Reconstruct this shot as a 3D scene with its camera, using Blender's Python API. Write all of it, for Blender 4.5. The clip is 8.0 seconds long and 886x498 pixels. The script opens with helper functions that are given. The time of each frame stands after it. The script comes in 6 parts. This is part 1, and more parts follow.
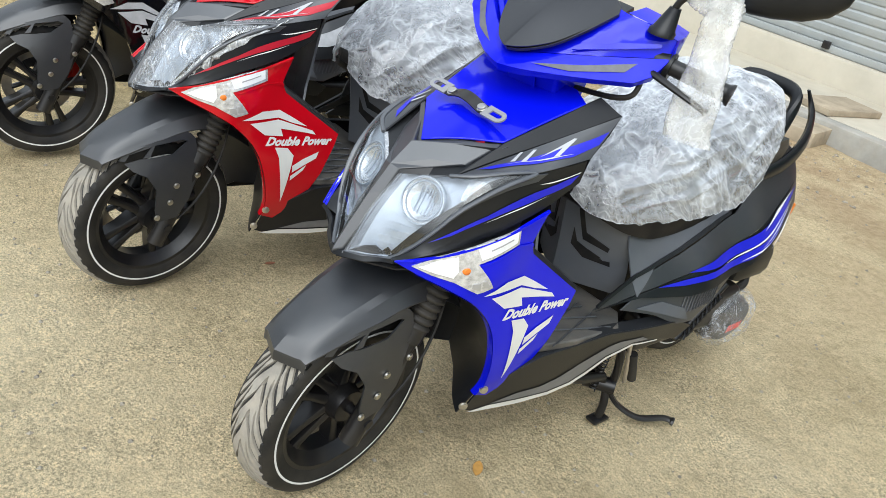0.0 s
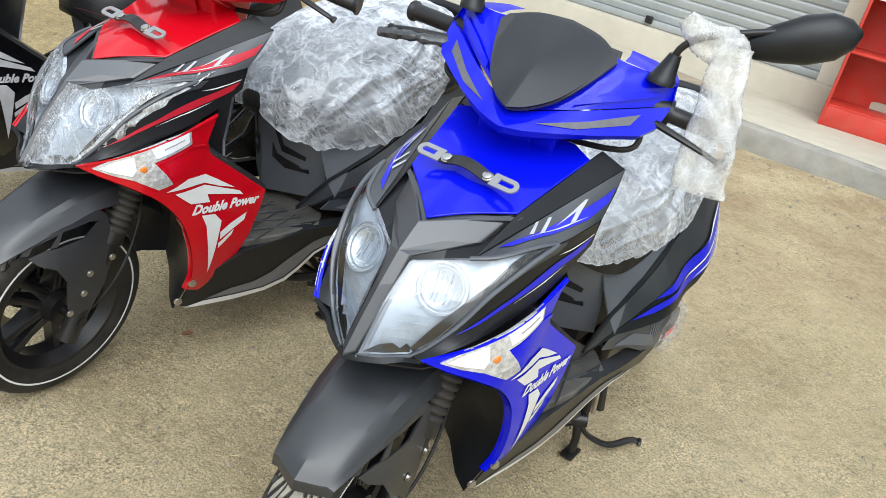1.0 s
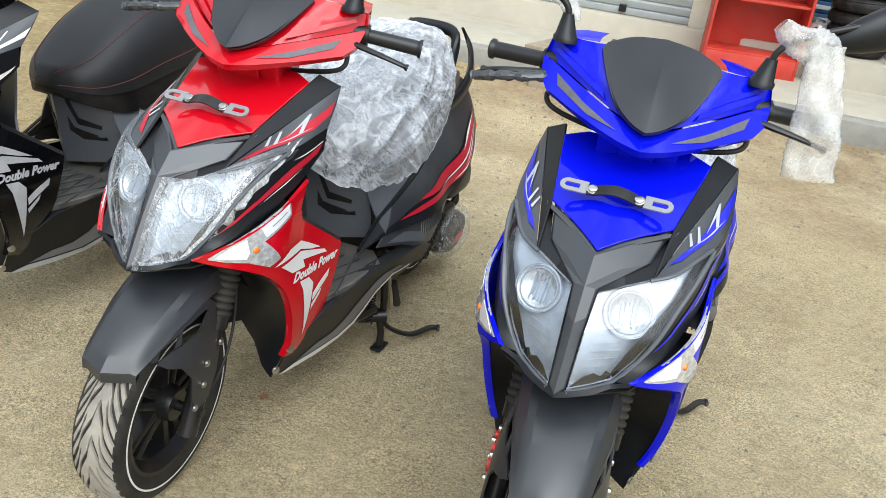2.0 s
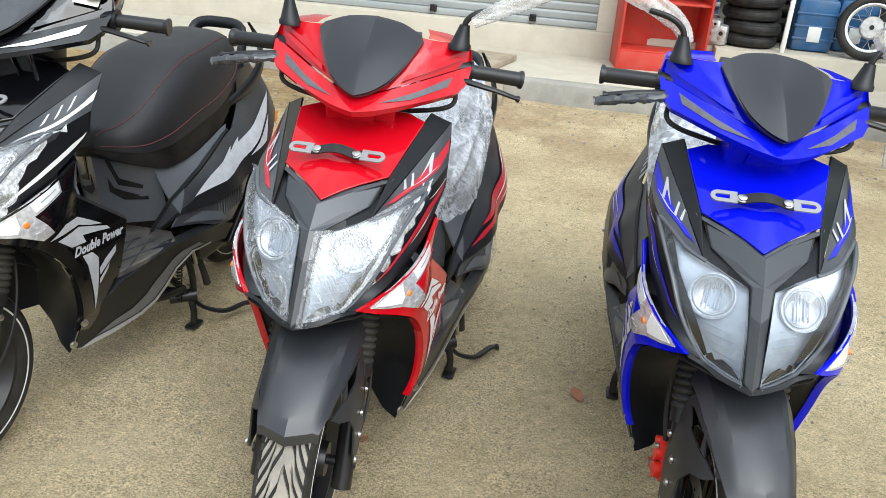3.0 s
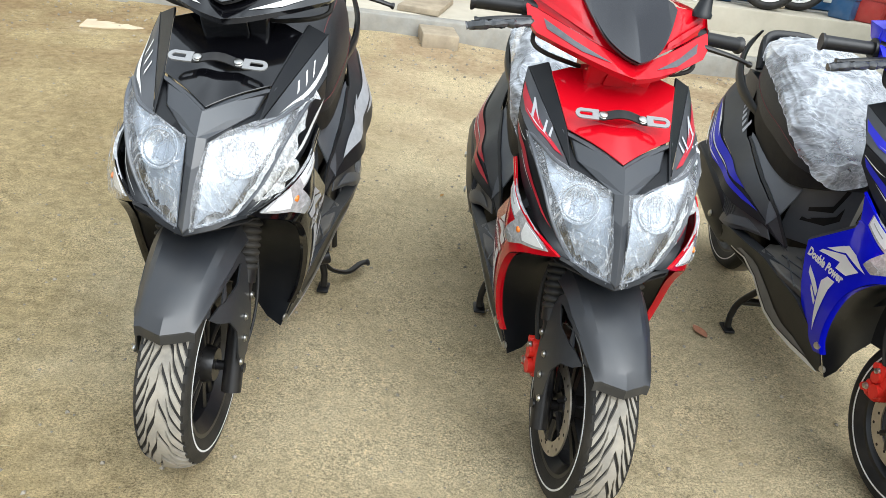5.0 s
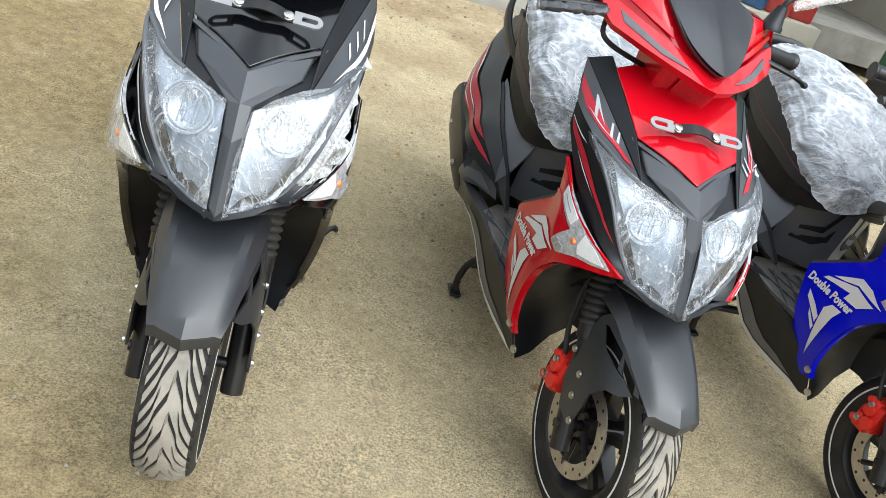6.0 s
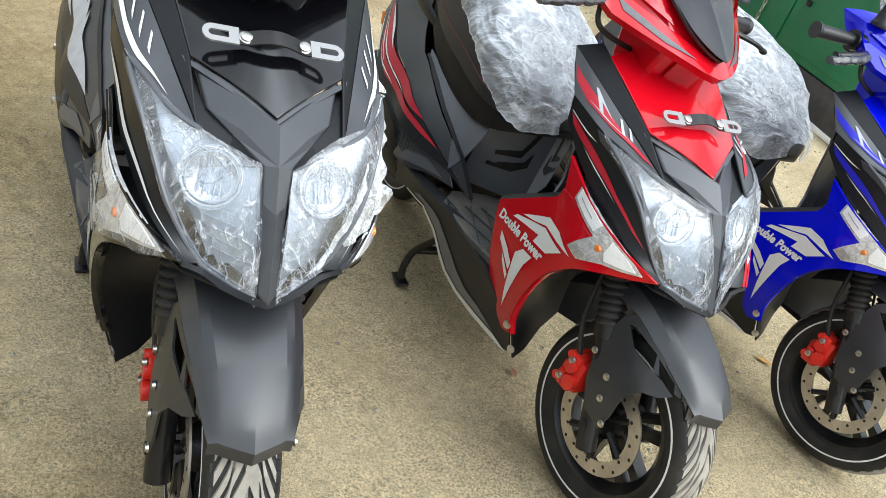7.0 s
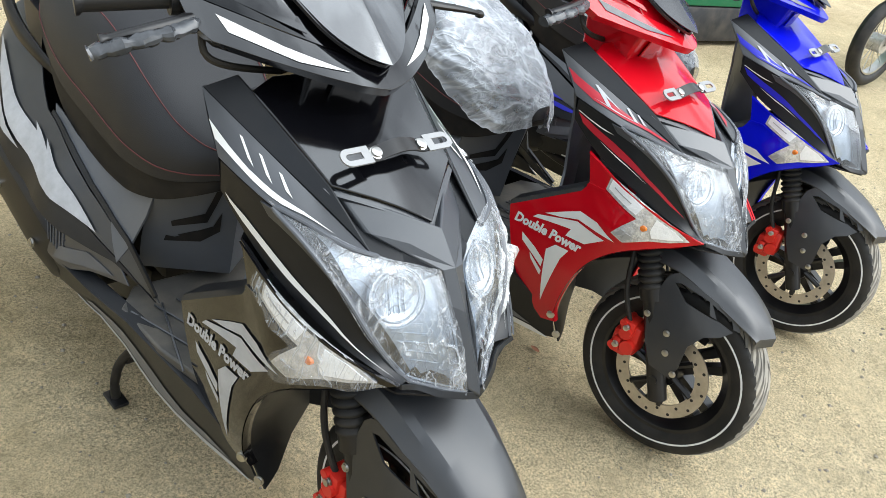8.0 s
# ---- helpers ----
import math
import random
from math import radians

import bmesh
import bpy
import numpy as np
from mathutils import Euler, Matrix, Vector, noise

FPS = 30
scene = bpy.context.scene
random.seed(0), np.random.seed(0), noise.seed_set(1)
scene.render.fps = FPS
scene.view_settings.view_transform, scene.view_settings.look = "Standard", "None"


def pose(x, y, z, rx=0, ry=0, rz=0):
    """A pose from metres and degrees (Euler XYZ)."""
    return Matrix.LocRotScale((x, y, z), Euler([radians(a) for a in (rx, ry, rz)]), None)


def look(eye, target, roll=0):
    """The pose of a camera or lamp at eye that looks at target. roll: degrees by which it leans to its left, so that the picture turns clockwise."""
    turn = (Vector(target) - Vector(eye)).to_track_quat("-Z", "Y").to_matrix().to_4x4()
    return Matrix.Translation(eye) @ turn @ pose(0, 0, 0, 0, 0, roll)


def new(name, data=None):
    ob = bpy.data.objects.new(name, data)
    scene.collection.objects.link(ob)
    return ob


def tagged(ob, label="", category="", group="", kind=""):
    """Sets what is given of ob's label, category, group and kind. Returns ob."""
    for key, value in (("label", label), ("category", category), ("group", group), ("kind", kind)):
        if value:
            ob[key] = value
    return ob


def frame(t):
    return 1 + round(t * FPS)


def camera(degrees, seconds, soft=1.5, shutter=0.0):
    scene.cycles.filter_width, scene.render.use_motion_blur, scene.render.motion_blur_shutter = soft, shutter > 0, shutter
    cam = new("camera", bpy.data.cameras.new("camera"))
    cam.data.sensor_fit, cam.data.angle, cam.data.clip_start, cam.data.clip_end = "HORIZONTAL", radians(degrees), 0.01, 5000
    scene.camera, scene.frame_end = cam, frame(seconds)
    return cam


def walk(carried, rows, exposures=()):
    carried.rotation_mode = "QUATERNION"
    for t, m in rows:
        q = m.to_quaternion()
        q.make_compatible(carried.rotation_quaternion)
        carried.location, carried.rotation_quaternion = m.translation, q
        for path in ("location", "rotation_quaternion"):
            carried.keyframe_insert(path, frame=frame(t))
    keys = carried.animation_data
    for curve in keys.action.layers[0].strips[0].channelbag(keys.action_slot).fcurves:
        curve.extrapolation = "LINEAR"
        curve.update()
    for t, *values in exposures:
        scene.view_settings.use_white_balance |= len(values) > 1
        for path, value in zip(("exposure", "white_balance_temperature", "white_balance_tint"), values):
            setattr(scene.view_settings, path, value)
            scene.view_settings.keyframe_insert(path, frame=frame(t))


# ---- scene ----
cam = camera(56.8, 8.0, 0.75)
PATH = [
    (0, (1.887, -0.825, 1.285), (0.661, 0.474, 0.386), 14.1),
    (0.5, (1.695, -0.845, 1.292), (0.617, 0.593, 0.415), 14.7),
    (1, (1.488, -0.906, 1.315), (0.601, 0.668, 0.456), 13.7),
    (1.5, (1.246, -1.077, 1.353), (0.53, 0.586, 0.504), 10.3),
    (1.7, (1.156, -1.131, 1.358), (0.496, 0.552, 0.501), 8.9),
    (2.8, (0.607, -1.26, 1.335), (0.243, 0.537, 0.534), 4.7),
    (3, (0.499, -1.344, 1.351), (0.195, 0.466, 0.556), 4.4),
    (3.5, (0.282, -1.422, 1.358), (0.083, 0.401, 0.56), 3.8),
    (4, (0.034, -1.375, 1.335), (-0.071, 0.449, 0.521), 3.7),
    (4.5, (-0.221, -1.409, 1.328), (-0.205, 0.405, 0.486), 5.1),
    (5, (-0.464, -1.476, 1.331), (-0.329, 0.312, 0.444), 7.9),
    (5.2, (-0.535, -1.459, 1.319), (-0.349, 0.311, 0.408), 9.6),
    (6.3, (-0.964, -1.107, 1.294), (-0.324, 0.527, 0.336), 22.7),
    (6.5, (-1.048, -1.044, 1.308), (-0.304, 0.548, 0.353), 23.2),
    (7, (-1.207, -0.881, 1.286), (-0.222, 0.547, 0.292), 21.0),
    (7.5, (-1.374, -0.651, 1.31), (-0.182, 0.596, 0.299), 16.7),
    (8, (-1.638, -0.541, 1.344), (-0.286, 0.548, 0.351), 11.6),
]
walk(cam, [(t, look(eye, target, roll)) for t, eye, target, roll in PATH], [(0.0, -0.24), (2.0, -0.20), (4.0, -0.08), (6.5, 0.02), (8.0, 0.04)])
SKY, SUN = 0.166, 1.85
SUN_WAY = Vector((0.40, -0.58, 0.71)).normalized()

# ---- light ----
world = bpy.data.worlds.new("overcast")
world.use_nodes = True
scene.world = world
wn = world.node_tree.nodes
sky = wn.new("ShaderNodeTexSky")
sky.sky_type = "NISHITA"
sky.sun_disc = False
sky.sun_elevation, sky.sun_rotation = radians(45), radians(145)
sky.air_density, sky.dust_density, sky.ozone_density = 1.0, 5.0, 1.0
wn["Background"].inputs["Strength"].default_value = SKY
geo = wn.new("ShaderNodeTexCoord")
xyz = wn.new("ShaderNodeSeparateXYZ")
cloud = wn.new("ShaderNodeMapRange")   # a hazy, evenly bright overcast sky
cloud.inputs["From Min"].default_value, cloud.inputs["From Max"].default_value = 0.0, 1.0
cloud.inputs["To Min"].default_value, cloud.inputs["To Max"].default_value = 6.0, 13.5
grey = wn.new("ShaderNodeCombineXYZ")
haze = wn.new("ShaderNodeMixRGB")
haze.inputs[0].default_value = 0.75
wl = world.node_tree.links.new
wl(geo.outputs["Generated"], xyz.inputs[0])
wl(xyz.outputs["Z"], cloud.inputs["Value"])
# broken cloud: lighter and darker masses
mass = wn.new("ShaderNodeTexNoise")
mass.inputs["Scale"].default_value, mass.inputs["Detail"].default_value, mass.inputs["Roughness"].default_value = 2.4, 4, 0.5
lumps = wn.new("ShaderNodeMapRange")
lumps.inputs["From Min"].default_value, lumps.inputs["From Max"].default_value = 0.38, 0.62
lumps.inputs["To Min"].default_value, lumps.inputs["To Max"].default_value = 0.40, 1.60
wl(geo.outputs["Generated"], mass.inputs["Vector"])
wl(mass.outputs["Fac"], lumps.inputs["Value"])
overcast = wn.new("ShaderNodeMath")
overcast.operation = "MULTIPLY"
wl(cloud.outputs[0], overcast.inputs[0])
# the cloud is brightest round the veiled sun
toward = wn.new("ShaderNodeVectorMath")
toward.operation = "DOT_PRODUCT"
toward.inputs[1].default_value = SUN_WAY
glow = wn.new("ShaderNodeMapRange")
glow.inputs["From Min"].default_value, glow.inputs["From Max"].default_value = 0.55, 0.95
glow.inputs["To Min"].default_value, glow.inputs["To Max"].default_value = 0.78, 1.9
veil = wn.new("ShaderNodeMath")
veil.operation = "MULTIPLY"
wl(geo.outputs["Generated"], toward.inputs[0])
wl(toward.outputs["Value"], glow.inputs["Value"])
wl(lumps.outputs[0], veil.inputs[0])
wl(glow.outputs[0], veil.inputs[1])
wl(veil.outputs[0], overcast.inputs[1])
for k, cool in enumerate((0.905, 1.0, 1.08)):
    part_of = wn.new("ShaderNodeMath")
    part_of.operation = "MULTIPLY"
    part_of.inputs[1].default_value = cool
    wl(overcast.outputs[0], part_of.inputs[0])
    wl(part_of.outputs[0], grey.inputs[k])
wl(sky.outputs[0], haze.inputs[1])
wl(grey.outputs[0], haze.inputs[2])
wl(haze.outputs[0], wn["Background"].inputs["Color"])
sun = new("sun", bpy.data.lights.new("sun", "SUN"))
sun.data.energy, sun.data.angle, sun.data.color = SUN, radians(45), (0.91, 0.97, 1.0)
sun.matrix_world = look(SUN_WAY * 13, (0, 0, 0))

# ---- materials ----


def mat(name, color, rough=0.5, metal=0.0, spec=0.5, coat=0.0, bump=0.0, scale=60.0, vary=0.0, vary_scale=6.0, dust=0.0, dust_color=(0.36, 0.30, 0.22), alpha=1.0):
    """A painted, plastic, rubber or metal surface: grain as relief, broad variation of tone, and a film of dust in patches."""
    m = bpy.data.materials.new(name)
    m.use_nodes = True
    nt = m.node_tree
    n, link = nt.nodes, nt.links.new
    b = n["Principled BSDF"]
    b.inputs["Base Color"].default_value = (*color, 1)
    b.inputs["Roughness"].default_value = rough
    b.inputs["Metallic"].default_value = metal
    b.inputs["Specular IOR Level"].default_value = spec
    b.inputs["Coat Weight"].default_value = coat
    b.inputs["Coat Roughness"].default_value = 0.07
    b.inputs["Alpha"].default_value = alpha
    co = n.new("ShaderNodeTexCoord")
    if bump:
        t = n.new("ShaderNodeTexNoise")
        t.inputs["Scale"].default_value, t.inputs["Detail"].default_value = scale, 4
        link(co.outputs["Object"], t.inputs["Vector"])
        bp = n.new("ShaderNodeBump")
        bp.inputs["Strength"].default_value, bp.inputs["Distance"].default_value = bump, 0.002
        link(t.outputs["Fac"], bp.inputs["Height"])
        link(bp.outputs[0], b.inputs["Normal"])
    if vary or dust:
        t2 = n.new("ShaderNodeTexNoise")
        t2.inputs["Scale"].default_value, t2.inputs["Detail"].default_value, t2.inputs["Roughness"].default_value = vary_scale, 6, 0.65
        link(co.outputs["Object"], t2.inputs["Vector"])
        hv = n.new("ShaderNodeHueSaturation")
        hv.inputs["Color"].default_value = (*color, 1)
        r = n.new("ShaderNodeMapRange")
        r.inputs["To Min"].default_value, r.inputs["To Max"].default_value = 1 - vary, 1 + vary
        r.inputs["From Min"].default_value, r.inputs["From Max"].default_value = 0.3, 0.7
        link(t2.outputs["Fac"], r.inputs["Value"])
        link(r.outputs[0], hv.inputs["Value"])
        out = hv.outputs[0]
        if dust:
            t3 = n.new("ShaderNodeTexNoise")
            t3.inputs["Scale"].default_value, t3.inputs["Detail"].default_value = vary_scale * 2.3, 8
            link(co.outputs["Object"], t3.inputs["Vector"])
            r3 = n.new("ShaderNodeMapRange")
            r3.inputs["From Min"].default_value, r3.inputs["From Max"].default_value = 0.4, 0.75
            r3.inputs["To Max"].default_value = dust
            link(t3.outputs["Fac"], r3.inputs["Value"])
            mx = n.new("ShaderNodeMixRGB")
            mx.inputs[2].default_value = (*dust_color, 1)
            link(r3.outputs[0], mx.inputs[0])
            link(out, mx.inputs[1])
            out = mx.outputs[0]
            rr = n.new("ShaderNodeMapRange")
            rr.inputs["To Min"].default_value, rr.inputs["To Max"].default_value = rough, min(1.0, rough + 0.4)
            link(r3.outputs[0], rr.inputs["Value"])
            link(rr.outputs[0], b.inputs["Roughness"])
        link(out, b.inputs["Base Color"])
    return m


def crinkle_mat(name, lo, hi, scale, depth, gloss=0.10, white=(0.86, 0.88, 0.90), rough=0.14, cells=0.0, edge=0.3, crease=0.5, thin=0.035, run=((1, 1, 3.5), (0.5, 0.3, 0.2))):
    """Thin clear plastic: see-through, with milky patches (lo to hi) and a shine broken up by sharp crumples; cells adds bubbles."""
    m = bpy.data.materials.new(name)
    m.use_nodes = True
    n, link = m.node_tree.nodes, m.node_tree.links.new
    n.remove(n["Principled BSDF"])
    co = n.new("ShaderNodeTexCoord")

    def math_node(op, a, k, c=None):
        h = n.new("ShaderNodeMath")
        h.operation = op
        link(a, h.inputs[0])
        if c is None:
            if isinstance(k, float):
                h.inputs[1].default_value = k
            else:
                link(k, h.inputs[1])
        else:
            h.inputs[1].default_value = k
            link(c, h.inputs[2])
        return h.outputs[0]

    def tex(k, detail, stretch, turn, warp=0.0):
        mp = n.new("ShaderNodeMapping")
        mp.vector_type = "TEXTURE"
        mp.inputs["Scale"].default_value, mp.inputs["Rotation"].default_value = stretch, turn
        link(co.outputs["Object"], mp.inputs["Vector"])
        t = n.new("ShaderNodeTexNoise")
        t.inputs["Scale"].default_value, t.inputs["Detail"].default_value, t.inputs["Distortion"].default_value = scale * k, detail, warp
        link(mp.outputs[0], t.inputs["Vector"])
        return t.outputs["Fac"]

    def fold(v):
        return math_node("ABSOLUTE", math_node("SUBTRACT", v, 0.5), 0.0)
    along, turn = run   # the way in which the folds run
    f1 = fold(tex(1.0, 3.0, along, turn, 0.2))
    f2 = fold(tex(2.3, 3.0, along, (turn[0] + 0.5, turn[1] - 0.3, turn[2] - 0.4), 0.2))
    f3 = fold(tex(5.5, 3.0, (1, 1, 2.0), (0.3, -0.5, 1.9)))
    h = math_node("MULTIPLY_ADD", f3, 0.26, math_node("MULTIPLY_ADD", f2, 0.55, f1))
    if cells:
        v = n.new("ShaderNodeTexVoronoi")
        v.inputs["Scale"].default_value, v.inputs["Randomness"].default_value = cells, 0.7
        link(co.outputs["Object"], v.inputs["Vector"])
        h = math_node("MULTIPLY_ADD", v.outputs["Distance"], -0.35, h)
    bp = n.new("ShaderNodeBump")
    bp.inputs["Strength"].default_value, bp.inputs["Distance"].default_value = 1.0, depth
    link(h, bp.inputs["Height"])
    cloud_ = tex(0.5, 6.0, (1, 1, 1.4), (0.2, 0.1, 0.4))
    milk = n.new("ShaderNodeMapRange")
    milk.inputs["From Min"].default_value, milk.inputs["From Max"].default_value = 0.38, 0.66
    milk.inputs["To Min"].default_value, milk.inputs["To Max"].default_value = lo, hi
    link(cloud_, milk.inputs["Value"])
    # highlights along the folds, painted as milkier lines than the smooth film between
    line = n.new("ShaderNodeMapRange")
    line.inputs["From Max"].default_value = thin
    line.inputs["To Min"].default_value, line.inputs["To Max"].default_value = (hi - lo) * crease, 0.0
    link(math_node("MINIMUM", f1, f2), line.inputs["Value"])
    amount = math_node("ADD", milk.outputs[0], line.outputs[0])
    tr, df, gl, mx, mx2, lw, mr = (n.new("ShaderNode" + k) for k in ("BsdfTransparent", "BsdfDiffuse", "BsdfGlossy", "MixShader", "MixShader", "LayerWeight", "MapRange"))
    df.inputs["Color"].default_value = (*white, 1)
    gl.inputs["Roughness"].default_value = rough
    link(bp.outputs[0], df.inputs["Normal"])
    link(bp.outputs[0], gl.inputs["Normal"])
    link(bp.outputs[0], lw.inputs["Normal"])
    lw.inputs["Blend"].default_value = 0.3
    mr.inputs["To Min"].default_value, mr.inputs["To Max"].default_value = gloss, edge
    link(lw.outputs["Fresnel"], mr.inputs["Value"])
    link(amount, mx.inputs[0])
    link(tr.outputs[0], mx.inputs[1])
    link(df.outputs[0], mx.inputs[2])
    link(mr.outputs[0], mx2.inputs[0])
    link(mx.outputs[0], mx2.inputs[1])
    link(gl.outputs[0], mx2.inputs[2])
    link(mx2.outputs[0], n["Material Output"].inputs["Surface"])
    return m


def bag_mat(name, folds=((15, 4.0, (-0.75, 0.1, 0.1), 0.10), (32, 5.0, (-0.35, -0.1, 0.3), 0.11), (70, 6.0, (-0.6, 0.2, 0.0), 0.13)), milky=(0.20, 0.36), crest_glint=0.34, axis=1, white=(0.84, 0.88, 0.94), shine=0.10, depth=0.003):
    """Thin polythene: cloudy clear film with a broken shine; sky glints along the fold crests are painted as paler
    film.
    """
    m = bpy.data.materials.new(name)
    m.use_nodes = True
    n, link = m.node_tree.nodes, m.node_tree.links.new
    n.remove(n["Principled BSDF"])
    co = n.new("ShaderNodeTexCoord")

    def cloud(scale, stretch, turn, detail, warp):
        mp = n.new("ShaderNodeMapping")
        mp.vector_type = "TEXTURE"
        mp.inputs["Scale"].default_value = tuple(stretch if k == axis else 1 for k in range(3))
        mp.inputs["Rotation"].default_value = turn
        link(co.outputs["Object"], mp.inputs["Vector"])
        t = n.new("ShaderNodeTexNoise")
        t.inputs["Scale"].default_value, t.inputs["Detail"].default_value = scale, detail
        t.inputs["Roughness"].default_value, t.inputs["Distortion"].default_value = 0.5, warp
        link(mp.outputs[0], t.inputs["Vector"])
        return t.outputs["Fac"]

    def span(v, a, b, lo, hi):
        r = n.new("ShaderNodeMapRange")
        for key, value in (("From Min", a), ("From Max", b), ("To Min", lo), ("To Max", hi)):
            r.inputs[key].default_value = value
        link(v, r.inputs["Value"])
        return r.outputs[0]

    def op(kind, a, b):
        h = n.new("ShaderNodeMath")
        h.operation = kind
        for k, x in enumerate((a, b)):
            if isinstance(x, float):
                h.inputs[k].default_value = x
            else:
                link(x, h.inputs[k])
        return h.outputs[0]
    broad = cloud(7, 1.6, (-0.3, 0, 0), 3, 0.3)
    amount, height = span(broad, 0.34, 0.66, *milky), None
    for k, (scale, stretch, turn, width) in enumerate(folds):
        c = cloud(scale, stretch, turn, 2, 0.45)
        crest = span(op("ABSOLUTE", op("SUBTRACT", c, 0.5), 0.0), 0.0, width, 1.0, 0.0)
        crest = op("MULTIPLY", op("POWER", crest, 1.6), span(cloud(5 + 3 * k, 1, (k, 0, 0), 1, 0.0), 0.40, 0.58, 0.1, 1.0))
        # sky highlight on the crest, painted in as milkier film
        amount = op("ADD", amount, op("MULTIPLY", crest, crest_glint * (1.0, 0.8, 0.6)[k]))
        crest = op("MULTIPLY", crest, (1.0, 0.6, 0.35)[k])
        height = op("ADD", height, crest) if height else crest
    bp = n.new("ShaderNodeBump")
    bp.inputs["Strength"].default_value, bp.inputs["Distance"].default_value = 1.0, depth
    link(height, bp.inputs["Height"])
    tr, df, gl, mx, mx2 = (n.new("ShaderNode" + k) for k in ("BsdfTransparent", "BsdfDiffuse", "BsdfGlossy", "MixShader", "MixShader"))
    df.inputs["Color"].default_value = (*white, 1)
    gl.inputs["Roughness"].default_value = 0.2
    link(bp.outputs[0], df.inputs["Normal"])
    link(bp.outputs[0], gl.inputs["Normal"])
    link(amount, mx.inputs[0])
    link(tr.outputs[0], mx.inputs[1])
    link(df.outputs[0], mx.inputs[2])
    mx2.inputs[0].default_value = shine
    link(mx.outputs[0], mx2.inputs[1])
    link(gl.outputs[0], mx2.inputs[2])
    link(mx2.outputs[0], n["Material Output"].inputs["Surface"])
    return m


def glass_mat(name, tint=(1, 1, 1), gloss=0.10, rough=0.02):
    m = bpy.data.materials.new(name)
    m.use_nodes = True
    nt = m.node_tree
    n, link = nt.nodes, nt.links.new
    n.remove(n["Principled BSDF"])
    tr, gl, mx, lw, mr = (n.new("ShaderNode" + k) for k in ("BsdfTransparent", "BsdfGlossy", "MixShader", "LayerWeight", "MapRange"))
    tr.inputs[0].default_value = (*tint, 1)
    gl.inputs["Roughness"].default_value = rough
    lw.inputs["Blend"].default_value = 0.25
    mr.inputs["To Min"].default_value, mr.inputs["To Max"].default_value = gloss * 0.5, 0.7
    link(lw.outputs["Fresnel"], mr.inputs["Value"])
    link(mr.outputs[0], mx.inputs[0])
    link(tr.outputs[0], mx.inputs[1])
    link(gl.outputs[0], mx.inputs[2])
    link(mx.outputs[0], n["Material Output"].inputs["Surface"])
    return m


PLASTIC = mat("matte black plastic", (0.006, 0.007, 0.009), 0.36, spec=0.36, bump=0.05, scale=900, vary=0.15, dust=0.015)
SATIN = mat("satin charcoal plastic", (0.027, 0.030, 0.036), 0.36, spec=1.0, bump=0.05, scale=900, vary=0.12, dust=0.03)
# darker copy of the satin charcoal, for parts turned from the sky; shade in its colour
GUARD = mat("satin charcoal plastic, shaded", (0.016, 0.018, 0.022), 0.40, spec=0.8, bump=0.06, scale=900, vary=0.12, dust=0.03)
GREYPL = mat("grey body plastic", (0.072, 0.079, 0.091), 0.40, spec=0.8, bump=0.05, scale=900, vary=0.12, dust=0.04)
BANDGREY = mat("grey vinyl band", (0.15, 0.155, 0.165), 0.4, vary=0.15, vary_scale=20, dust=0.1)
DEEP = mat("deep black plastic", (0.005, 0.005, 0.006), 0.55, spec=0.25, bump=0.1, scale=500, vary=0.2, dust=0.06)
BLACKM = mat("black enamelled metal", (0.008, 0.008, 0.009), 0.3, spec=0.4, bump=0.05, scale=300, vary=0.2, dust=0.04)
FLOORMAT = mat("grey rubber matting", (0.06, 0.058, 0.054), 0.45, bump=0.2, scale=120, vary=0.2, vary_scale=8, dust=0.2)
VINYL = mat("black vinyl", (0.013, 0.013, 0.0145), 0.48, spec=0.42, bump=0.25, scale=700, vary=0.15)
RUBBER = mat("black rubber", (0.012, 0.012, 0.012), 0.6, spec=0.35, bump=0.2, scale=250, vary=0.2, dust=0.07)
TREAD = mat("dusty tread rubber", (0.26, 0.24, 0.205), 0.85, bump=0.3, scale=300, vary=0.3, vary_scale=14, dust=0.5, dust_color=(0.42, 0.37, 0.29))
GROOVE = mat("tread groove rubber and hole shade", (0.02, 0.019, 0.018), 0.8)
CHROME = mat("zinc plated steel", (0.55, 0.54, 0.51), 0.28, metal=1.0, bump=0.1, scale=200)
STEEL = mat("ground steel", (0.54, 0.49, 0.42), 0.38, metal=0.85, bump=0.2, scale=200, vary=0.2, vary_scale=20, dust=0.3)
REFLECT = mat("silvered reflector", (0.66, 0.68, 0.71), 0.26, metal=0.75, vary=0.22, vary_scale=70, bump=0.3, scale=90)
BEZEL = mat("satin silver", (0.40, 0.445, 0.51), 0.42, metal=0.45, vary=0.22, vary_scale=22)
LAMPGLASS = glass_mat("clear lamp lens", (0.97, 0.99, 1.0), 0.16)
SIGNAL = mat("clear signal lens", (0.66, 0.67, 0.69), 0.10, metal=0.5, coat=0.6, vary=0.35, vary_scale=90, bump=1.0, scale=120)
LIGHTBAR = mat("bright reflector white", (0.84, 0.85, 0.86), 0.18, metal=0.15, coat=0.5, bump=0.5, scale=160, vary=0.06, vary_scale=60)
AMBER = mat("amber bulb", (0.75, 0.20, 0.03), 0.25)
CALIPER = mat("red anodised caliper", (0.62, 0.025, 0.015), 0.35, bump=0.2, scale=120, vary=0.15)
WHITE = mat("white vinyl sticker", (0.72, 0.72, 0.70), 0.4, vary=0.05)
SILVERST = mat("silver vinyl sticker", (0.42, 0.43, 0.45), 0.36, vary=0.14, vary_scale=30)
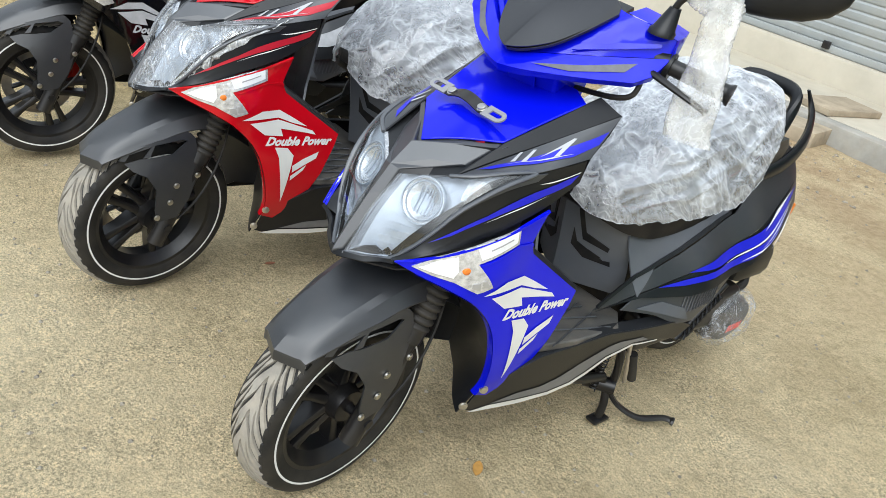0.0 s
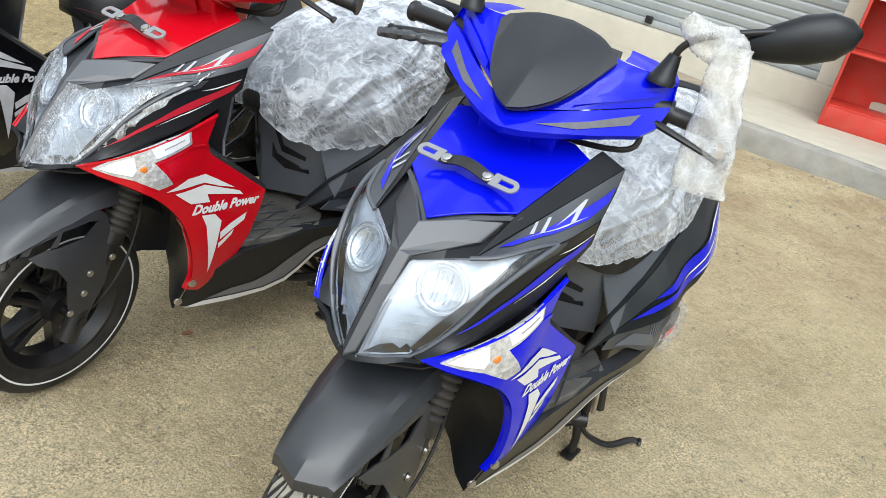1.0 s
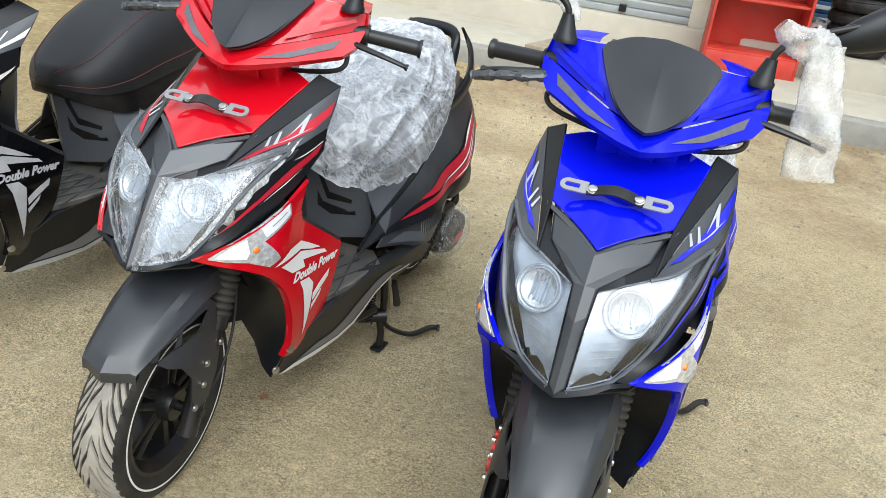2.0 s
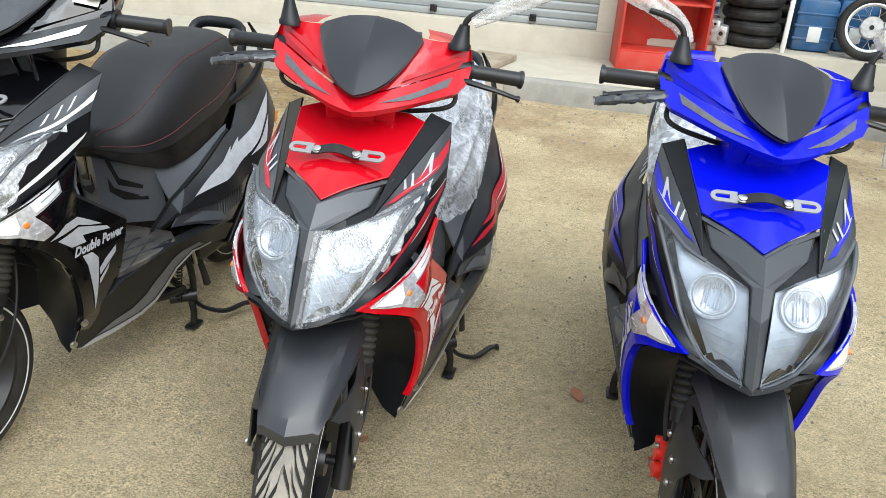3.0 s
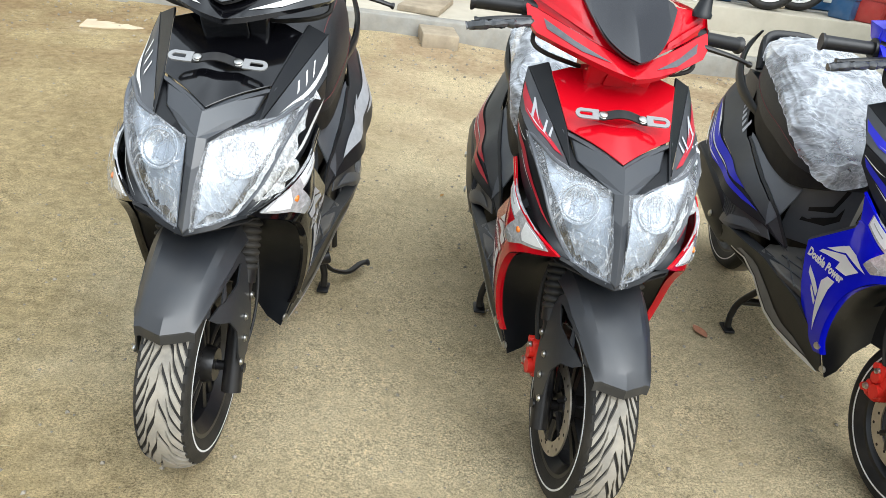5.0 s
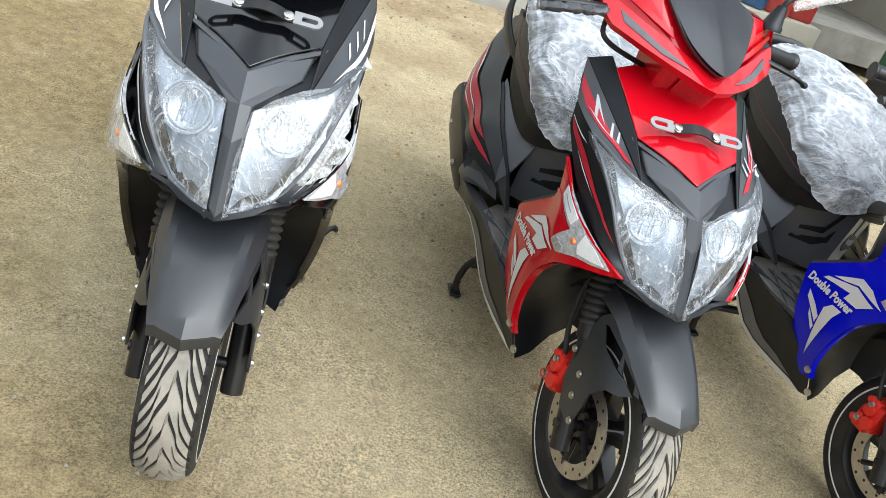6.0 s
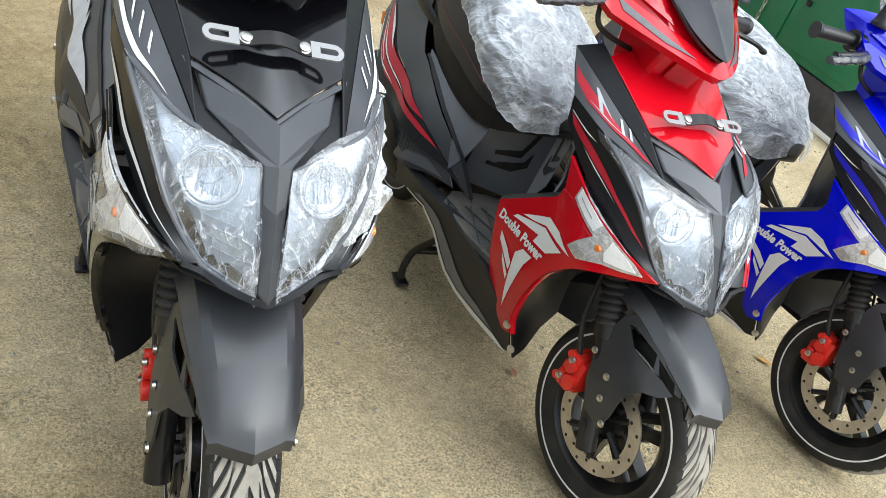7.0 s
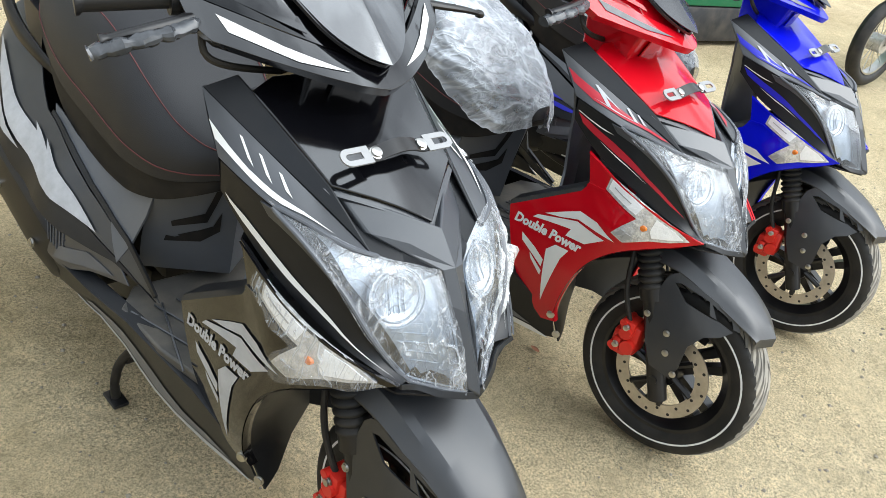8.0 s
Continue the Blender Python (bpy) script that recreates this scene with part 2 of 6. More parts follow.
LENSFILM = bag_mat("cling film", ((26, 5.0, (0.1, 0.22, 0), 0.035), (44, 6.0, (0.1, -0.6, 0), 0.035), (80, 8.0, (0.1, 0.05, 0), 0.05)), (0.0, 0.10), 0.5, 2, (0.85, 0.88, 0.92), 0.06, 0.004)
BAGFILM = bag_mat("crinkled polythene")
FLAPFILM = bag_mat("bunched cling film", ((40, 4.0, (0.1, 0.3, 0), 0.08), (70, 5.0, (0.1, -0.5, 0), 0.08), (120, 5.0, (0.1, 0.05, 0), 0.10)), (0.25, 0.55), 0.5, 2, (0.86, 0.88, 0.88), 0.08, 0.003)
BUBBLE = crinkle_mat("bubble wrap", 0.22, 0.46, 30.0, 0.0022, 0.05, (0.78, 0.78, 0.75), 0.2, 120.0, 0.3)
VISORFACE = mat("satin visor plastic", (0.014, 0.015, 0.019), 0.24, spec=0.6, vary=0.08, vary_scale=4)
VISORFILM = mat("visor plastic under smooth clear film", (0.016, 0.017, 0.020), 0.08, spec=1.0, coat=1.0, bump=0.25, scale=14, vary=0.08, vary_scale=4)
GRIPRUB = mat("black grip rubber", (0.012, 0.012, 0.013), 0.4, bump=0.1, scale=300)
SLEEVE = mat("crumpled dark polythene", (0.05, 0.053, 0.058), 0.25, spec=0.6, bump=0.6, scale=60, vary=0.3, vary_scale=40)
VISOR = mat("smoked visor plastic", (0.02, 0.02, 0.022), 0.22, coat=0.3)
ORANGE = mat("orange reflector", (0.75, 0.22, 0.02), 0.3, vary=0.15, vary_scale=80)


def paint(name, color, coat=0.9, rough=0.5):
    return mat(name, color, rough, coat=coat, spec=0.04, vary=0.06, vary_scale=3.0)


# ---- building tools ----


def obj(name, verts, faces, material, parent=None, sharp=35, label="", slots=None):
    me = bpy.data.meshes.new(name)
    me.from_pydata([tuple(v) for v in verts], [], [tuple(f) for f in faces])
    for m in (material if isinstance(material, (list, tuple)) else [material]):
        me.materials.append(m)
    if slots is not None:
        me.polygons.foreach_set("material_index", slots)
    me.polygons.foreach_set("use_smooth", [True] * len(me.polygons))
    me.set_sharp_from_angle(angle=radians(sharp))
    me.update()
    ob = new(name, me)
    ob.parent = parent
    if label:
        ob["label"] = label
    return ob


def xf(verts, m):
    return [m @ Vector(v) for v in verts] if m else [Vector(v) for v in verts]


def base(name, m):
    e = new(name)
    e.empty_display_size = 0.1
    e.matrix_world = m
    return e


def tps(points, lam=1e-4):
    """A smooth surface through points (u, v, height)."""
    p = np.array(points, float)
    n = len(p)
    a = np.zeros((n + 3, n + 3))
    d = np.linalg.norm(p[:, None, :2] - p[None, :, :2], axis=2)
    a[:n, :n] = np.where(d > 0, d * d * np.log(d + 1e-12), 0) + lam * np.eye(n)
    a[:n, n] = 1
    a[:n, n + 1:] = p[:, :2]
    a[n:, :n] = a[:n, n:].T
    w = np.linalg.solve(a, np.r_[p[:, 2], 0, 0, 0])

    def height(u, v):
        r = np.hypot(p[:, 0] - u, p[:, 1] - v)
        return float(np.where(r > 0, r * r * np.log(r + 1e-12), 0) @ w[:n] + w[n] + w[n + 1] * u + w[n + 2] * v)
    return height


PLANES = {"yz": lambda u, v, h: Vector((h, u, v)), "xy": lambda u, v, h: Vector((u, v, h)), "xz": lambda u, v, h: Vector((u, h, v))}


def cut_polygon(poly, step):
    bm = bmesh.new()
    bm.faces.new([bm.verts.new((u, v, 0)) for u, v in poly])
    bm.normal_update()
    bmesh.ops.triangulate(bm, faces=bm.faces[:])
    for axis in (0, 1):
        lo, hi = min(p[axis] for p in poly), max(p[axis] for p in poly)
        k = max(1, int((hi - lo) / step))
        for i in range(1, k):
            co, no = [0, 0, 0], [0, 0, 0]
            co[axis], no[axis] = lo + (hi - lo) * i / k, 1
            bmesh.ops.bisect_plane(bm, geom=bm.verts[:] + bm.edges[:] + bm.faces[:], plane_co=co, plane_no=no)
    bmesh.ops.remove_doubles(bm, verts=bm.verts[:], dist=1e-5)
    bm.normal_update()
    return bm


def skin(name, plane, poly, height, material, parent, thick=0.003, step=0.03, lift=0.0, side=1, m=None, label="", bevel=0.0, inward=None):
    """A panel whose outline is drawn in one plane and whose face follows a surface over that plane, with thickness and a rim."""
    bm = cut_polygon(poly, step)
    bm.verts.index_update()
    pts = []
    for v in bm.verts:
        u, w = v.co.x, v.co.y
        h = height(u, w)
        e = 1e-3
        p = PLANES[plane](u, w, h)
        nrm = (PLANES[plane](u + e, w, height(u + e, w)) - p).cross(PLANES[plane](u, w + e, height(u, w + e)) - p).normalized()
        out = inward or {"yz": Vector((1, 0, 0)), "xy": Vector((0, 0, 1)), "xz": Vector((0, -1, 0))}[plane]
        if nrm.dot(out) < 0:
            nrm = -nrm
        pts.append((p + nrm * lift, nrm))
    faces = [[v.index for v in f.verts] for f in bm.faces]
    edges = [[v.index for v in e.verts] for e in bm.edges if len(e.link_faces) == 1]
    loops = {}
    for f in faces:
        for i in range(len(f)):
            loops[(f[i], f[(i + 1) % len(f)])] = 1
    bm.free()
    verts = [p for p, _ in pts]
    if faces:
        f0 = faces[0]
        nf = (verts[f0[1]] - verts[f0[0]]).cross(verts[f0[2]] - verts[f0[0]])
        if nf.dot(pts[f0[0]][1]) < 0:
            faces = [f[::-1] for f in faces]
            loops = {(b, a): 1 for a, b in loops}
    n = len(verts)
    if thick:
        verts += [p - nn * thick for p, nn in pts]
        back = [[i + n for i in f[::-1]] for f in faces]
        rim = []
        for a, b in edges:
            if (a, b) not in loops:
                a, b = b, a
            rim.append([b, a, a + n, b + n])
        faces = faces + back + rim
    if side < 0:
        verts = [Vector((-v.x, v.y, v.z)) for v in verts]
        faces = [f[::-1] for f in faces]
    ob = obj(name, xf(verts, m), faces, material, parent, label=label)
    if bevel:
        b = ob.modifiers.new("rounded edges", "BEVEL")
        b.width, b.segments, b.limit_method, b.angle_limit = bevel, 2, "ANGLE", radians(50)
    return ob


def curve_points(points, n):
    """Points along a smooth curve through the given ones."""
    p = [Vector(q) for q in points]
    if len(p) == 2:
        return [p[0].lerp(p[1], i / n) for i in range(n + 1)]
    out = []
    seg = len(p) - 1
    for i in range(n + 1):
        t = i / n * seg
        k = min(int(t), seg - 1)
        f = t - k
        a, b, c, d = p[max(k - 1, 0)], p[k], p[k + 1], p[min(k + 2, seg)]
        out.append(0.5 * ((2 * b) + (c - a) * f + (2 * a - 5 * b + 4 * c - d) * f * f + (3 * b - a - 3 * c + d) * f * f * f))
    return out


def tube_data(points, radius, n=24, ring=10, flat=1.0, closed_ends=True):
    p = curve_points(points, n) if n else [Vector(q) for q in points]
    verts, faces = [], []
    up = Vector((0, 0, 1))
    for i, q in enumerate(p):
        d = (p[min(i + 1, len(p) - 1)] - p[max(i - 1, 0)]).normalized()
        s = d.cross(up)
        s = s.normalized() if s.length > 0.05 else d.cross(Vector((0, 1, 0))).normalized()
        t = s.cross(d)
        r = radius(i / (len(p) - 1)) if callable(radius) else radius
        for k in range(ring):
            a = 2 * math.pi * k / ring
            verts.append(q + s * math.cos(a) * r + t * math.sin(a) * r * flat)
    for i in range(len(p) - 1):
        for k in range(ring):
            a, b = i * ring + k, i * ring + (k + 1) % ring
            faces.append((a, b, b + ring, a + ring))
    if closed_ends:
        faces.append(tuple(range(ring))[::-1])
        faces.append(tuple(range((len(p) - 1) * ring, len(p) * ring)))
    return verts, faces


def tube(name, points, radius, material, parent, n=24, ring=10, flat=1.0, m=None, label="", sharp=40):
    v, f = tube_data(points, radius, n, ring, flat)
    return obj(name, xf(v, m), f, material, parent, sharp, label)


def lathe_data(profile, ring=48, axis="x", arc=None):
    """profile: (along the axis, radius)."""
    verts, faces = [], []
    for a, r in profile:
        for k in range(ring):
            t = 2 * math.pi * k / ring
            c, s = math.cos(t) * r, math.sin(t) * r
            verts.append(Vector({"x": (a, c, s), "y": (c, a, s), "z": (c, s, a)}[axis]))
    for i in range(len(profile) - 1):
        for k in range(ring):
            a, b = i * ring + k, i * ring + (k + 1) % ring
            faces.append((a, b, b + ring, a + ring) if axis != "y" else (a, a + ring, b + ring, b))
    return verts, faces


def merge(parts):
    verts, faces = [], []
    for v, f in parts:
        k = len(verts)
        verts += [Vector(q) for q in v]
        faces += [tuple(i + k for i in q) for q in f]
    return verts, faces


def box_data(lo, hi, bevel=0.0):
    bm = bmesh.new()
    bmesh.ops.create_cube(bm, size=1)
    for v in bm.verts:
        v.co = Vector([(lo[i] + hi[i]) / 2 + v.co[i] * (hi[i] - lo[i]) for i in range(3)])
    if bevel:
        bmesh.ops.bevel(bm, geom=bm.edges[:], offset=bevel, segments=2, affect="EDGES", profile=0.5)
    bm.verts.index_update()
    out = [v.co.copy() for v in bm.verts], [[v.index for v in f.verts] for f in bm.faces]
    bm.free()
    return out


def box(name, lo, hi, material, parent=None, bevel=0.004, m=None, label=""):
    v, f = box_data(lo, hi, bevel)
    return obj(name, xf(v, m), f, material, parent, 40, label)


def loft_data(rings, close=True, caps=True):
    """rings: lists of the same number of points, joined ring to ring."""
    n = len(rings[0])
    verts = [Vector(p) for r in rings for p in r]
    faces = []
    for i in range(len(rings) - 1):
        for k in range(n if close else n - 1):
            a, b = i * n + k, i * n + (k + 1) % n
            faces.append((a, b, b + n, a + n))
    if caps and close:
        faces.append(tuple(range(n))[::-1])
        faces.append(tuple(range((len(rings) - 1) * n, len(rings) * n)))
    return verts, faces


def fix_normals(v, f):
    bm = bmesh.new()
    vs = [bm.verts.new(q) for q in v]
    for q in f:
        if len(set(q)) > 2:
            bm.faces.new([vs[i] for i in q])
    bmesh.ops.recalc_face_normals(bm, faces=bm.faces[:])
    bm.verts.index_update()
    out = [w.co.copy() for w in bm.verts], [[w.index for w in q.verts] for q in bm.faces]
    bm.free()
    return out


def plate_data(poly, plane, at, thick, bevel=0.0):
    """A flat plate of the given outline; plane 'yz' at x, 'xz' at y, 'xy' at z."""
    a = [PLANES[plane](u, v, at - thick / 2) for u, v in poly]
    b = [PLANES[plane](u, v, at + thick / 2) for u, v in poly]
    n = len(poly)
    v, f = a + b, [tuple(range(n)), tuple(range(n, 2 * n))] + [(i, (i + 1) % n, (i + 1) % n + n, i + n) for i in range(n)]
    return fix_normals(v, f)


def bolt_data(at, axis, r=0.008, h=0.006):
    q = Vector(axis).normalized().to_track_quat("Z", "Y").to_matrix().to_4x4()
    v, f = lathe_data([(0, r * 1.25), (h * 0.35, r * 1.25), (h * 0.4, r), (h * 0.9, r), (h, r * 0.75), (h, 0.0002)], 12, "z")
    return [Matrix.Translation(at) @ q @ p for p in v], f

def even(f):
    return lambda u, v: f(abs(u), v)


# ---- scooter surfaces: y runs to the rear, x to the scooter's left, z up from the ground ----
F_WING = tps([(.008, .604, .115), (.27, .715, .204), (.269, .285, .180), (.284, .243, .163), (.16, .552, .204), (.206, .681, .203), (.114, .627, .190), (.152, .582, .209), (.033, .601, .136), (.447, .503, .203), (.272, .621, .199), (.228, .408, .200), (.35, .42, .203)])
F_TAIL = tps([(.52, .61, .12), (.65, .552, .130), (.78, .530, .146), (.90, .556, .152), (1.03, .60, .148), (1.2, .67, .130), (1.35, .73, .09), (.60, .40, .178), (.70, .42, .190), (.77, .456, .197), (.95, .497, .228), (1.16, .538, .225), (1.25, .59, .188), (1.40, .63, .155), (1.45, .56, .155), (1.05, .43, .240), (.48, .50, .14)], .003)
F_LENS = tps([(.016, .580, -.03), (.082, .593, .021), (.13, .668, .062), (.161, .762, .14), (.182, .782, .221), (.104, .751, .105), (.023, .726, .054), (.018, .655, .002), (.085, .675, .045), (.14, .72, .095)])


def ruled(a, b):
    """A surface of straight lines between two curves: s runs along them, t across."""
    def evenly(points):
        p = curve_points(points, 60)
        far = [0.0]
        for i in range(60):
            far.append(far[-1] + (p[i + 1] - p[i]).length)
        far = [q / far[-1] for q in far]
        return lambda s: Vector([float(np.interp(s, far, [q[k] for q in p])) for k in range(3)])
    fa, fb = evenly(a), evenly(b)
    return lambda s, t: fa(s) * (1 - t) + fb(s) * t


def patch(name, surface, poly, material, parent, thick=0.0, lift=0.0, side=1, step=.06, label="", bevel=0.0):
    """A panel or sticker whose outline is drawn in the two coordinates of a surface."""
    bm = cut_polygon(poly, step)
    bm.verts.index_update()
    top, low = [], []
    for v in bm.verts:
        q, e = (v.co.x, v.co.y), 2e-3
        p = surface(*q)
        nrm = (surface(q[0] + e, q[1]) - surface(q[0] - e, q[1])).cross(surface(q[0], q[1] + e) - surface(q[0], q[1] - e)).normalized()
        if nrm.dot(Vector((1, -.3, .4))) < 0:
            nrm = -nrm
        top.append(p + nrm * lift)
        low.append(p + nrm * (lift - thick))
    faces = [[v.index for v in f.verts] for f in bm.faces]
    rim = [[v.index for v in e.verts] for e in bm.edges if len(e.link_faces) == 1]
    bm.free()
    n = len(top)
    if thick:
        faces = faces + [[i + n for i in f[::-1]] for f in faces] + [[i, j, j + n, i + n] for i, j in rim]
        v, f = fix_normals(top + low, faces)
    else:
        v, f = top, faces
        nf = (v[f[0][1]] - v[f[0][0]]).cross(v[f[0][2]] - v[f[0][0]])
        if nf.dot(Vector((1, -.3, .4))) < 0:
            f = [q[::-1] for q in f]
    if side < 0:
        v, f = [Vector((-p.x, p.y, p.z)) for p in v], [q[::-1] for q in f]
    ob = obj(name, v, f, material, parent, 35, label)
    if bevel:
        b = ob.modifiers.new("rounded edges", "BEVEL")
        b.width, b.segments, b.limit_method, b.angle_limit = bevel, 2, "ANGLE", radians(50)
    return ob


LENS_OUT = [(u, F_LENS(u, v), v) for u, v in ((.082, .592), (.108, .625), (.132, .668), (.150, .715), (.172, .762), (.184, .783))]
CREST = [(.104, .105, .751), (.148, .262, .8185), (.192, .419, .886)]
SILL = [(.106, .107, .7515), (.135, F_LENS(.135, .765), .766), (.165, F_LENS(.165, .780), .781), (.185, LENS_OUT[-1][1], .785), (.198, .28, .798), (.205, .345, .811)]
SIDE = ruled(CREST, SILL)
LOWER = ruled(LENS_OUT + [(.198, .28, .796), (.205, .338, .808)], [(.113, .008, .602), (.155, .08, .634), (.175, .14, .660), (.190, .2, .688), (.196, .27, .718), (.205, .335, .765)])
F_BONNET = tps([(0, .112, .781), (.113, .206, .815), (-.113, .206, .815), (.144, .366, .894), (-.144, .366, .894), (0, .37, .902), (0, .21, .838), (.06, .29, .868), (-.06, .29, .868)])
F_BAND = tps([(.144, .366, .894), (.113, .206, .815), (.192, .419, .886), (.104, .105, .751), (.148, .262, .8185)])
F_CHIN = even(tps([(0, .565, -.043), (.016, .58, -.034), (.115, .604, .003), (.082, .593, .005), (.06, .575, -.018)]))
F_SPLASH = even(tps([(.137, .2, .25), (.185, .27, .262), (.207, .41, .235), (.19, .5, .19), (.1, .57, .12), (0, .21, .32), (0, .4, .33), (0, .55, .25), (.09, .35, .3)]))
F_BELLY = tps([(.25, .215, .150), (.6, .24, .195), (.3, .3, .182), (.6, .35, .225), (.86, .33, .238), (.75, .3, .228), (.9, .28, .228), (.45, .205, .172)])
F_PAD = tps([(.69, .385, .20), (.86, .355, .240), (1.0, .36, .235), (1.1, .40, .22), (.96, .478, .220), (.77, .44, .195), (1.05, .43, .222)])
F_KNEE = even(tps([(0, .62, .598), (0, .53, .612), (0, .40, .630), (.05, .60, .626), (.06, .50, .657), (.06, .40, .676), (.115, .46, .703), (.12, .39, .722), (.09, .57, .660), (.135, .55, .706), (.140, .45, .728)]))
F_SHIELD = even(tps([(0, .88, .43), (.12, .88, .42), (0, .40, .42), (.21, .60, .335), (.20, .75, .375), (.2, .40, .36), (.1, .65, .40)]))
F_HEAD = tps([(0, .935, .25), (.205, .955, .40), (.217, 1.045, .455), (.115, 1.06, .405), (-.205, .955, .40), (-.217, 1.045, .455), (-.115, 1.06, .405), (0, 1.0, .325), (.1, .96, .315), (-.1, .96, .315), (0, 1.08, .455)])
F_VISOR = tps([(0, .957, .255), (.115, 1.06, .402), (-.115, 1.06, .402), (0, 1.09, .45), (.065, .99, .305), (-.065, .99, .305), (0, 1.02, .335), (.06, 1.085, .44), (-.06, 1.085, .44)])


def rounded(half, n=24):
    """The same outline drawn as a smooth curve."""
    return [(p.x, p.y) for p in curve_points([(u, v, 0) for u, v in half], n)]


def mirrored(half):
    """A whole outline from its half with x >= 0, from the middle round to the middle."""
    return list(half) + [(-u, v) for u, v in half[::-1] if abs(u) > 1e-6]


def tyre(parent, m, centre, grooves, radius=.228, width=.055):
    """Road tyre; the mesh of the tread runs along its lightning-shaped grooves, so that they have clean edges."""
    shoulder = [(-.046, .160), (-.052, .172), (-.0555, .190), (-.054, .203), (-.049, .212)]
    half = [i / 14 for i in range(14)]
    crown = [-a for a in half[:0:-1]] + half if grooves else [-.6, 0, .6]
    prof = shoulder + [(s * .047, radius - .0155 * abs(s) ** 2.2) for s in crown] + [(-a, r) for a, r in shoulder[::-1]]
    prof = [(a * width / .055, r * radius / .228, s) for (a, r), s in zip(prof, [None] * 5 + crown + [None] * 5)]
    steps = [0, .02, .25, .27, .38, .50, .52, .72, .74, .87] if grooves else [0, .25, .5, .75]
    pitches = 20 if grooves else 18
    verts, faces, slots = [], [], []

    def sweep(s):
        a = abs(s)
        return (1.55 * a + .22 * min(max((a - .42) / .1, 0), 1)) + (.5 if s < 0 else .25 if s == 0 else 0)

    def deep(j, s):
        a = abs(s)
        if j in (1, 2):
            return .06 < a < .95
        return j in (6, 7) and .40 < a < .95
    ring, n = len(prof), len(steps) * pitches
    for k in range(n):
        j = k % len(steps)
        turn = k // len(steps) + steps[j]
        for a, r, s in prof:
            side = 1 if a > 0 else -1
            off = sweep(s) if s is not None else sweep(side * .93)
            if s is None:
                off = sweep(side * .93)
            t = 2 * math.pi * (turn + (off if grooves else 0)) / pitches
            rr = r - (.005 if grooves and s is not None and deep(j, s) else 0)
            verts.append(Vector(centre) + Vector((a, math.cos(t) * rr, math.sin(t) * rr)))
    for k in range(n):
        for i in range(ring - 1):
            a, b = k * ring + i, ((k + 1) % n) * ring + i
            faces.append((a, a + 1, b + 1, b))
            s0, s1 = prof[i][2], prof[i + 1][2]
            if s0 is None or s1 is None:
                slots.append(0)
            else:
                slots.append(2 if grooves and k % len(steps) in (1, 6) and deep(k % len(steps), (s0 + s1) / 2) else 1)
    return obj("tyre", xf(verts, m), faces, [RUBBER, TREAD, GROOVE], parent, 40, "black road tyre with pale dust on its grooved tread", slots)


def ring_stripe(parent, m, centre, x, r, w=.0021):
    v, f = lathe_data([(x, r - w), (x + .0006 * (1 if x > 0 else -1), r - w), (x + .0006 * (1 if x > 0 else -1), r + w), (x, r + w)], 72)
    return obj("rim_stripe", xf([p + Vector(centre) for p in v], m), f, WHITE, parent, 40, "thin white reflective ring")


def wheel(name, s, m, centre, grooves, hub=.036):
    c = Vector(centre)
    v, f = lathe_data([(-.045, .152), (-.047, .166), (-.043, .168), (-.04, .156), (-.02, .140), (.02, .140), (.04, .156), (.043, .168), (.047, .166), (.045, .152), (.02, .131), (-.02, .131), (-.045, .152)], 64)
    w = obj(name, xf([p + c for p in v], m), f, BLACKM, s, 35, "black cast wheel with five split spokes")
    v, f = lathe_data([(-.05, .012), (-.05, hub), (-.03, hub * 1.15), (.03, hub * 1.15), (.05, hub), (.05, .012)], 32)
    obj("hub", xf([p + c for p in v], m), f, BLACKM, w, 35)
    for k in range(5):
        for da in (-.17, .17):
            a, b = 2 * math.pi * k / 5 + da * 1.9, 2 * math.pi * k / 5 + da
            p0 = Vector((0, math.cos(a) * hub, math.sin(a) * hub))
            p1 = Vector((0, math.cos(b) * .136, math.sin(b) * .136))
            d = (p1 - p0).normalized()
            t = Vector((0, -d.z, d.y))
            rings = []
            for q, wd, h in ((0, .011, .022), (.5, .0085, .017), (1, .012, .016)):
                q = p0.lerp(p1, q)
                rings.append([q + t * wd + Vector((h, 0, 0)), q + t * wd * .4 + Vector((h + .004, 0, 0)), q - t * wd * .4 + Vector((h + .004, 0, 0)), q - t * wd + Vector((h, 0, 0)), q - t * wd - Vector((h, 0, 0)), q + t * wd - Vector((h, 0, 0))])
            v, f = fix_normals(*loft_data(rings))
            obj("spoke", xf([p + c for p in v], m), f, BLACKM, w, 35)
    tyre(w, m, centre, grooves)
    for sd in (1, -1):
        ring_stripe(w, m, centre, sd * .0558, .186)
    return w


def bellows(p0, p1, r=.029, n=9):
    prof = []
    for i in range(n):
        prof += [(i / n, r * .78), ((i + .35) / n, r), ((i + .65) / n, r)]
    prof.append((1, r * .78))
    L = (Vector(p1) - Vector(p0)).length
    q = (Vector(p1) - Vector(p0)).to_track_quat("Z", "Y").to_matrix().to_4x4()
    v, f = lathe_data([(a * L, rr) for a, rr in prof], 20, "z")
    return [Matrix.Translation(p0) @ q @ p for p in v], f


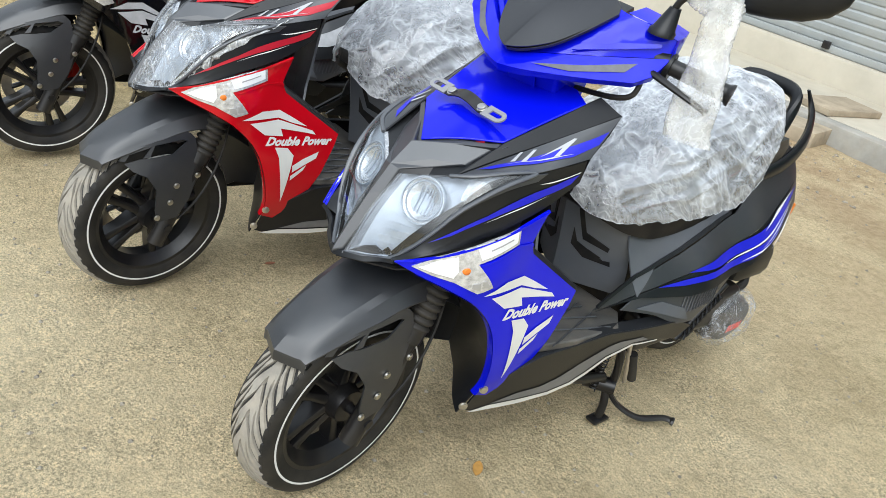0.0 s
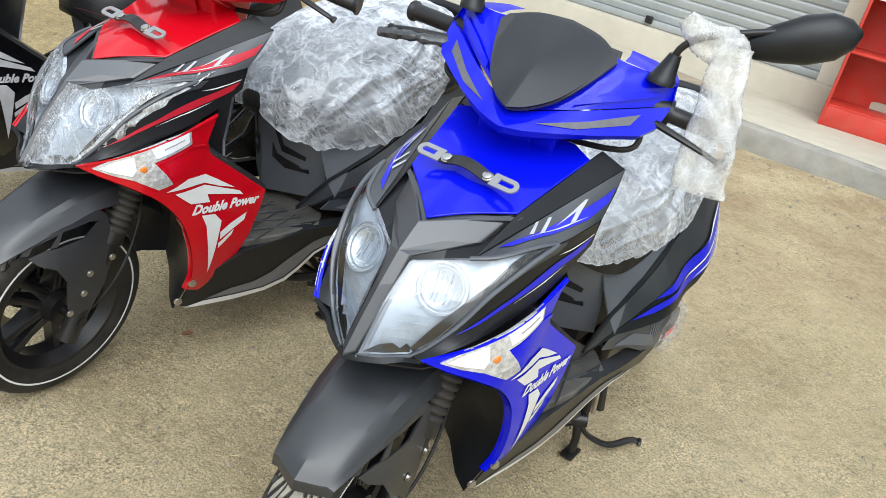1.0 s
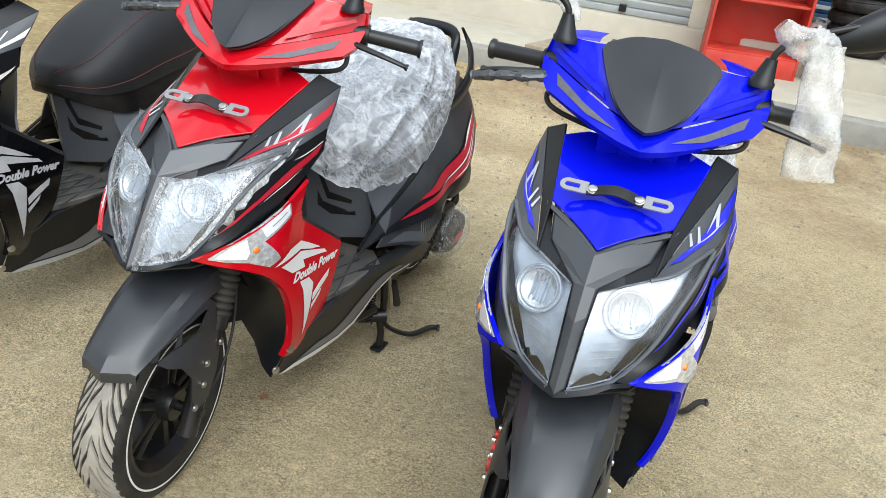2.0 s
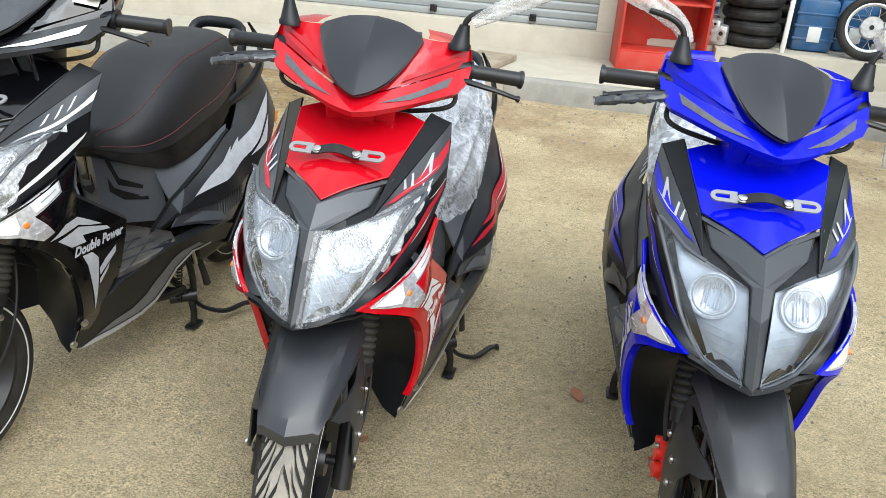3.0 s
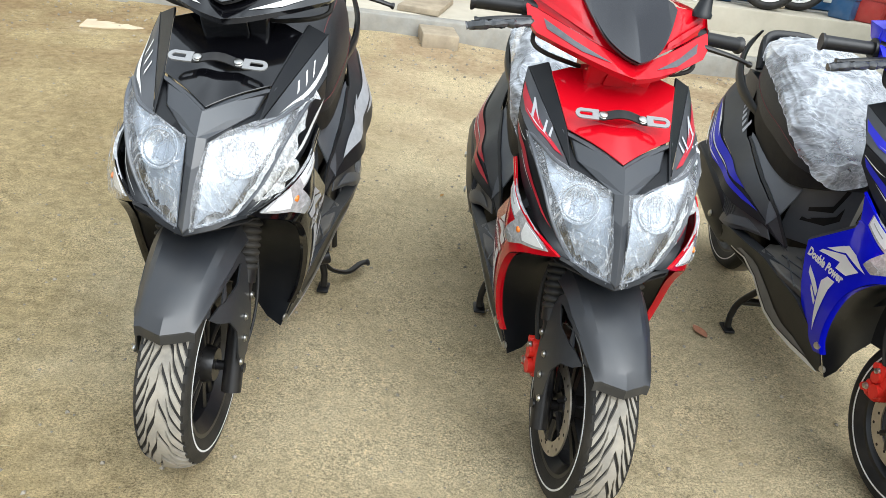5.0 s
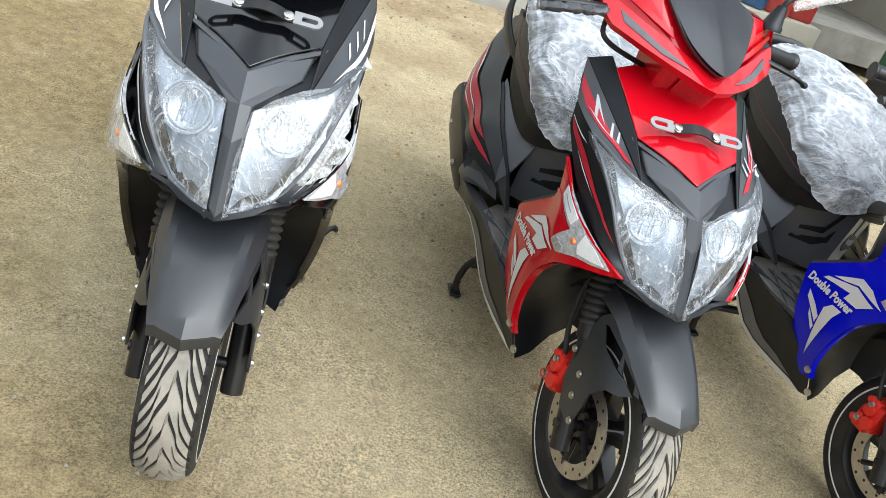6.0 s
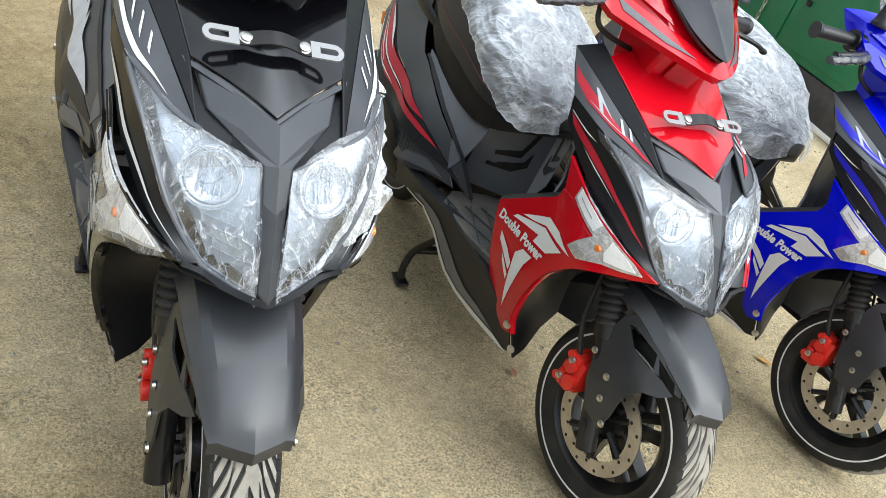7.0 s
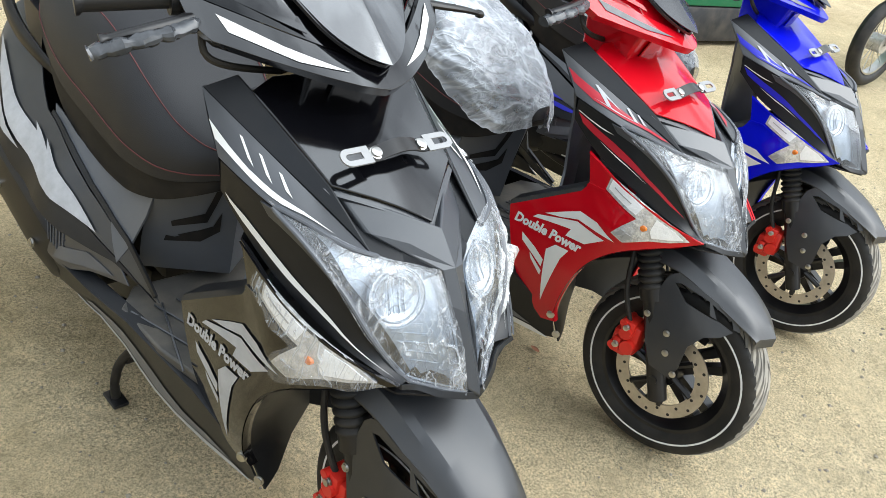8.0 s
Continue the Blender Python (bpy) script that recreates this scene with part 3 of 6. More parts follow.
def front_end(s, m):
    """Fork, front wheel, brake and mudguard; all turn with the steering."""
    w = wheel("front_wheel", s, m, (0, .02, .228), True)
    # brake disc on the scooter's right; flat dark studs stand in for its shaded holes
    c = Vector((0, .02, .228))
    v, f = lathe_data([(-.062, .082), (-.062, .114), (-.058, .114), (-.058, .082), (-.062, .082)], 64)
    d = obj("brake_disc", xf([p + c for p in v], m), f, STEEL, w, 40, "drilled steel brake disc")
    for k in range(24):
        a = 2 * math.pi * k / 24
        rr = .092 if k % 2 else .105
        v = [Vector((-.0625, .02 + math.cos(a) * rr + math.cos(b * math.pi / 4) * .004, .228 + math.sin(a) * rr + math.sin(b * math.pi / 4) * .004)) for b in range(8)]
        obj("vent_hole", xf(v, m), [tuple(range(8))[::-1]], GROOVE, d, 40)
    for k in range(6):
        a = math.pi * k / 3
        v, f = tube_data([(-.055, .02 + math.cos(a) * .03, .228 + math.sin(a) * .03), (-.058, .02 + math.cos(a + .25) * .086, .228 + math.sin(a + .25) * .086)], .008, 4, 6)
        obj("carrier_arm", xf(v, m), f, BLACKM, d)
    # caliper
    parts = [box_data((-.105, .085, .25), (-.045, .125, .325), .008), box_data((-.10, .105, .235), (-.055, .15, .30), .008), box_data((-.112, .10, .305), (-.06, .135, .335), .006), box_data((-.115, .12, .25), (-.09, .14, .285), .005)]
    parts += [tube_data([(-.118, y, z), (-.112, y, z), (-.06, y, z)], r, 0, 14) for y, z, r in ((.102, .272, .017), (.116, .304, .015), (.138, .262, .010), (.128, .328, .009))]
    v, f = merge(parts)
    cal = obj("brake_caliper", xf(v, m), f, CALIPER, s, 40, "bright red brake caliper")
    for y, z in ((.13, .268), (.118, .32)):
        v, f = bolt_data((-.114, y, z), (-1, 0, 0), .007, .008)
        obj("bolt", xf(v, m), f, CHROME, cal)
    tube("brake_hose", [(-.10, .12, .33), (-.108, .15, .40), (-.105, .165, .48), (-.07, .19, .60)], .006, RUBBER, s, 16, 8, m=m)
    tube("speedometer_cable", [(.07, .02, .235), (.10, .05, .25), (.112, .11, .33), (.10, .16, .44), (.06, .2, .58)], .0035, RUBBER, s, 20, 8, m=m)
    for sd in (1, -1):
        a, b = Vector((sd * .085, .165, .565)), Vector((sd * .088, -.002, .178))
        v, f = tube_data([a, b], lambda t: .017 if t < .35 else .022, 20, 16)
        leg = obj("fork_leg", xf(v, m), f, BLACKM, s, 40)
        v, f = bellows(a.lerp(b, .02), a.lerp(b, .36), .030)
        obj("gaiter", xf(v, m), f, RUBBER, leg, 60, "ribbed rubber gaiter")
        v, f = tube_data([a.lerp(b, .35), a.lerp(b, .42)], .028, 2, 16)
        obj("collar", xf(v, m), f, BLACKM, leg)
        v, f = tube_data([(sd * .045, .02, .228), (sd * .112, .02, .228)], .011, 2, 12)
        obj("axle_nut", xf(v, m), f, BLACKM, leg)
    # mudguard: a flat crown between two creases, falling to the flanks, with a pointed lip in front
    st = [(-.167, .414, .047, .022, -.002, .008), (-.137, .444, .052, .016, .004, .03), (-.085, .477, .059, .008, .010, .045), (-.015, .508, .067, .003, .011, .05), (.06, .533, .073, 0, .010, .055), (.13, .535, .076, 0, .010, .06), (.20, .50, .072, 0, .010, .06), (.255, .452, .064, 0, .010, .04)]
    rows = []
    for y, z, hw, back, drop, flank in st:
        row = []
        for u, w, kb, kz in ((1, 1.26, 1.12, 1), (1, 1.12, 1.06, .5), (1, 1.0, 1.0, 0), (0, .80, .8, 0), (0, .4, .4, 0), (0, 0, 0, 0)):
            dz = -drop - kz * flank * .5 if u else -drop * w * .35
            row.append(Vector((hw * w, y + back * kb, z + dz)))
        rows.append([Vector((-p.x, p.y, p.z)) for p in row[:-1]] + row[::-1])
    fine = [curve_points([r[i] for r in rows], 30) for i in range(len(rows[0]))]
    rows = [[fine[i][k] for i in range(len(fine))] for k in range(31)]
    lip = [p + Vector((0, .001, -.020)) for p in rows[0]]
    rows = [lip] + rows
    v, f = loft_data(rows, False, False)
    low = [p - Vector((0, 0, .003)) for p in v]
    n = len(v)
    cols = len(rows[0])
    f2 = list(f) + [tuple(i + n for i in q[::-1]) for q in f]
    for i in range(len(rows) - 1):
        f2.append((i * cols, (i + 1) * cols, (i + 1) * cols + n, i * cols + n))
        f2.append(((i + 1) * cols - 1, (i + 2) * cols - 1, (i + 2) * cols - 1 + n, (i + 1) * cols - 1 + n))
    for i in range(cols - 1):
        f2.append((i, i + 1, i + 1 + n, i + n))
    v, f = fix_normals(v + low, f2)
    guard = obj("front_mudguard", xf(v, m), f, GUARD, s, 24, "satin charcoal mudguard with a pointed tip")
    for sd in (1, -1):
        x = sd * .094
        frames = [[(-.045, .383), (-.022, .347), (-.022, .29), (-.014, .255), (.04, .262), (.07, .312), (.095, .395), (.078, .475), (.066, .488), (.058, .468), (.02, .438), (-.036, .428), (-.06, .425), (-.092, .412), (-.075, .395)],
                  [(.066, .488), (.055, .492), (-.02, .47), (-.085, .445), (-.104, .418), (-.09, .418), (-.08, .435), (-.02, .461), (.042, .473), (.058, .468)],
                  [(-.023, .461), (-.030, .458), (-.052, .428), (-.036, .432)]]
        bend = tps([(-.13, .412, .054), (-.09, .43, .066), (.06, .49, .090), (.09, .40, .104), (-.05, .384, .098), (-.02, .26, .112), (.04, .262, .112), (0, .45, .092)])
        for i, poly in enumerate(frames):
            skin("side_plate" if i == 0 else "window_frame", "yz", poly, bend, GUARD, guard, .004, .03, .002 if i else 0, sd, m)
        for y, z in ((.03, .354), (.016, .309), (-.017, .27), (.088, .375)):
            v, f = bolt_data((sd * (bend(y, z) + .001), y, z), (sd, 0, 0), .0065, .005)
            obj("bolt", xf(v, m), f, CHROME, guard, 40)


def handlebar(s, m, colour, accent, wraps, visor_face):
    """Headstock cowl with visor, grips, levers and mirror stalks."""
    def ledge(u):
        return .953 + .28 * abs(u) + .06 * u * u

    def band_face(u, w):
        """The lower band leans forward below the ledge and catches the sky."""
        return F_HEAD(u, w) - .003 - .55 * max(0, ledge(u) - w)
    top = [(u, ledge(u)) for u in (0, .05, .10, .15, .2, .219)] + [(.222, 1.02), (.215, 1.05), (.17, 1.062), (.122, 1.066), (.05, 1.076), (0, 1.08)]
    cowl = skin("handlebar_cowl", "xz", mirrored(top), lambda u, w: F_HEAD(u, w) + .009 * max(0, 1 - (w - ledge(u)) / .045), colour, s, .006, .022, 0, 1, m, bevel=.002)
    for sd in (1, -1):
        edge = [(0, .931), (.045, .937), (.09, .945), (.15, .956), (.2, .967), (.218, .985), (.222, 1.014)]
        skin("lower_band", "xz", [(sd * u, w) for u, w in edge + [(u, ledge(u)) for u in (.219, .2, .15, .10, .05, 0)]], band_face, colour, cowl, .018, .02, 0, 1, m, bevel=.0015)
    # returns of the cowl to the rear
    for sd in (1, -1):
        for edge in ([(.2, .967), (.218, .985), (.222, 1.014), (.215, 1.05)], [(.215, 1.05), (.17, 1.062), (.122, 1.068)], [(0, .931), (.09, .945), (.2, .967)]):
            rows = []
            for u, w in edge:
                y = band_face(u, w)
                rows.append([(sd * u, y, w), (sd * u * .98, y + .035, w + (.004 if w > 1.04 else 0)), (sd * u * .9, y + (.075 if w < 1.04 else .085), w + (.006 if w > 1.04 else .01))])
            v, f = loft_data(rows, False, False)
            obj("cowl_return", xf(v, m), f, colour, cowl, 40)
        # darker graphic and highlight edge
        skin("decal", "xz", [(sd * u, w) for u, w in ((.05, .949), (.12, .970), (.185, .996), (.178, .978), (.11, .956))], band_face, accent, cowl, 0, .02, .0015, 1, m)
        skin("upper_crease", "xz", [(sd * u, w) for u, w in ((.085, .985), (.15, 1.01), (.2, 1.03), (.195, 1.036), (.14, 1.018), (.09, .995))], F_HEAD, colour, cowl, .003, .02, .0035, 1, m)
    visor = skin("visor", "xz", mirrored(rounded([(0, .955), (.03, .964), (.065, .986), (.092, 1.02), (.114, 1.058)]) + rounded([(.106, 1.068), (.06, 1.084), (0, 1.09)], 8)), F_VISOR, VISOR, cowl, .006, .02, .006, 1, m, "dark smoked visor", bevel=.002)
    half = rounded([(0, .959), (.03, .968), (.063, .989), (.089, 1.022), (.110, 1.056)]) + rounded([(.103, 1.066), (.057, 1.081), (0, 1.087)], 8)
    for sd in (1, -1):
        skin("visor_panel", "xz", [(sd * u, w) for u, w in half], lambda u, w: F_VISOR(u, w) + .20 * abs(u) - .016, visor_face, visor, .002, .02, .0075, 1, m, "satin charcoal visor face")
    # dash and rear cover
    v, f = loft_data([[(sd * x, y, z) for sd, x in ((1, a), (-1, a))] + [(-b, y2, z2), (b, y2, z2)] for a, y, z, b, y2, z2 in ((.11, .41, 1.06, .10, .47, .95), (.10, .47, 1.07, .09, .53, .96))], True, True)
    obj("rear_cover", xf(v, m), f, PLASTIC, cowl)
    v, f = box_data((-.19, .42, .965), (.19, .50, 1.045), .02)
    obj("dashboard", xf(v, m), f, PLASTIC, cowl, 40)
    neck = loft_data([[(-.075, .345, .865), (.075, .345, .865), (.065, .46, .865), (-.065, .46, .865)], [(-.08, .315, .945), (.08, .315, .945), (.07, .47, .96), (-.07, .47, .96)]])
    v, f = fix_normals(*neck)
    nk = obj("steering_neck", xf(v, m), f, colour, s, 30)
    b = nk.modifiers.new("rounded edges", "BEVEL")
    b.width, b.segments = .008, 3
    skin("neck_ridge", "xz", [(-.035, .885), (.035, .885), (.03, .925), (-.03, .925)], tps([(0, .865, .342), (.05, .945, .312), (-.05, .945, .312), (.03, .9, .328)]), colour, nk, .004, .03, .004, 1, m, bevel=.002)
    for sd in (1, -1):
        bar = tube("handlebar", [(sd * .12, .44, 1.005), (sd * .2, .455, 1.003), (sd * .335, .492, .993)], .011, BLACKM, s, 12, 10, m=m)
        v, f = tube_data([(sd * .205, .456, 1.003), (sd * .336, .4925, .993)], lambda t: .0155 + .0015 * t + (.004 if t > .95 or t < .06 else 0), 30, 16)
        obj("grip", xf(v, m), f, GRIPRUB, bar, 50, "black ribbed rubber grip")
        v, f = tube_data([(sd * .18, .45, 1.004), (sd * .222, .46, 1.002)], .025, 3, 14)
        obj("switch_housing", xf(v, m), f, PLASTIC, bar)
        lev = tube("brake_lever", [(sd * .195, .420, .990), (sd * .235, .408, .986), (sd * .29, .403, .978), (sd * .335, .412, .966)], lambda t: .0105 - .004 * t + (.004 if t > .94 else 0), BLACKM, s, 24, 10, .7, m=m, label="black brake lever with a ball end")
        if sd < 0:
            line = curve_points([(-.205, .410, .982), (-.245, .397, .976), (-.30, .395, .966), (-.352, .408, .950)], 26)
            v, f = tube_data(line, lambda t: .0135 + .004 * noise.noise(Vector((t * 14, 3, 7))) + .002 * noise.noise(Vector((t * 40, 1, 2))), 0, 12, .75)
            v = [p + Vector((noise.noise(p * 90), noise.noise(p * 90 + Vector((5, 0, 0))), noise.noise(p * 90 + Vector((0, 5, 0))))) * .003 for p in v]
            obj("lever_sleeve", xf(v, m), f, SLEEVE, lev, 30, "crumpled dark plastic sleeve")
        tube("cable", [(sd * .19, .425, .975), (sd * .195, .405, .94), (sd * .16, .40, .92), (sd * .07, .41, .90)], .0055, RUBBER, s, 16, 8, m=m)
        v, f = lathe_data([(0, .025), (.008, .025), (.013, .021), (.045, .0125), (.052, .011), (.052, .001)], 20, "z")
        stalk = obj("mirror_boot", [m @ (Vector((sd * .188, .432, 1.052)) + Vector((p.x + sd * p.z * .12, p.y + p.z * .1, p.z))) for p in v], f, PLASTIC, s, 40)
        tube("mirror_stalk", [(sd * .192, .435, 1.085), (sd * .198, .436, 1.115), (sd * .225, .44, 1.135), (sd * .27, .455, 1.143)] if wraps.get(sd) != "up" else [(sd * .192, .435, 1.085), (sd * .2, .437, 1.12), (sd * .235, .445, 1.15), (sd * .33, .47, 1.19)], .0065, BLACKM, stalk, 14, 10, m=m)


def lamps(s, film, seed):
    for sd in (1, -1):
        poly = [(.016, .578), (.05, .583), (.082, .592), (.108, .625), (.132, .668), (.150, .715), (.172, .762), (.184, .783), (.165, .780), (.135, .765), (.104, .752), (.06, .738), (.023, .727), (.019, .66)]
        body = skin("headlamp", "xz", poly, lambda u, v: F_LENS(u, v) + .030 - .2 * max(0, u - .11), BEZEL, s, .003, .02, 0, sd, None, "headlamp with clear lens and silver reflector")
        # side walls of the lamp bowl
        ring_in, ring_out = [], []
        for u, v in poly:
            ring_out.append((sd * u, F_LENS(u, v) + .004, v))
            ring_in.append((sd * u, F_LENS(u, v) + .030 - .2 * max(0, u - .11), v))
        v, f = loft_data([ring_out, ring_in], True, False)
        obj("bowl_wall", v, f, REFLECT, body, 30)
        # round reflector
        e = 1e-3
        slope = [(F_LENS(.080 + e, .697) - F_LENS(.080 - e, .697)) / (2 * e), (F_LENS(.080, .697 + e) - F_LENS(.080, .697 - e)) / (2 * e)]
        c = Vector((sd * .080, F_LENS(.080, .697) + .022, .697))
        ax = Vector((sd * slope[0] * .7, -1, slope[1] * .7)).normalized()
        q = ax.to_track_quat("Z", "Y").to_matrix().to_4x4()
        v, f = lathe_data([(.004, .0425), (.006, .042), (.0062, .0405), (.0035, .037), (-.003, .029), (-.008, .018), (-.010, .0005)], 40, "z")
        obj("reflector", [Matrix.Translation(c) @ q @ p for p in v], f, REFLECT, body, 25, "round silvered reflector")
        v, f = lathe_data([(.000, .0445), (.0085, .0442), (.0085, .0425), (.004, .0425)], 40, "z")
        obj("bezel", [Matrix.Translation(c) @ q @ p for p in v], f, BEZEL, body, 30)
        for r in (.036,):
            v, f = lathe_data([(.001, r), (.0055, r), (.0055, r - .0012), (.001, r - .0012)], 40, "z")
            obj("lens_ring", [Matrix.Translation(c) @ q @ p for p in v], f, BEZEL, body, 30)
        side_way = (q.to_3x3() @ Vector((1, 0, 0))).normalized()
        up_way = (q.to_3x3() @ Vector((0, 1, 0))).normalized()
        for k in range(-2, 3):
            top, foot = (c + side_way * (.007 * k) + up_way * (h * math.sqrt(.033 ** 2 - (.007 * k) ** 2)) + ax * (.0015 - .003 * (2 - abs(k))) for h in (.75, -.75))
            v, f = tube_data([top, top.lerp(foot, .5) - ax * .004, foot], .0016, 6, 6)
            obj("flute", v, f, BEZEL, body, 40)
        skin("lamp_divider", "xz", [(.020, .581), (.05, .585), (.078, .594), (.076, .602), (.070, .606), (.064, .596), (.052, .602), (.036, .596)], lambda u, v: F_LENS(u, v) + .006, DEEP, body, .003, .02, 0, sd)
        skin("dark_mask", "xz", [(.076, .599), (.082, .595), (.107, .628), (.130, .669), (.148, .715), (.170, .762), (.181, .781), (.166, .777), (.157, .763), (.146, .728), (.123, .688), (.096, .640)], lambda u, v: F_LENS(u, v) + .007, DEEP, body, .002, .02, 0, sd)
        rim_line = [(sd * (u + (.003 if u > .1 else 0)), F_LENS(u, v) - .001, v) for u, v in ((.100, .753), (.135, .7665), (.165, .7815), (.184, .785), (.175, .762), (.153, .715), (.134, .668), (.109, .625), (.083, .591), (.05, .581), (.016, .576))]
        tube("lamp_rim", rim_line, lambda t: .0045, GREYPL, body, 60, 8, .8, label="grey rim round the lens")
        for k in range(5):
            z = .600 + .014 * k
            skin("flute", "xz", [(.030 + .004 * k, z), (.070 + .006 * k, z + .004), (.070 + .006 * k, z + .0055), (.030 + .004 * k, z + .0015)], lambda u, v: F_LENS(u, v) + .0285, BEZEL, body, .002, .03, 0, sd)
        lens = skin("lens", "xz", poly, F_LENS, LAMPGLASS, body, 0, .015, .001, sd, None, "clear lens")
        lens.visible_shadow = False
        if film:
            rnd = random.Random(seed + sd)
            big = [(u + (u - .09) * .10 + rnd.uniform(-.006, .006), v + (v - .68) * .09 + rnd.uniform(-.007, .007)) for u, v in poly]
            ph = rnd.uniform(0, 9)
            fm = skin("protective_film", "xz", big, lambda u, v: F_LENS(min(max(u, .012), .186), min(max(v, .572), .787)) - .004 + .005 * noise.noise(Vector((u * 45 + ph, v * 22 + u * 30, ph))) + .003 * noise.noise(Vector((u * 130 + ph, v * 60 + u * 50, ph))), LENSFILM, body, 0, .006, .001, sd, None, "wrinkled clear protective film")
            fm.visible_shadow = False
            if sd > 0:
                edge = curve_points([(u, F_LENS(u, v), v) for u, v in ((.03, .572), (.075, .585), (.108, .622), (.134, .668), (.156, .715), (.178, .765), (.184, .795))], 60)
                rows = []
                for i, p in enumerate(edge):
                    t = i / 60
                    reach = .006 + .044 * film * math.sin(math.pi * min(1, t * 1.15)) + .016 * noise.noise(Vector((t * 9, ph, 2)))
                    row = []
                    for k in range(9):
                        h = k / 8
                        wob = Vector((noise.noise(Vector((t * 14, h * 3, ph))), noise.noise(Vector((t * 16, h * 4, ph + 5))), noise.noise(Vector((t * 12, h * 3, ph + 9))))) * (.004 + .014 * h)
                        row.append(Vector((p.x - .012 + (reach + .012) * h, p.y - .004 + .030 * h * h, p.z + .004 * h)) + wob)
                    rows.append(row)
                v, f = loft_data(rows, False, False)
                obj("loose_film", v, f, FLAPFILM, body, 180, "bunched milky edge of the protective film").visible_shadow = False


def signals(s, film, seed):
    poly = [(.030, .602), (.062, .627), (.108, .651), (.150, .669), (.208, .686), (.211, .655), (.165, .638), (.128, .623), (.150, .598), (.168, .574), (.140, .562), (.095, .583), (.060, .591)]
    for sd in (1, -1):
        sig = skin("turn_signal", "yz", poly, F_WING, SIGNAL, s, .006, .012, .0035, sd, None, "clear turn signal with an amber bulb", bevel=.0015)
        v, f = lathe_data([(-.004, .010), (.003, .009), (.005, .005), (.0055, .0003)], 16, "x")
        obj("amber_bulb", [Vector((sd * (p.x + F_WING(.11, .607) + .0012), p.y * 1.1 + .112, p.z * .8 + .608)) for p in v], [q if sd > 0 else q[::-1] for q in f], AMBER, sig, 40)
        skin("light_bar", "yz", [(.124, .650), (.152, .664), (.202, .6805), (.204, .660), (.165, .644), (.132, .631)], F_WING, LIGHTBAR, sig, .002, .02, .0050, sd, None, "white light bar")
        skin("bar_slot", "yz", [(.148, .6485), (.192, .6665), (.1915, .6685), (.1475, .6510)], F_WING, mat_slot, sig, .0012, .02, .0058, sd, None, "grey slot of the light bar")
        skin("front_reflector", "yz", [(.040, .603), (.064, .6205), (.094, .634), (.098, .606), (.092, .592), (.062, .597)], F_WING, LIGHTBAR, sig, .0015, .02, .0046, sd)
        for poly2 in ([(.1465, .578), (.160, .5755), (.148, .5915), (.140, .590)], [(.126, .5745), (.142, .570), (.138, .587), (.126, .584)]):
            skin("corner_facet", "yz", poly2, F_WING, mat_slot, sig, .0012, .02, .0048, sd)
        if film >= 1 and sd < 0:
            rnd = random.Random(seed)
            big = [(y + (y - .12) * .22 + rnd.uniform(-.008, .008), z + (z - .62) * .18 + rnd.uniform(-.008, .008)) for y, z in poly]
            ph = rnd.uniform(0, 9)
            skin("protective_film", "yz", big, lambda u, v: F_WING(u, v) + .004 + .006 * noise.noise(Vector((u * 40, v * 40, ph))), LENSFILM, sig, 0, .006, .008, sd, None, "loose wrinkled clear film")


def writing(text, size, origin, along, surface, material, parent, sd, name="lettering"):
    """Lettering laid onto a side surface; along: direction of reading in (y, z)."""
    c = bpy.data.curves.new("text", "FONT")
    c.body, c.size, c.shear, c.resolution_u = text, size, .3, 2
    c.offset = size * .045
    tmp = new("text", c)
    me = bpy.data.meshes.new_from_object(tmp.evaluated_get(bpy.context.evaluated_depsgraph_get()))
    bpy.data.objects.remove(tmp)
    a = Vector(along).normalized()
    b = Vector((-a.y, a.x)) if a.x > 0 else Vector((a.y, -a.x))
    verts = []
    for v in me.vertices:
        y, z = origin[0] + a.x * v.co.x + b.x * v.co.y, origin[1] + a.y * v.co.x + b.y * v.co.y
        verts.append((sd * (surface(y, z) + .0022), y, z))
    faces = [tuple(p.vertices) for p in me.polygons]
    bpy.data.meshes.remove(me)
    return obj(name, verts, faces, material, parent, 40, "white italic lettering")


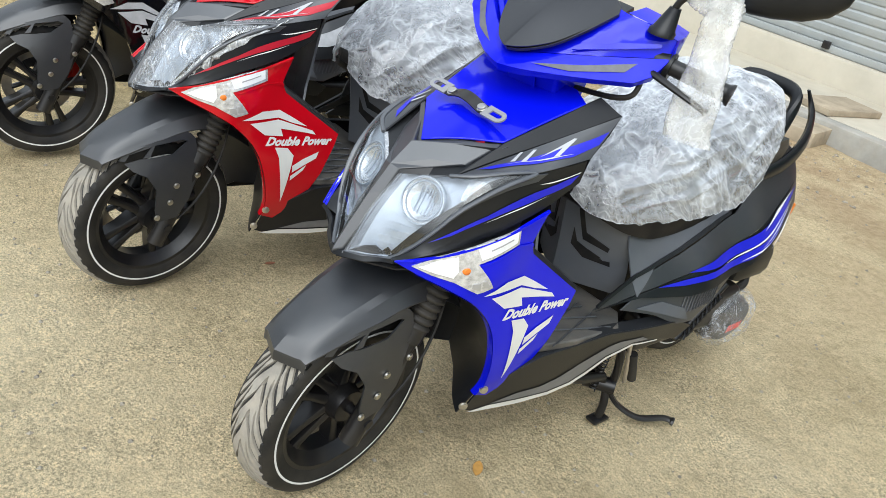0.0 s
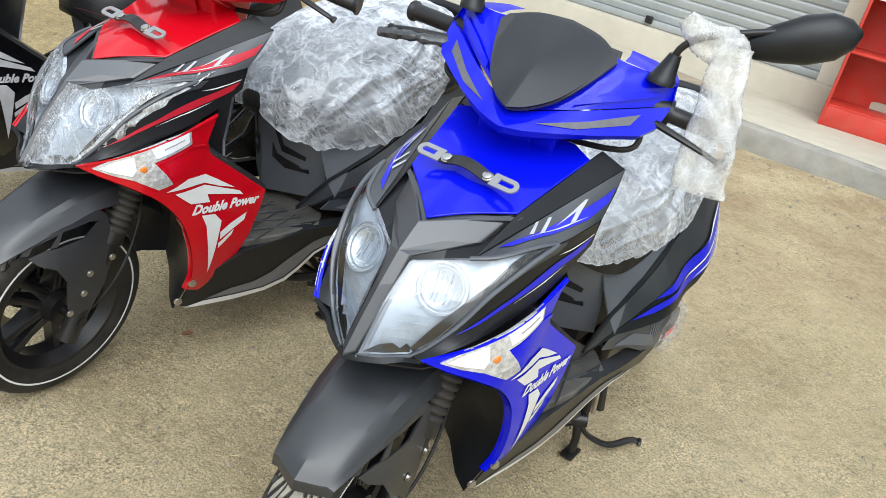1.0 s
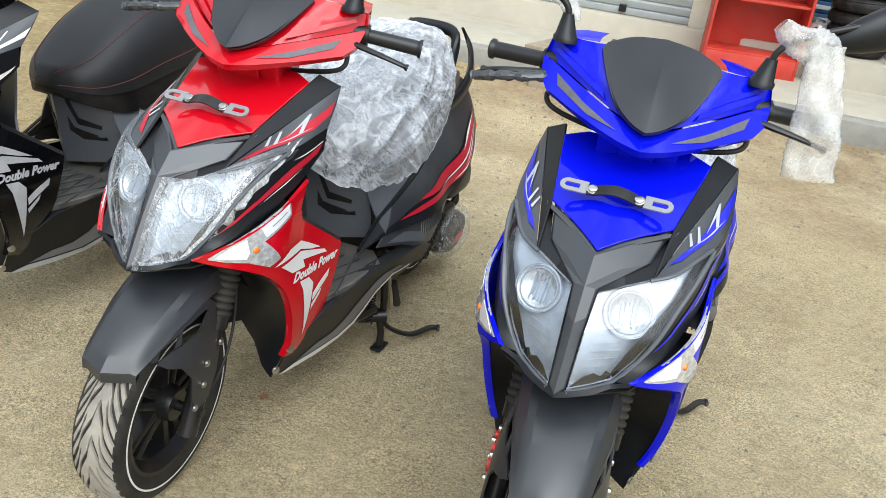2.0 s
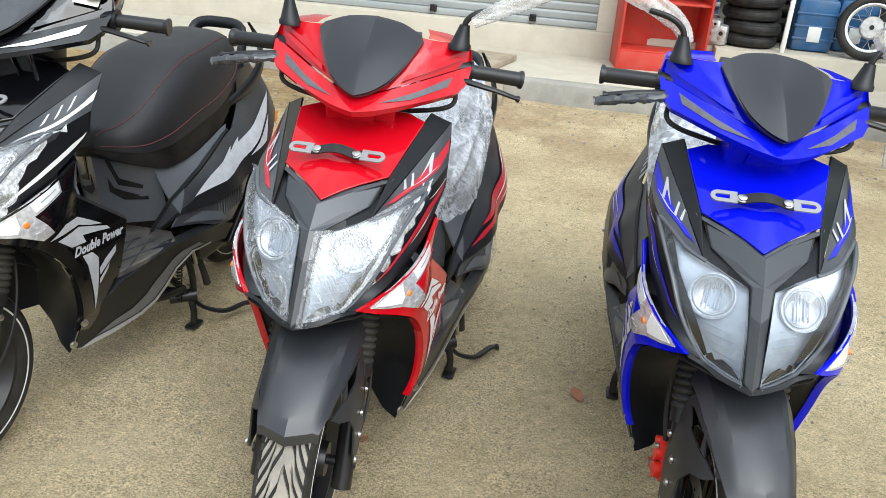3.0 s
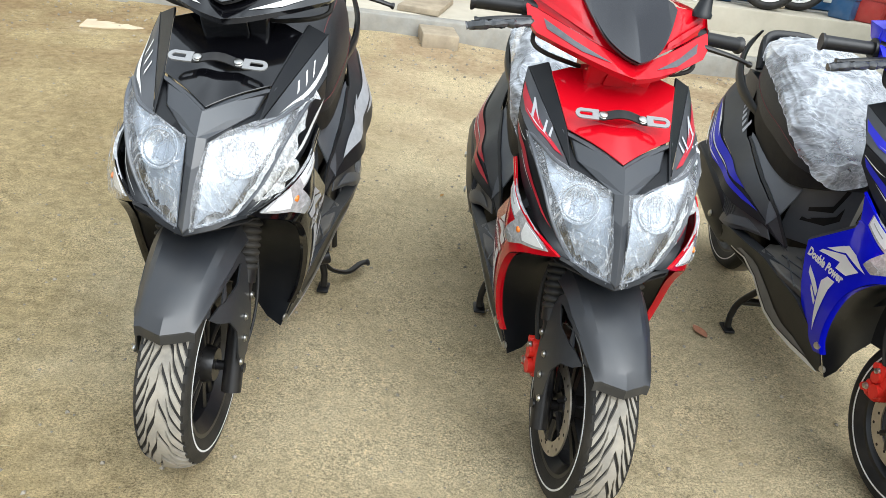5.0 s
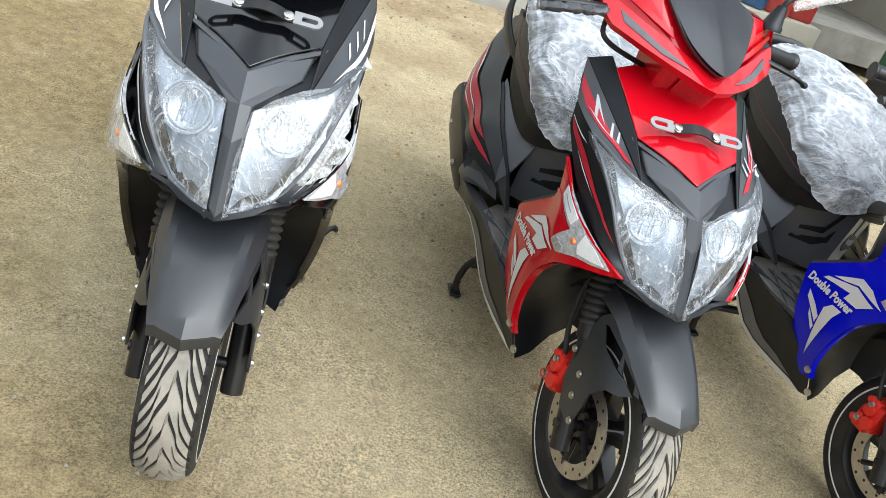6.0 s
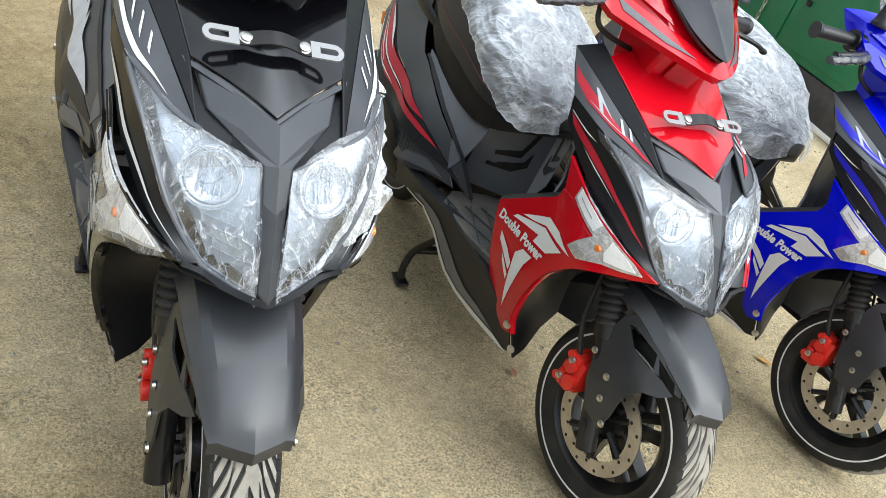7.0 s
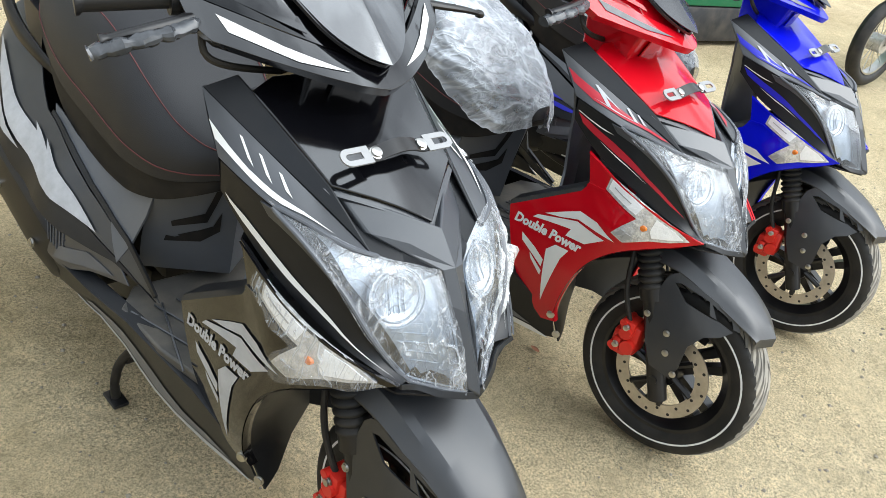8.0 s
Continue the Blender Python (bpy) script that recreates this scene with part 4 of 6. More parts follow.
def wing(s, colour, ink, sd):
    edge = [(q.x, q.y) for q in curve_points([(.04, .586, 0), (.095, .562, 0), (.151, .528, 0), (.206, .470, 0), (.240, .396, 0), (.262, .312, 0), (.263, .262, 0)], 30)]
    poly = [(.006, .603), (.14, .658), (.277, .713), (.266, .678), (.257, .646), (.272, .620), (.36, .560), (.446, .502), (.440, .47), (.412, .385), (.365, .300), (.305, .246)] + edge[::-1]
    w = skin("front_wing", "yz", poly, F_WING, colour, s, .005, .02, 0, sd, None, "glossy front wing panel with white graphics", bevel=.0025)
    rows = [[(sd * (F_WING(y, z) - .0005), y - .0025, z - .0005), (sd * (F_WING(y, z) - .010), y - .0020, z - .0005), (sd * (F_WING(y, z) - .017), y - .0005, z)] for y, z in edge]
    v, f = loft_data(rows, False, False)
    obj("arch_return", v, f, colour, w, 8)
    rows = [[(sd * F_WING(y, z), y, z), (sd * (F_WING(y, z) - .008), y + .006, z + .007), (sd * (F_WING(y, z) - .05), y + .012, z + .010)] for y, z in [(.277, .713), (.266, .678), (.257, .646), (.272, .62), (.36, .56), (.446, .502)]]
    v, f = loft_data(rows, False, False)
    obj("upper_return", v, f, PLASTIC, w, 40)
    # raised shoulder above the signal, and a fold behind it
    skin("shoulder", "yz", [(.008, .605), (.14, .660), (.275, .712), (.262, .702), (.205, .687), (.150, .666), (.10, .647), (.028, .609)], F_WING, colour, w, .003, .02, .004, sd, bevel=.0012)
    skin("fold", "yz", [(.126, .619), (.168, .634), (.214, .651), (.257, .648), (.262, .640), (.214, .646), (.168, .629), (.128, .615)], F_WING, colour, w, .002, .02, .0025, sd, bevel=.0008)
    for poly in ([(.157, .553), (.206, .577), (.256, .578), (.292, .559), (.345, .529), (.300, .541), (.255, .558), (.225, .557)],
                 [(.179, .545), (.255, .553), (.362, .517), (.374, .505), (.330, .515), (.266, .528), (.275, .507), (.223, .5125)],
                 [(.256, .477), (.293, .473), (.315, .450), (.310, .385), (.304, .308), (.284, .395), (.272, .447)],
                 [(.316, .420), (.345, .437), (.392, .455), (.387, .436), (.345, .415), (.318, .400)],
                 [(.315, .390), (.338, .405), (.358, .418), (.352, .404), (.332, .388), (.317, .376)]):
        skin("graphic", "yz", poly, F_WING, ink, w, 0, .02, .0022, sd)
    if sd > 0:
        writing("Double Power", .0325, (.228, .484), (.2, -.010), F_WING, ink, w, sd)
    else:
        writing("Double Power", .0325, (.424, .473), (-.2, .014), F_WING, ink, w, sd)
    for y, z in ((.27, .283), (.262, .220)):
        v, f = bolt_data((sd * (F_WING(y, z) + .001 if z > .25 else .150), y - (.0 if z > .25 else .004), z), (sd, -.5, 0), .008, .006)
        obj("bolt", v, f, CHROME, w, 40)


def nose_trim(s):
    """The raised Y between the lamps: a ridged column that forks into two arms below the bonnet, with dark walls down to the lenses."""
    def at_lens(u, z):
        return Vector((u, F_LENS(u, z) + .006, z))
    tip, fork, foot = Vector((0, .092, .781)), Vector((0, .050, .737)), Vector((0, -.047, .572))
    mid = [fork.lerp(foot, t) + Vector((0, -.004 * math.sin(math.pi * t), 0)) for t in (.33, .66)]
    corner, end, elbow = Vector((.108, .211, .811)), Vector((.091, .146, .766)), Vector((.021, .055, .735))
    low = [Vector((.0185, .034, .690)), Vector((.0165, .003, .635)), Vector((.014, -.032, .581))]
    inner = tip.lerp(corner, .5) + Vector((0, -.001, -.002))
    crease = fork.lerp(end, .5) + Vector((.002, .002, .010))
    half = [tip, inner, corner, end, elbow.lerp(end, .5) + Vector((0, -.001, 0)), elbow, fork, mid[0], mid[1], foot, low[0], low[1], low[2], crease]
    quads = [(0, 1, 13, 6), (1, 2, 3, 13), (13, 3, 4, 6), (6, 4, 5), (6, 5, 10, 7), (7, 10, 11, 8), (8, 11, 12, 9)]
    for sd in (1, -1):
        v = [Vector((sd * p.x, p.y, p.z)) for p in half]
        back = [p + Vector((0, .011, -.007)) for p in v]
        rim = [0, 1, 2, 3, 4, 5, 10, 11, 12, 9]
        f = [q for q in quads] + [tuple(i + 14 for i in q[::-1]) for q in quads] + [(rim[i], rim[i + 1], rim[i + 1] + 14, rim[i] + 14) for i in range(len(rim) - 1)]
        v2, f2 = fix_normals(v + back, f)
        ob = obj("nose_trim", v2, f2, SATIN, s, 12, "satin charcoal Y-shaped nose trim")
        bv = ob.modifiers.new("rounded edges", "BEVEL")
        bv.width, bv.segments, bv.limit_method, bv.angle_limit = .0035, 3, "ANGLE", radians(40)
        wall = [[corner + Vector((.002, .006, -.010)), Vector((.116, .205, .800))], [end, at_lens(.106, .753)], [elbow.lerp(end, .5), at_lens(.062, .739)], [elbow, at_lens(.0235, .727)], [low[0], at_lens(.0205, .688)], [low[1], at_lens(.019, .635)], [low[2], at_lens(.0165, .581)]]
        rows = [[Vector((sd * p.x, p.y + .003, p.z - .002)) for p in r] for r in wall]
        wv, wf = loft_data(rows, False, False)
        obj("trim_wall", wv, wf if sd < 0 else [q[::-1] for q in wf], PLASTIC, ob, 30)


def fairing(s, colour, stripe, stripe_light, film, seed):
    skin("bonnet_panel", "xy", mirrored([(0, .110), (.112, .204), (.144, .366), (.10, .384), (0, .376)]), F_BONNET, colour, s, .004, .025, 0, 1, None, "glossy bonnet panel", bevel=.0025)
    skin("bonnet_edge", "xy", mirrored([(0, .100), (.118, .199), (.122, .21), (0, .118)]), lambda u, v: F_BONNET(u, v) - .006, SATIN, s, .006, .03, .0, 1)
    nose_trim(s)
    skin("chin", "xz", mirrored([(0, .566), (.06, .577), (.114, .600), (.112, .606), (.082, .594), (.05, .584), (.016, .579), (0, .576)]), F_CHIN, PLASTIC, s, .004, .015, .001, 1, None, bevel=.0012)
    skin("nose_underside", "xy", mirrored([(0, -.034), (.112, .012), (.175, .12), (.19, .25), (0, .25)]), lambda u, v: .564 + .2 * min(abs(u), .12) + .05 * v, DEEP, s, .003, .05)
    skin("splash_shield", "xz", mirrored([(0, .27), (.06, .25), (.105, .212), (.142, .200), (.160, .262), (.173, .30), (.184, .36), (.188, .4), (.184, .5), (.15, .55), (0, .57)]), F_SPLASH, PLASTIC, s, .004, .03, 0, 1, None, "black splash shield behind the front wheel")
    skin("leg_shield", "xz", mirrored([(0, .37), (.165, .37), (.175, .47), (.150, .54), (.112, .60), (.108, .752), (.12, .78), (.12, .872), (0, .885)]), F_SHIELD, GREYPL, s, .006, .05, 0, 1, None, inward=Vector((0, 1, 0)))
    for sd in (1, -1):
        # black cowl given the lighter charcoal: sky sheen on its side put into the colour
        side = patch("side_cowl", SIDE, [(.0, .0), (1, 0), (1, 1), (0, 1)], SATIN, s, .004, 0, sd, .08, "matte black side cowl with sharp stripes")
        skin("top_band", "xy", [(.104, .105), (.1135, .205), (.144, .368), (.15, .395), (.192, .419), (.148, .262)], F_BAND, PLASTIC, side, .005, .03, -.0005, sd, bevel=.002)
        lower = patch("lower_cowl", LOWER, [(0, 0), (1, 0), (1, 1.02), (0, 1.02)], PLASTIC, s, .004, 0, sd, .06)
        rear = [(.192, .419, .886), (.2, .385, .85), (.205, .345, .811), (.205, .335, .765), (.195, .275, .720)]
        v, f = loft_data([[(sd * x, y, z), (sd * (x - .008), y + .003, z), (sd * (x - .03), y + .002, z - .004)] for x, y, z in rear], False, False)
        obj("rear_return", v, f, PLASTIC, side, 40)
        # raised lamp frame along the outer edge of the lens
        patch("lamp_frame", LOWER, [(.06, 0), (.2, 0), (.45, 0), (.70, 0), (.79, .06), (.74, .20), (.45, .13), (.15, .14), (.06, .1)], SATIN, lower, .004, .0035, sd, .05, bevel=.0012)
        if stripe is SILVERST:
            patch("stripe", SIDE, [(1, .46), (.87, .60), (.735, .69), (.486, .72), (.212, .82), (.452, .86), (.703, .84), (.985, .72)], stripe_light, side, 0, .0016, sd)
            for k in range(3):
                q = .78 - .12 * k
                patch("slash", SIDE, [(q, .21), (q - .045, .50), (q - .085, .58), (q - .02, .20)], stripe_light, side, 0, .0016, sd)
            patch("stripe", LOWER, [(.964, .80), (.835, .68), (.667, .70), (.539, .71), (.346, .69), (.027, .77), (.317, .77), (.558, .83), (.761, .83), (.927, .86)], stripe_light, lower, 0, .0016, sd)
            continue
        patch("stripe", SIDE, [(.145, .25), (.373, .47), (.589, .38), (.76, .42), (.90, .40), (.985, .35), (.975, .65), (.80, .78), (.61, .70), (.38, .67), (.234, .60)], stripe, side, 0, .0016, sd)
        for poly in ([(.347, .41), (.389, .02), (.408, .05), (.377, .46)], [(.415, .55), (.471, .11), (.493, .15), (.45, .55)], [(.522, .49), (.726, .19), (.75, .23), (.68, .63), (.636, .60), (.672, .37)], [(.30, .50), (.62, .60), (.80, .70), (.60, .635)]):
            patch("slash", SIDE, poly, SILVERST, side, 0, .0024, sd)
        patch("stripe", LOWER, [(.182, .36), (.325, .48), (.475, .52), (.593, .496), (.722, .463), (.901, .47), (.977, .53), (.932, .73), (.783, .66), (.662, .66), (.491, .62), (.396, .60), (.292, .55)], stripe, lower, 0, .0016, sd)
        patch("stripe", LOWER, [(.746, .30), (.975, .42), (.984, .47), (.80, .36)], stripe_light, lower, 0, .0016, sd)
        patch("stripe", LOWER, [(.45, .66), (.66, .69), (.80, .70), (.65, .72)], stripe_light, lower, 0, .0016, sd)
    lamps(s, film, seed)


def number_bracket(s):
    """Slotted strap with two slotted metal tabs, bolted on the bonnet."""
    q = Matrix.Translation((0, .206, .846)) @ Matrix.Rotation(radians(29), 4, "X")
    rows = []
    for i in range(17):
        u = -.056 + .112 * i / 16
        h = .004 + .012 * max(0, math.cos(u / .04 * math.pi / 2)) if abs(u) < .04 else .004
        rows.append([(u, -.012, h), (u, .012, h), (u, .012, h + .003), (u, -.012, h + .003)])
    v, f = fix_normals(*loft_data(rows))
    st = obj("number_strap", [q @ p for p in v], f, BLACKM, s, 50, "black strap with grey slotted tabs")
    for sd in (1, -1):
        outer, inner = [], []
        for k in range(24):
            a = math.pi / 2 - math.pi * k / 23
            outer.append((.088 + .0145 * math.cos(a), .0145 * math.sin(a)))
            inner.append((.088 + .006 * math.cos(a), .0055 * math.sin(a)))
        outer += [(.052, -.0145), (.052, .0145)]
        inner += [(.066, -.0055), (.066, .0055)]
        n = len(outer)
        vs = [Vector((sd * x, y, h)) for h in (.006, .009) for ring in (outer, inner) for x, y in ring]
        fs = []
        for k in range(n):
            j = (k + 1) % n
            fs += [(k, j, n + j, n + k), (2 * n + k, 3 * n + k, 3 * n + j, 2 * n + j), (k, 2 * n + k, 2 * n + j, j), (n + k, n + j, 3 * n + j, 3 * n + k)]
        v, f = fix_normals(vs, fs)
        obj("tab", [q @ p for p in v], f, mat_tab, st, 40, "grey slotted metal tab")
        v, f = bolt_data((sd * .042, 0, .006), (0, 0, 1), .0085, .007)
        obj("bolt", [q @ p for p in v], f, CHROME, st, 40)


def floor_and_belly(s, ink):
    deck = skin("floorboard", "xy", mirrored([(0, .37), (.185, .36), (.215, .50), (.22, .64), (.17, .70), (0, .70)]), lambda u, v: .365 + .02 * abs(u), FLOORMAT, s, .02, .05, 0, 1, None, "dark grey rubber floor mat", bevel=.004)
    ribs = []
    for i in range(9):
        x = -.18 + .045 * i
        ribs.append(tube_data([(x - .03, .42, .371), (x + .03, .62, .371)], .0022, 2, 5))
        ribs.append(tube_data([(x + .03, .42, .371), (x - .03, .62, .371)], .0022, 2, 5))
    v, f = merge(ribs)
    obj("mat_ribs", v, f, SATIN, deck, 40)
    for sd in (1, -1):
        belly = skin("belly_panel", "yz", [(.262, .206), (.30, .190), (.42, .180), (.52, .180), (.585, .196), (.62, .226), (.655, .272), (.72, .303), (.82, .292), (.92, .27), (.95, .31), (.87, .345), (.6, .368), (.4, .345), (.29, .285), (.27, .262)], F_BELLY, PLASTIC, s, .004, .03, 0, sd, None, "black belly panel with a white line", bevel=.002)
        skin("white_line", "yz", [(.275, .197), (.30, .191), (.42, .181), (.52, .181), (.583, .197), (.618, .227), (.653, .273), (.72, .304), (.82, .293), (.82, .298), (.71, .311), (.645, .281), (.608, .236), (.573, .208), (.51, .194), (.41, .198), (.33, .204)], F_BELLY, ink, belly, 0, .02, .0018, sd)
        skin("grey_band", "yz", [(.33, .209), (.41, .203), (.505, .199), (.568, .213), (.602, .241), (.640, .286), (.71, .316), (.77, .312), (.738, .328), (.66, .330), (.627, .322), (.557, .276), (.519, .246), (.47, .228), (.40, .226)], F_BELLY, BANDGREY, belly, 0, .02, .0018, sd)
        rows = [[(sd * F_BELLY(y, z), y, z), (sd * (F_BELLY(y, z) - .03), y, z + .006)] for y, z in [(.29, .285), (.4, .345), (.6, .368), (.87, .345)]]
        v, f = loft_data(rows, False, False)
        obj("floor_edge", v, f, PLASTIC, belly, 40)
        pad = skin("foot_rest_panel", "yz", [(.665, .395), (.78, .370), (.855, .340), (.93, .335), (1.03, .37), (1.125, .43), (1.09, .45), (.98, .440), (.861, .432), (.72, .424)], F_PAD, SATIN, s, .004, .03, 0, sd, None, bevel=.002)
        grid = []
        for i in range(12):
            y = .865 + .014 * i
            grid.append(tube_data([(sd * (F_PAD(y, .365) + .001), y, .365), (sd * (F_PAD(y + .02, .425) + .001), y + .02, .425)], .0016, 3, 5))
        for i in range(5):
            z = .37 + .0125 * i
            grid.append(tube_data([(sd * (F_PAD(.862 + .004 * i, z) + .001), .862 + .004 * i, z), (sd * (F_PAD(1.03 + .006 * i, z) + .001), 1.03 + .006 * i, z)], .0016, 6, 5))
        v, f = merge(grid)
        obj("grille", v, f, SATIN, pad, 40)
        skin("grey_wedge", "yz", [(.715, .392), (.80, .372), (.90, .345), (.88, .378), (.80, .402)], F_PAD, GREYPL, pad, .002, .02, .003, sd, bevel=.001)


def tail(s, stripe, ink, script=None):
    for sd in (1, -1):
        side = skin("seat_base_panel", "yz", [(.70, .562), (.765, .545), (.872, .552), (.97, .575), (1.07, .60), (1.05, .580), (.951, .549), (.856, .511), (.775, .486), (.715, .42), (.70, .46), (.695, .52)], F_TAIL, GREYPL, s, .004, .025, 0, sd, None, "grey panel below the seat", bevel=.002)
        skin("raised_edge", "yz", [(.590, .412), (.706, .470), (.856, .518), (.951, .556), (1.06, .588), (1.06, .582), (.955, .549), (.860, .511), (.710, .463), (.594, .406)], F_TAIL, PLASTIC, side, .006, .02, .005, sd, bevel=.002)
        band = skin("tail_upper", "yz", [(.583, .402), (.706, .458), (.856, .505), (.951, .543), (1.08, .584), (1.15, .630), (1.25, .70), (1.37, .735), (1.43, .70), (1.44, .64), (1.2, .56), (1.0, .497), (.9, .472), (.765, .440), (.65, .41)], F_TAIL, GUARD, s, .004, .03, -.001, sd, None, bevel=.002)
        low = skin("tail_panel", "yz", [(.592, .398), (.65, .408), (.765, .438), (.9, .470), (1.0, .495), (1.2, .558), (1.44, .638), (1.46, .56), (1.237, .500), (1.115, .452), (1.0, .430), (.88, .416), (.727, .418)], F_TAIL, PLASTIC, s, .004, .03, -.001, sd, None, bevel=.002)
        if stripe is SILVERST:
            for poly in ([(.785, .450), (.885, .490), (.970, .520), (1.03, .542), (1.01, .526), (1.085, .558), (1.07, .543), (1.2, .580), (1.40, .640), (1.32, .585), (1.227, .552), (1.11, .507), (.925, .462)],
                         [(1.10, .494), (1.20, .535), (1.33, .580), (1.22, .515)]):
                skin("stripe", "yz", poly, F_TAIL, stripe, low, 0, .03, .003, sd)
        else:
            skin("stripe", "yz", [(.875, .468), (.955, .492), (1.113, .528), (1.25, .565), (1.41, .620), (1.32, .565), (1.25, .535), (1.138, .508), (.999, .478), (.929, .472)], F_TAIL, stripe, low, 0, .03, .003, sd)
            skin("stripe", "yz", [(.773, .440), (.904, .460), (.98, .471), (1.06, .482), (1.185, .514), (1.37, .580), (1.26, .520), (1.133, .476), (1.021, .460), (.858, .441)], F_TAIL, stripe, low, 0, .03, .003, sd)
            for poly in ([(1.00, .475), (1.10, .494), (1.22, .528), (1.40, .598), (1.24, .540), (1.12, .503)], [(1.16, .495), (1.27, .535), (1.41, .60), (1.29, .548)],
                         [(1.08, .472), (1.17, .490), (1.32, .548), (1.20, .503)], [(1.18, .540), (1.28, .575), (1.38, .615), (1.26, .578)], [(1.22, .49), (1.31, .525), (1.41, .575), (1.31, .535)]):
                skin("slash", "yz", poly, F_TAIL, ink, low, 0, .03, .004, sd)
        if script and sd < 0:
            # a flowing name in script, given as plain slanted bars
            for k in range(7):
                y, z, h = 1.10 + .026 * k, .585 + .0135 * k, .034 if k == 0 else .018
                skin("name_bar", "yz", [(y, z), (y + .014, z + .007), (y + .020, z + .007 + h), (y + .008, z + h)], F_TAIL, script, band, 0, .02, .002, sd)
        # grab rail: a curved blade that rises to a point behind the seat
        line = curve_points([(.135, 1.08, .640), (.152, 1.17, .668), (.158, 1.27, .700), (.150, 1.35, .750), (.122, 1.40, .812), (.092, 1.385, .876)], 24)
        rows = []
        for i, p in enumerate(line):
            t = i / 24
            d = (line[min(i + 1, 24)] - line[max(i - 1, 0)]).normalized()
            up = Vector((1, 0, 0)).cross(d).normalized()
            h, w = .004 + .022 * math.sin(math.pi * min(1, t * 1.08)) ** .8, .004 + .005 * math.sin(math.pi * t)
            p = Vector((sd * p.x, p.y, p.z))
            d, up = Vector((sd * d.x, d.y, d.z)), Vector((sd * up.x, up.y, up.z))
            rows.append([p + up * h, p + up * h * .6 + Vector((w, 0, 0)), p - up * h * .6 + Vector((w, 0, 0)), p - up * h, p - up * h * .6 - Vector((w, 0, 0)), p + up * h * .6 - Vector((w, 0, 0))])
        v, f = fix_normals(*loft_data(rows))
        obj("grab_rail", v, f, PLASTIC, s, 50, "black blade-shaped grab rail")
    v, f = fix_normals(*loft_data([[(-.13, 1.20, .74), (.13, 1.20, .74), (.15, 1.20, .5), (-.15, 1.20, .5)], [(-.12, 1.33, .75), (.12, 1.33, .75), (.12, 1.33, .48), (-.12, 1.33, .48)], [(-.09, 1.43, .69), (.09, 1.43, .69), (.085, 1.44, .56), (-.085, 1.44, .56)]]))
    obj("tail_end", v, f, PLASTIC, s, 30)
    tube("carrier_bar", [(-.10, 1.30, .76), (-.085, 1.345, .855), (0, 1.36, .87), (.085, 1.345, .855), (.10, 1.30, .76)], .015, PLASTIC, s, 24, 10, 1.3)
    skin("knee_panel", "xz", mirrored([(0, .385), (.14, .385), (.140, .46), (.135, .53), (.128, .562), (.10, .592), (.05, .617), (0, .625)]), F_KNEE, GREYPL, s, .004, .04, 0, 1, None, "grey panel in front of the seat base")
    for sd in (1, -1):
        for poly in ([(.030, .588), (.040, .590), (.052, .530), (.100, .505), (.098, .494), (.046, .510)], [(.026, .535), (.036, .500), (.092, .468), (.106, .470), (.108, .458), (.052, .462), (.024, .490)], [(.060, .487), (.088, .474), (.064, .472)]):
            skin("vent_recess", "xz", [(sd * x, z) for x, z in poly], F_KNEE, DEEP, s, .002, .03, .002, 1)
    box("inner_frame", (-.09, .73, .33), (.11, 1.3, .62), DEEP, s, .02)
    # plate bracket with reflectors
    q = Matrix.Translation((0, 1.475, .525)) @ Matrix.Rotation(radians(-18), 4, "X")
    bars = [box_data((-.13, -.004, -.06), (-.112, .004, .06), .002), box_data((.112, -.004, -.06), (.13, .004, .06), .002)]
    bars += [box_data((-.112, -.003, z - .008), (.112, .003, z + .008), .002) for z in (-.054, -.02, .02, .054)]
    bars += [box_data((x - .005, -.003, -.05), (x + .005, .003, .05), .002) for x in (-.08, -.045, 0, .045, .08)]
    br = None
    for v, f in bars:
        piece = obj("plate_bracket" if br is None else "bar", [q @ p for p in v], f, BLACKM, br or s, 40, "black slotted number plate bracket with orange reflectors" if br is None else "")
        br = br or piece
    for sd in (1, -1):
        v, f = box_data((sd * .142 - .010, -.012, -.016), (sd * .142 + .010, .012, .026), .006)
        obj("side_reflector", [q @ p for p in v], f, ORANGE, br, 40, "orange side reflector")
    v, f = tube_data([(0, 1.38, .60), (0, 1.44, .55), (0, 1.475, .525)], .02, 6, 8)
    obj("bracket_arm", v, f, PLASTIC, br)


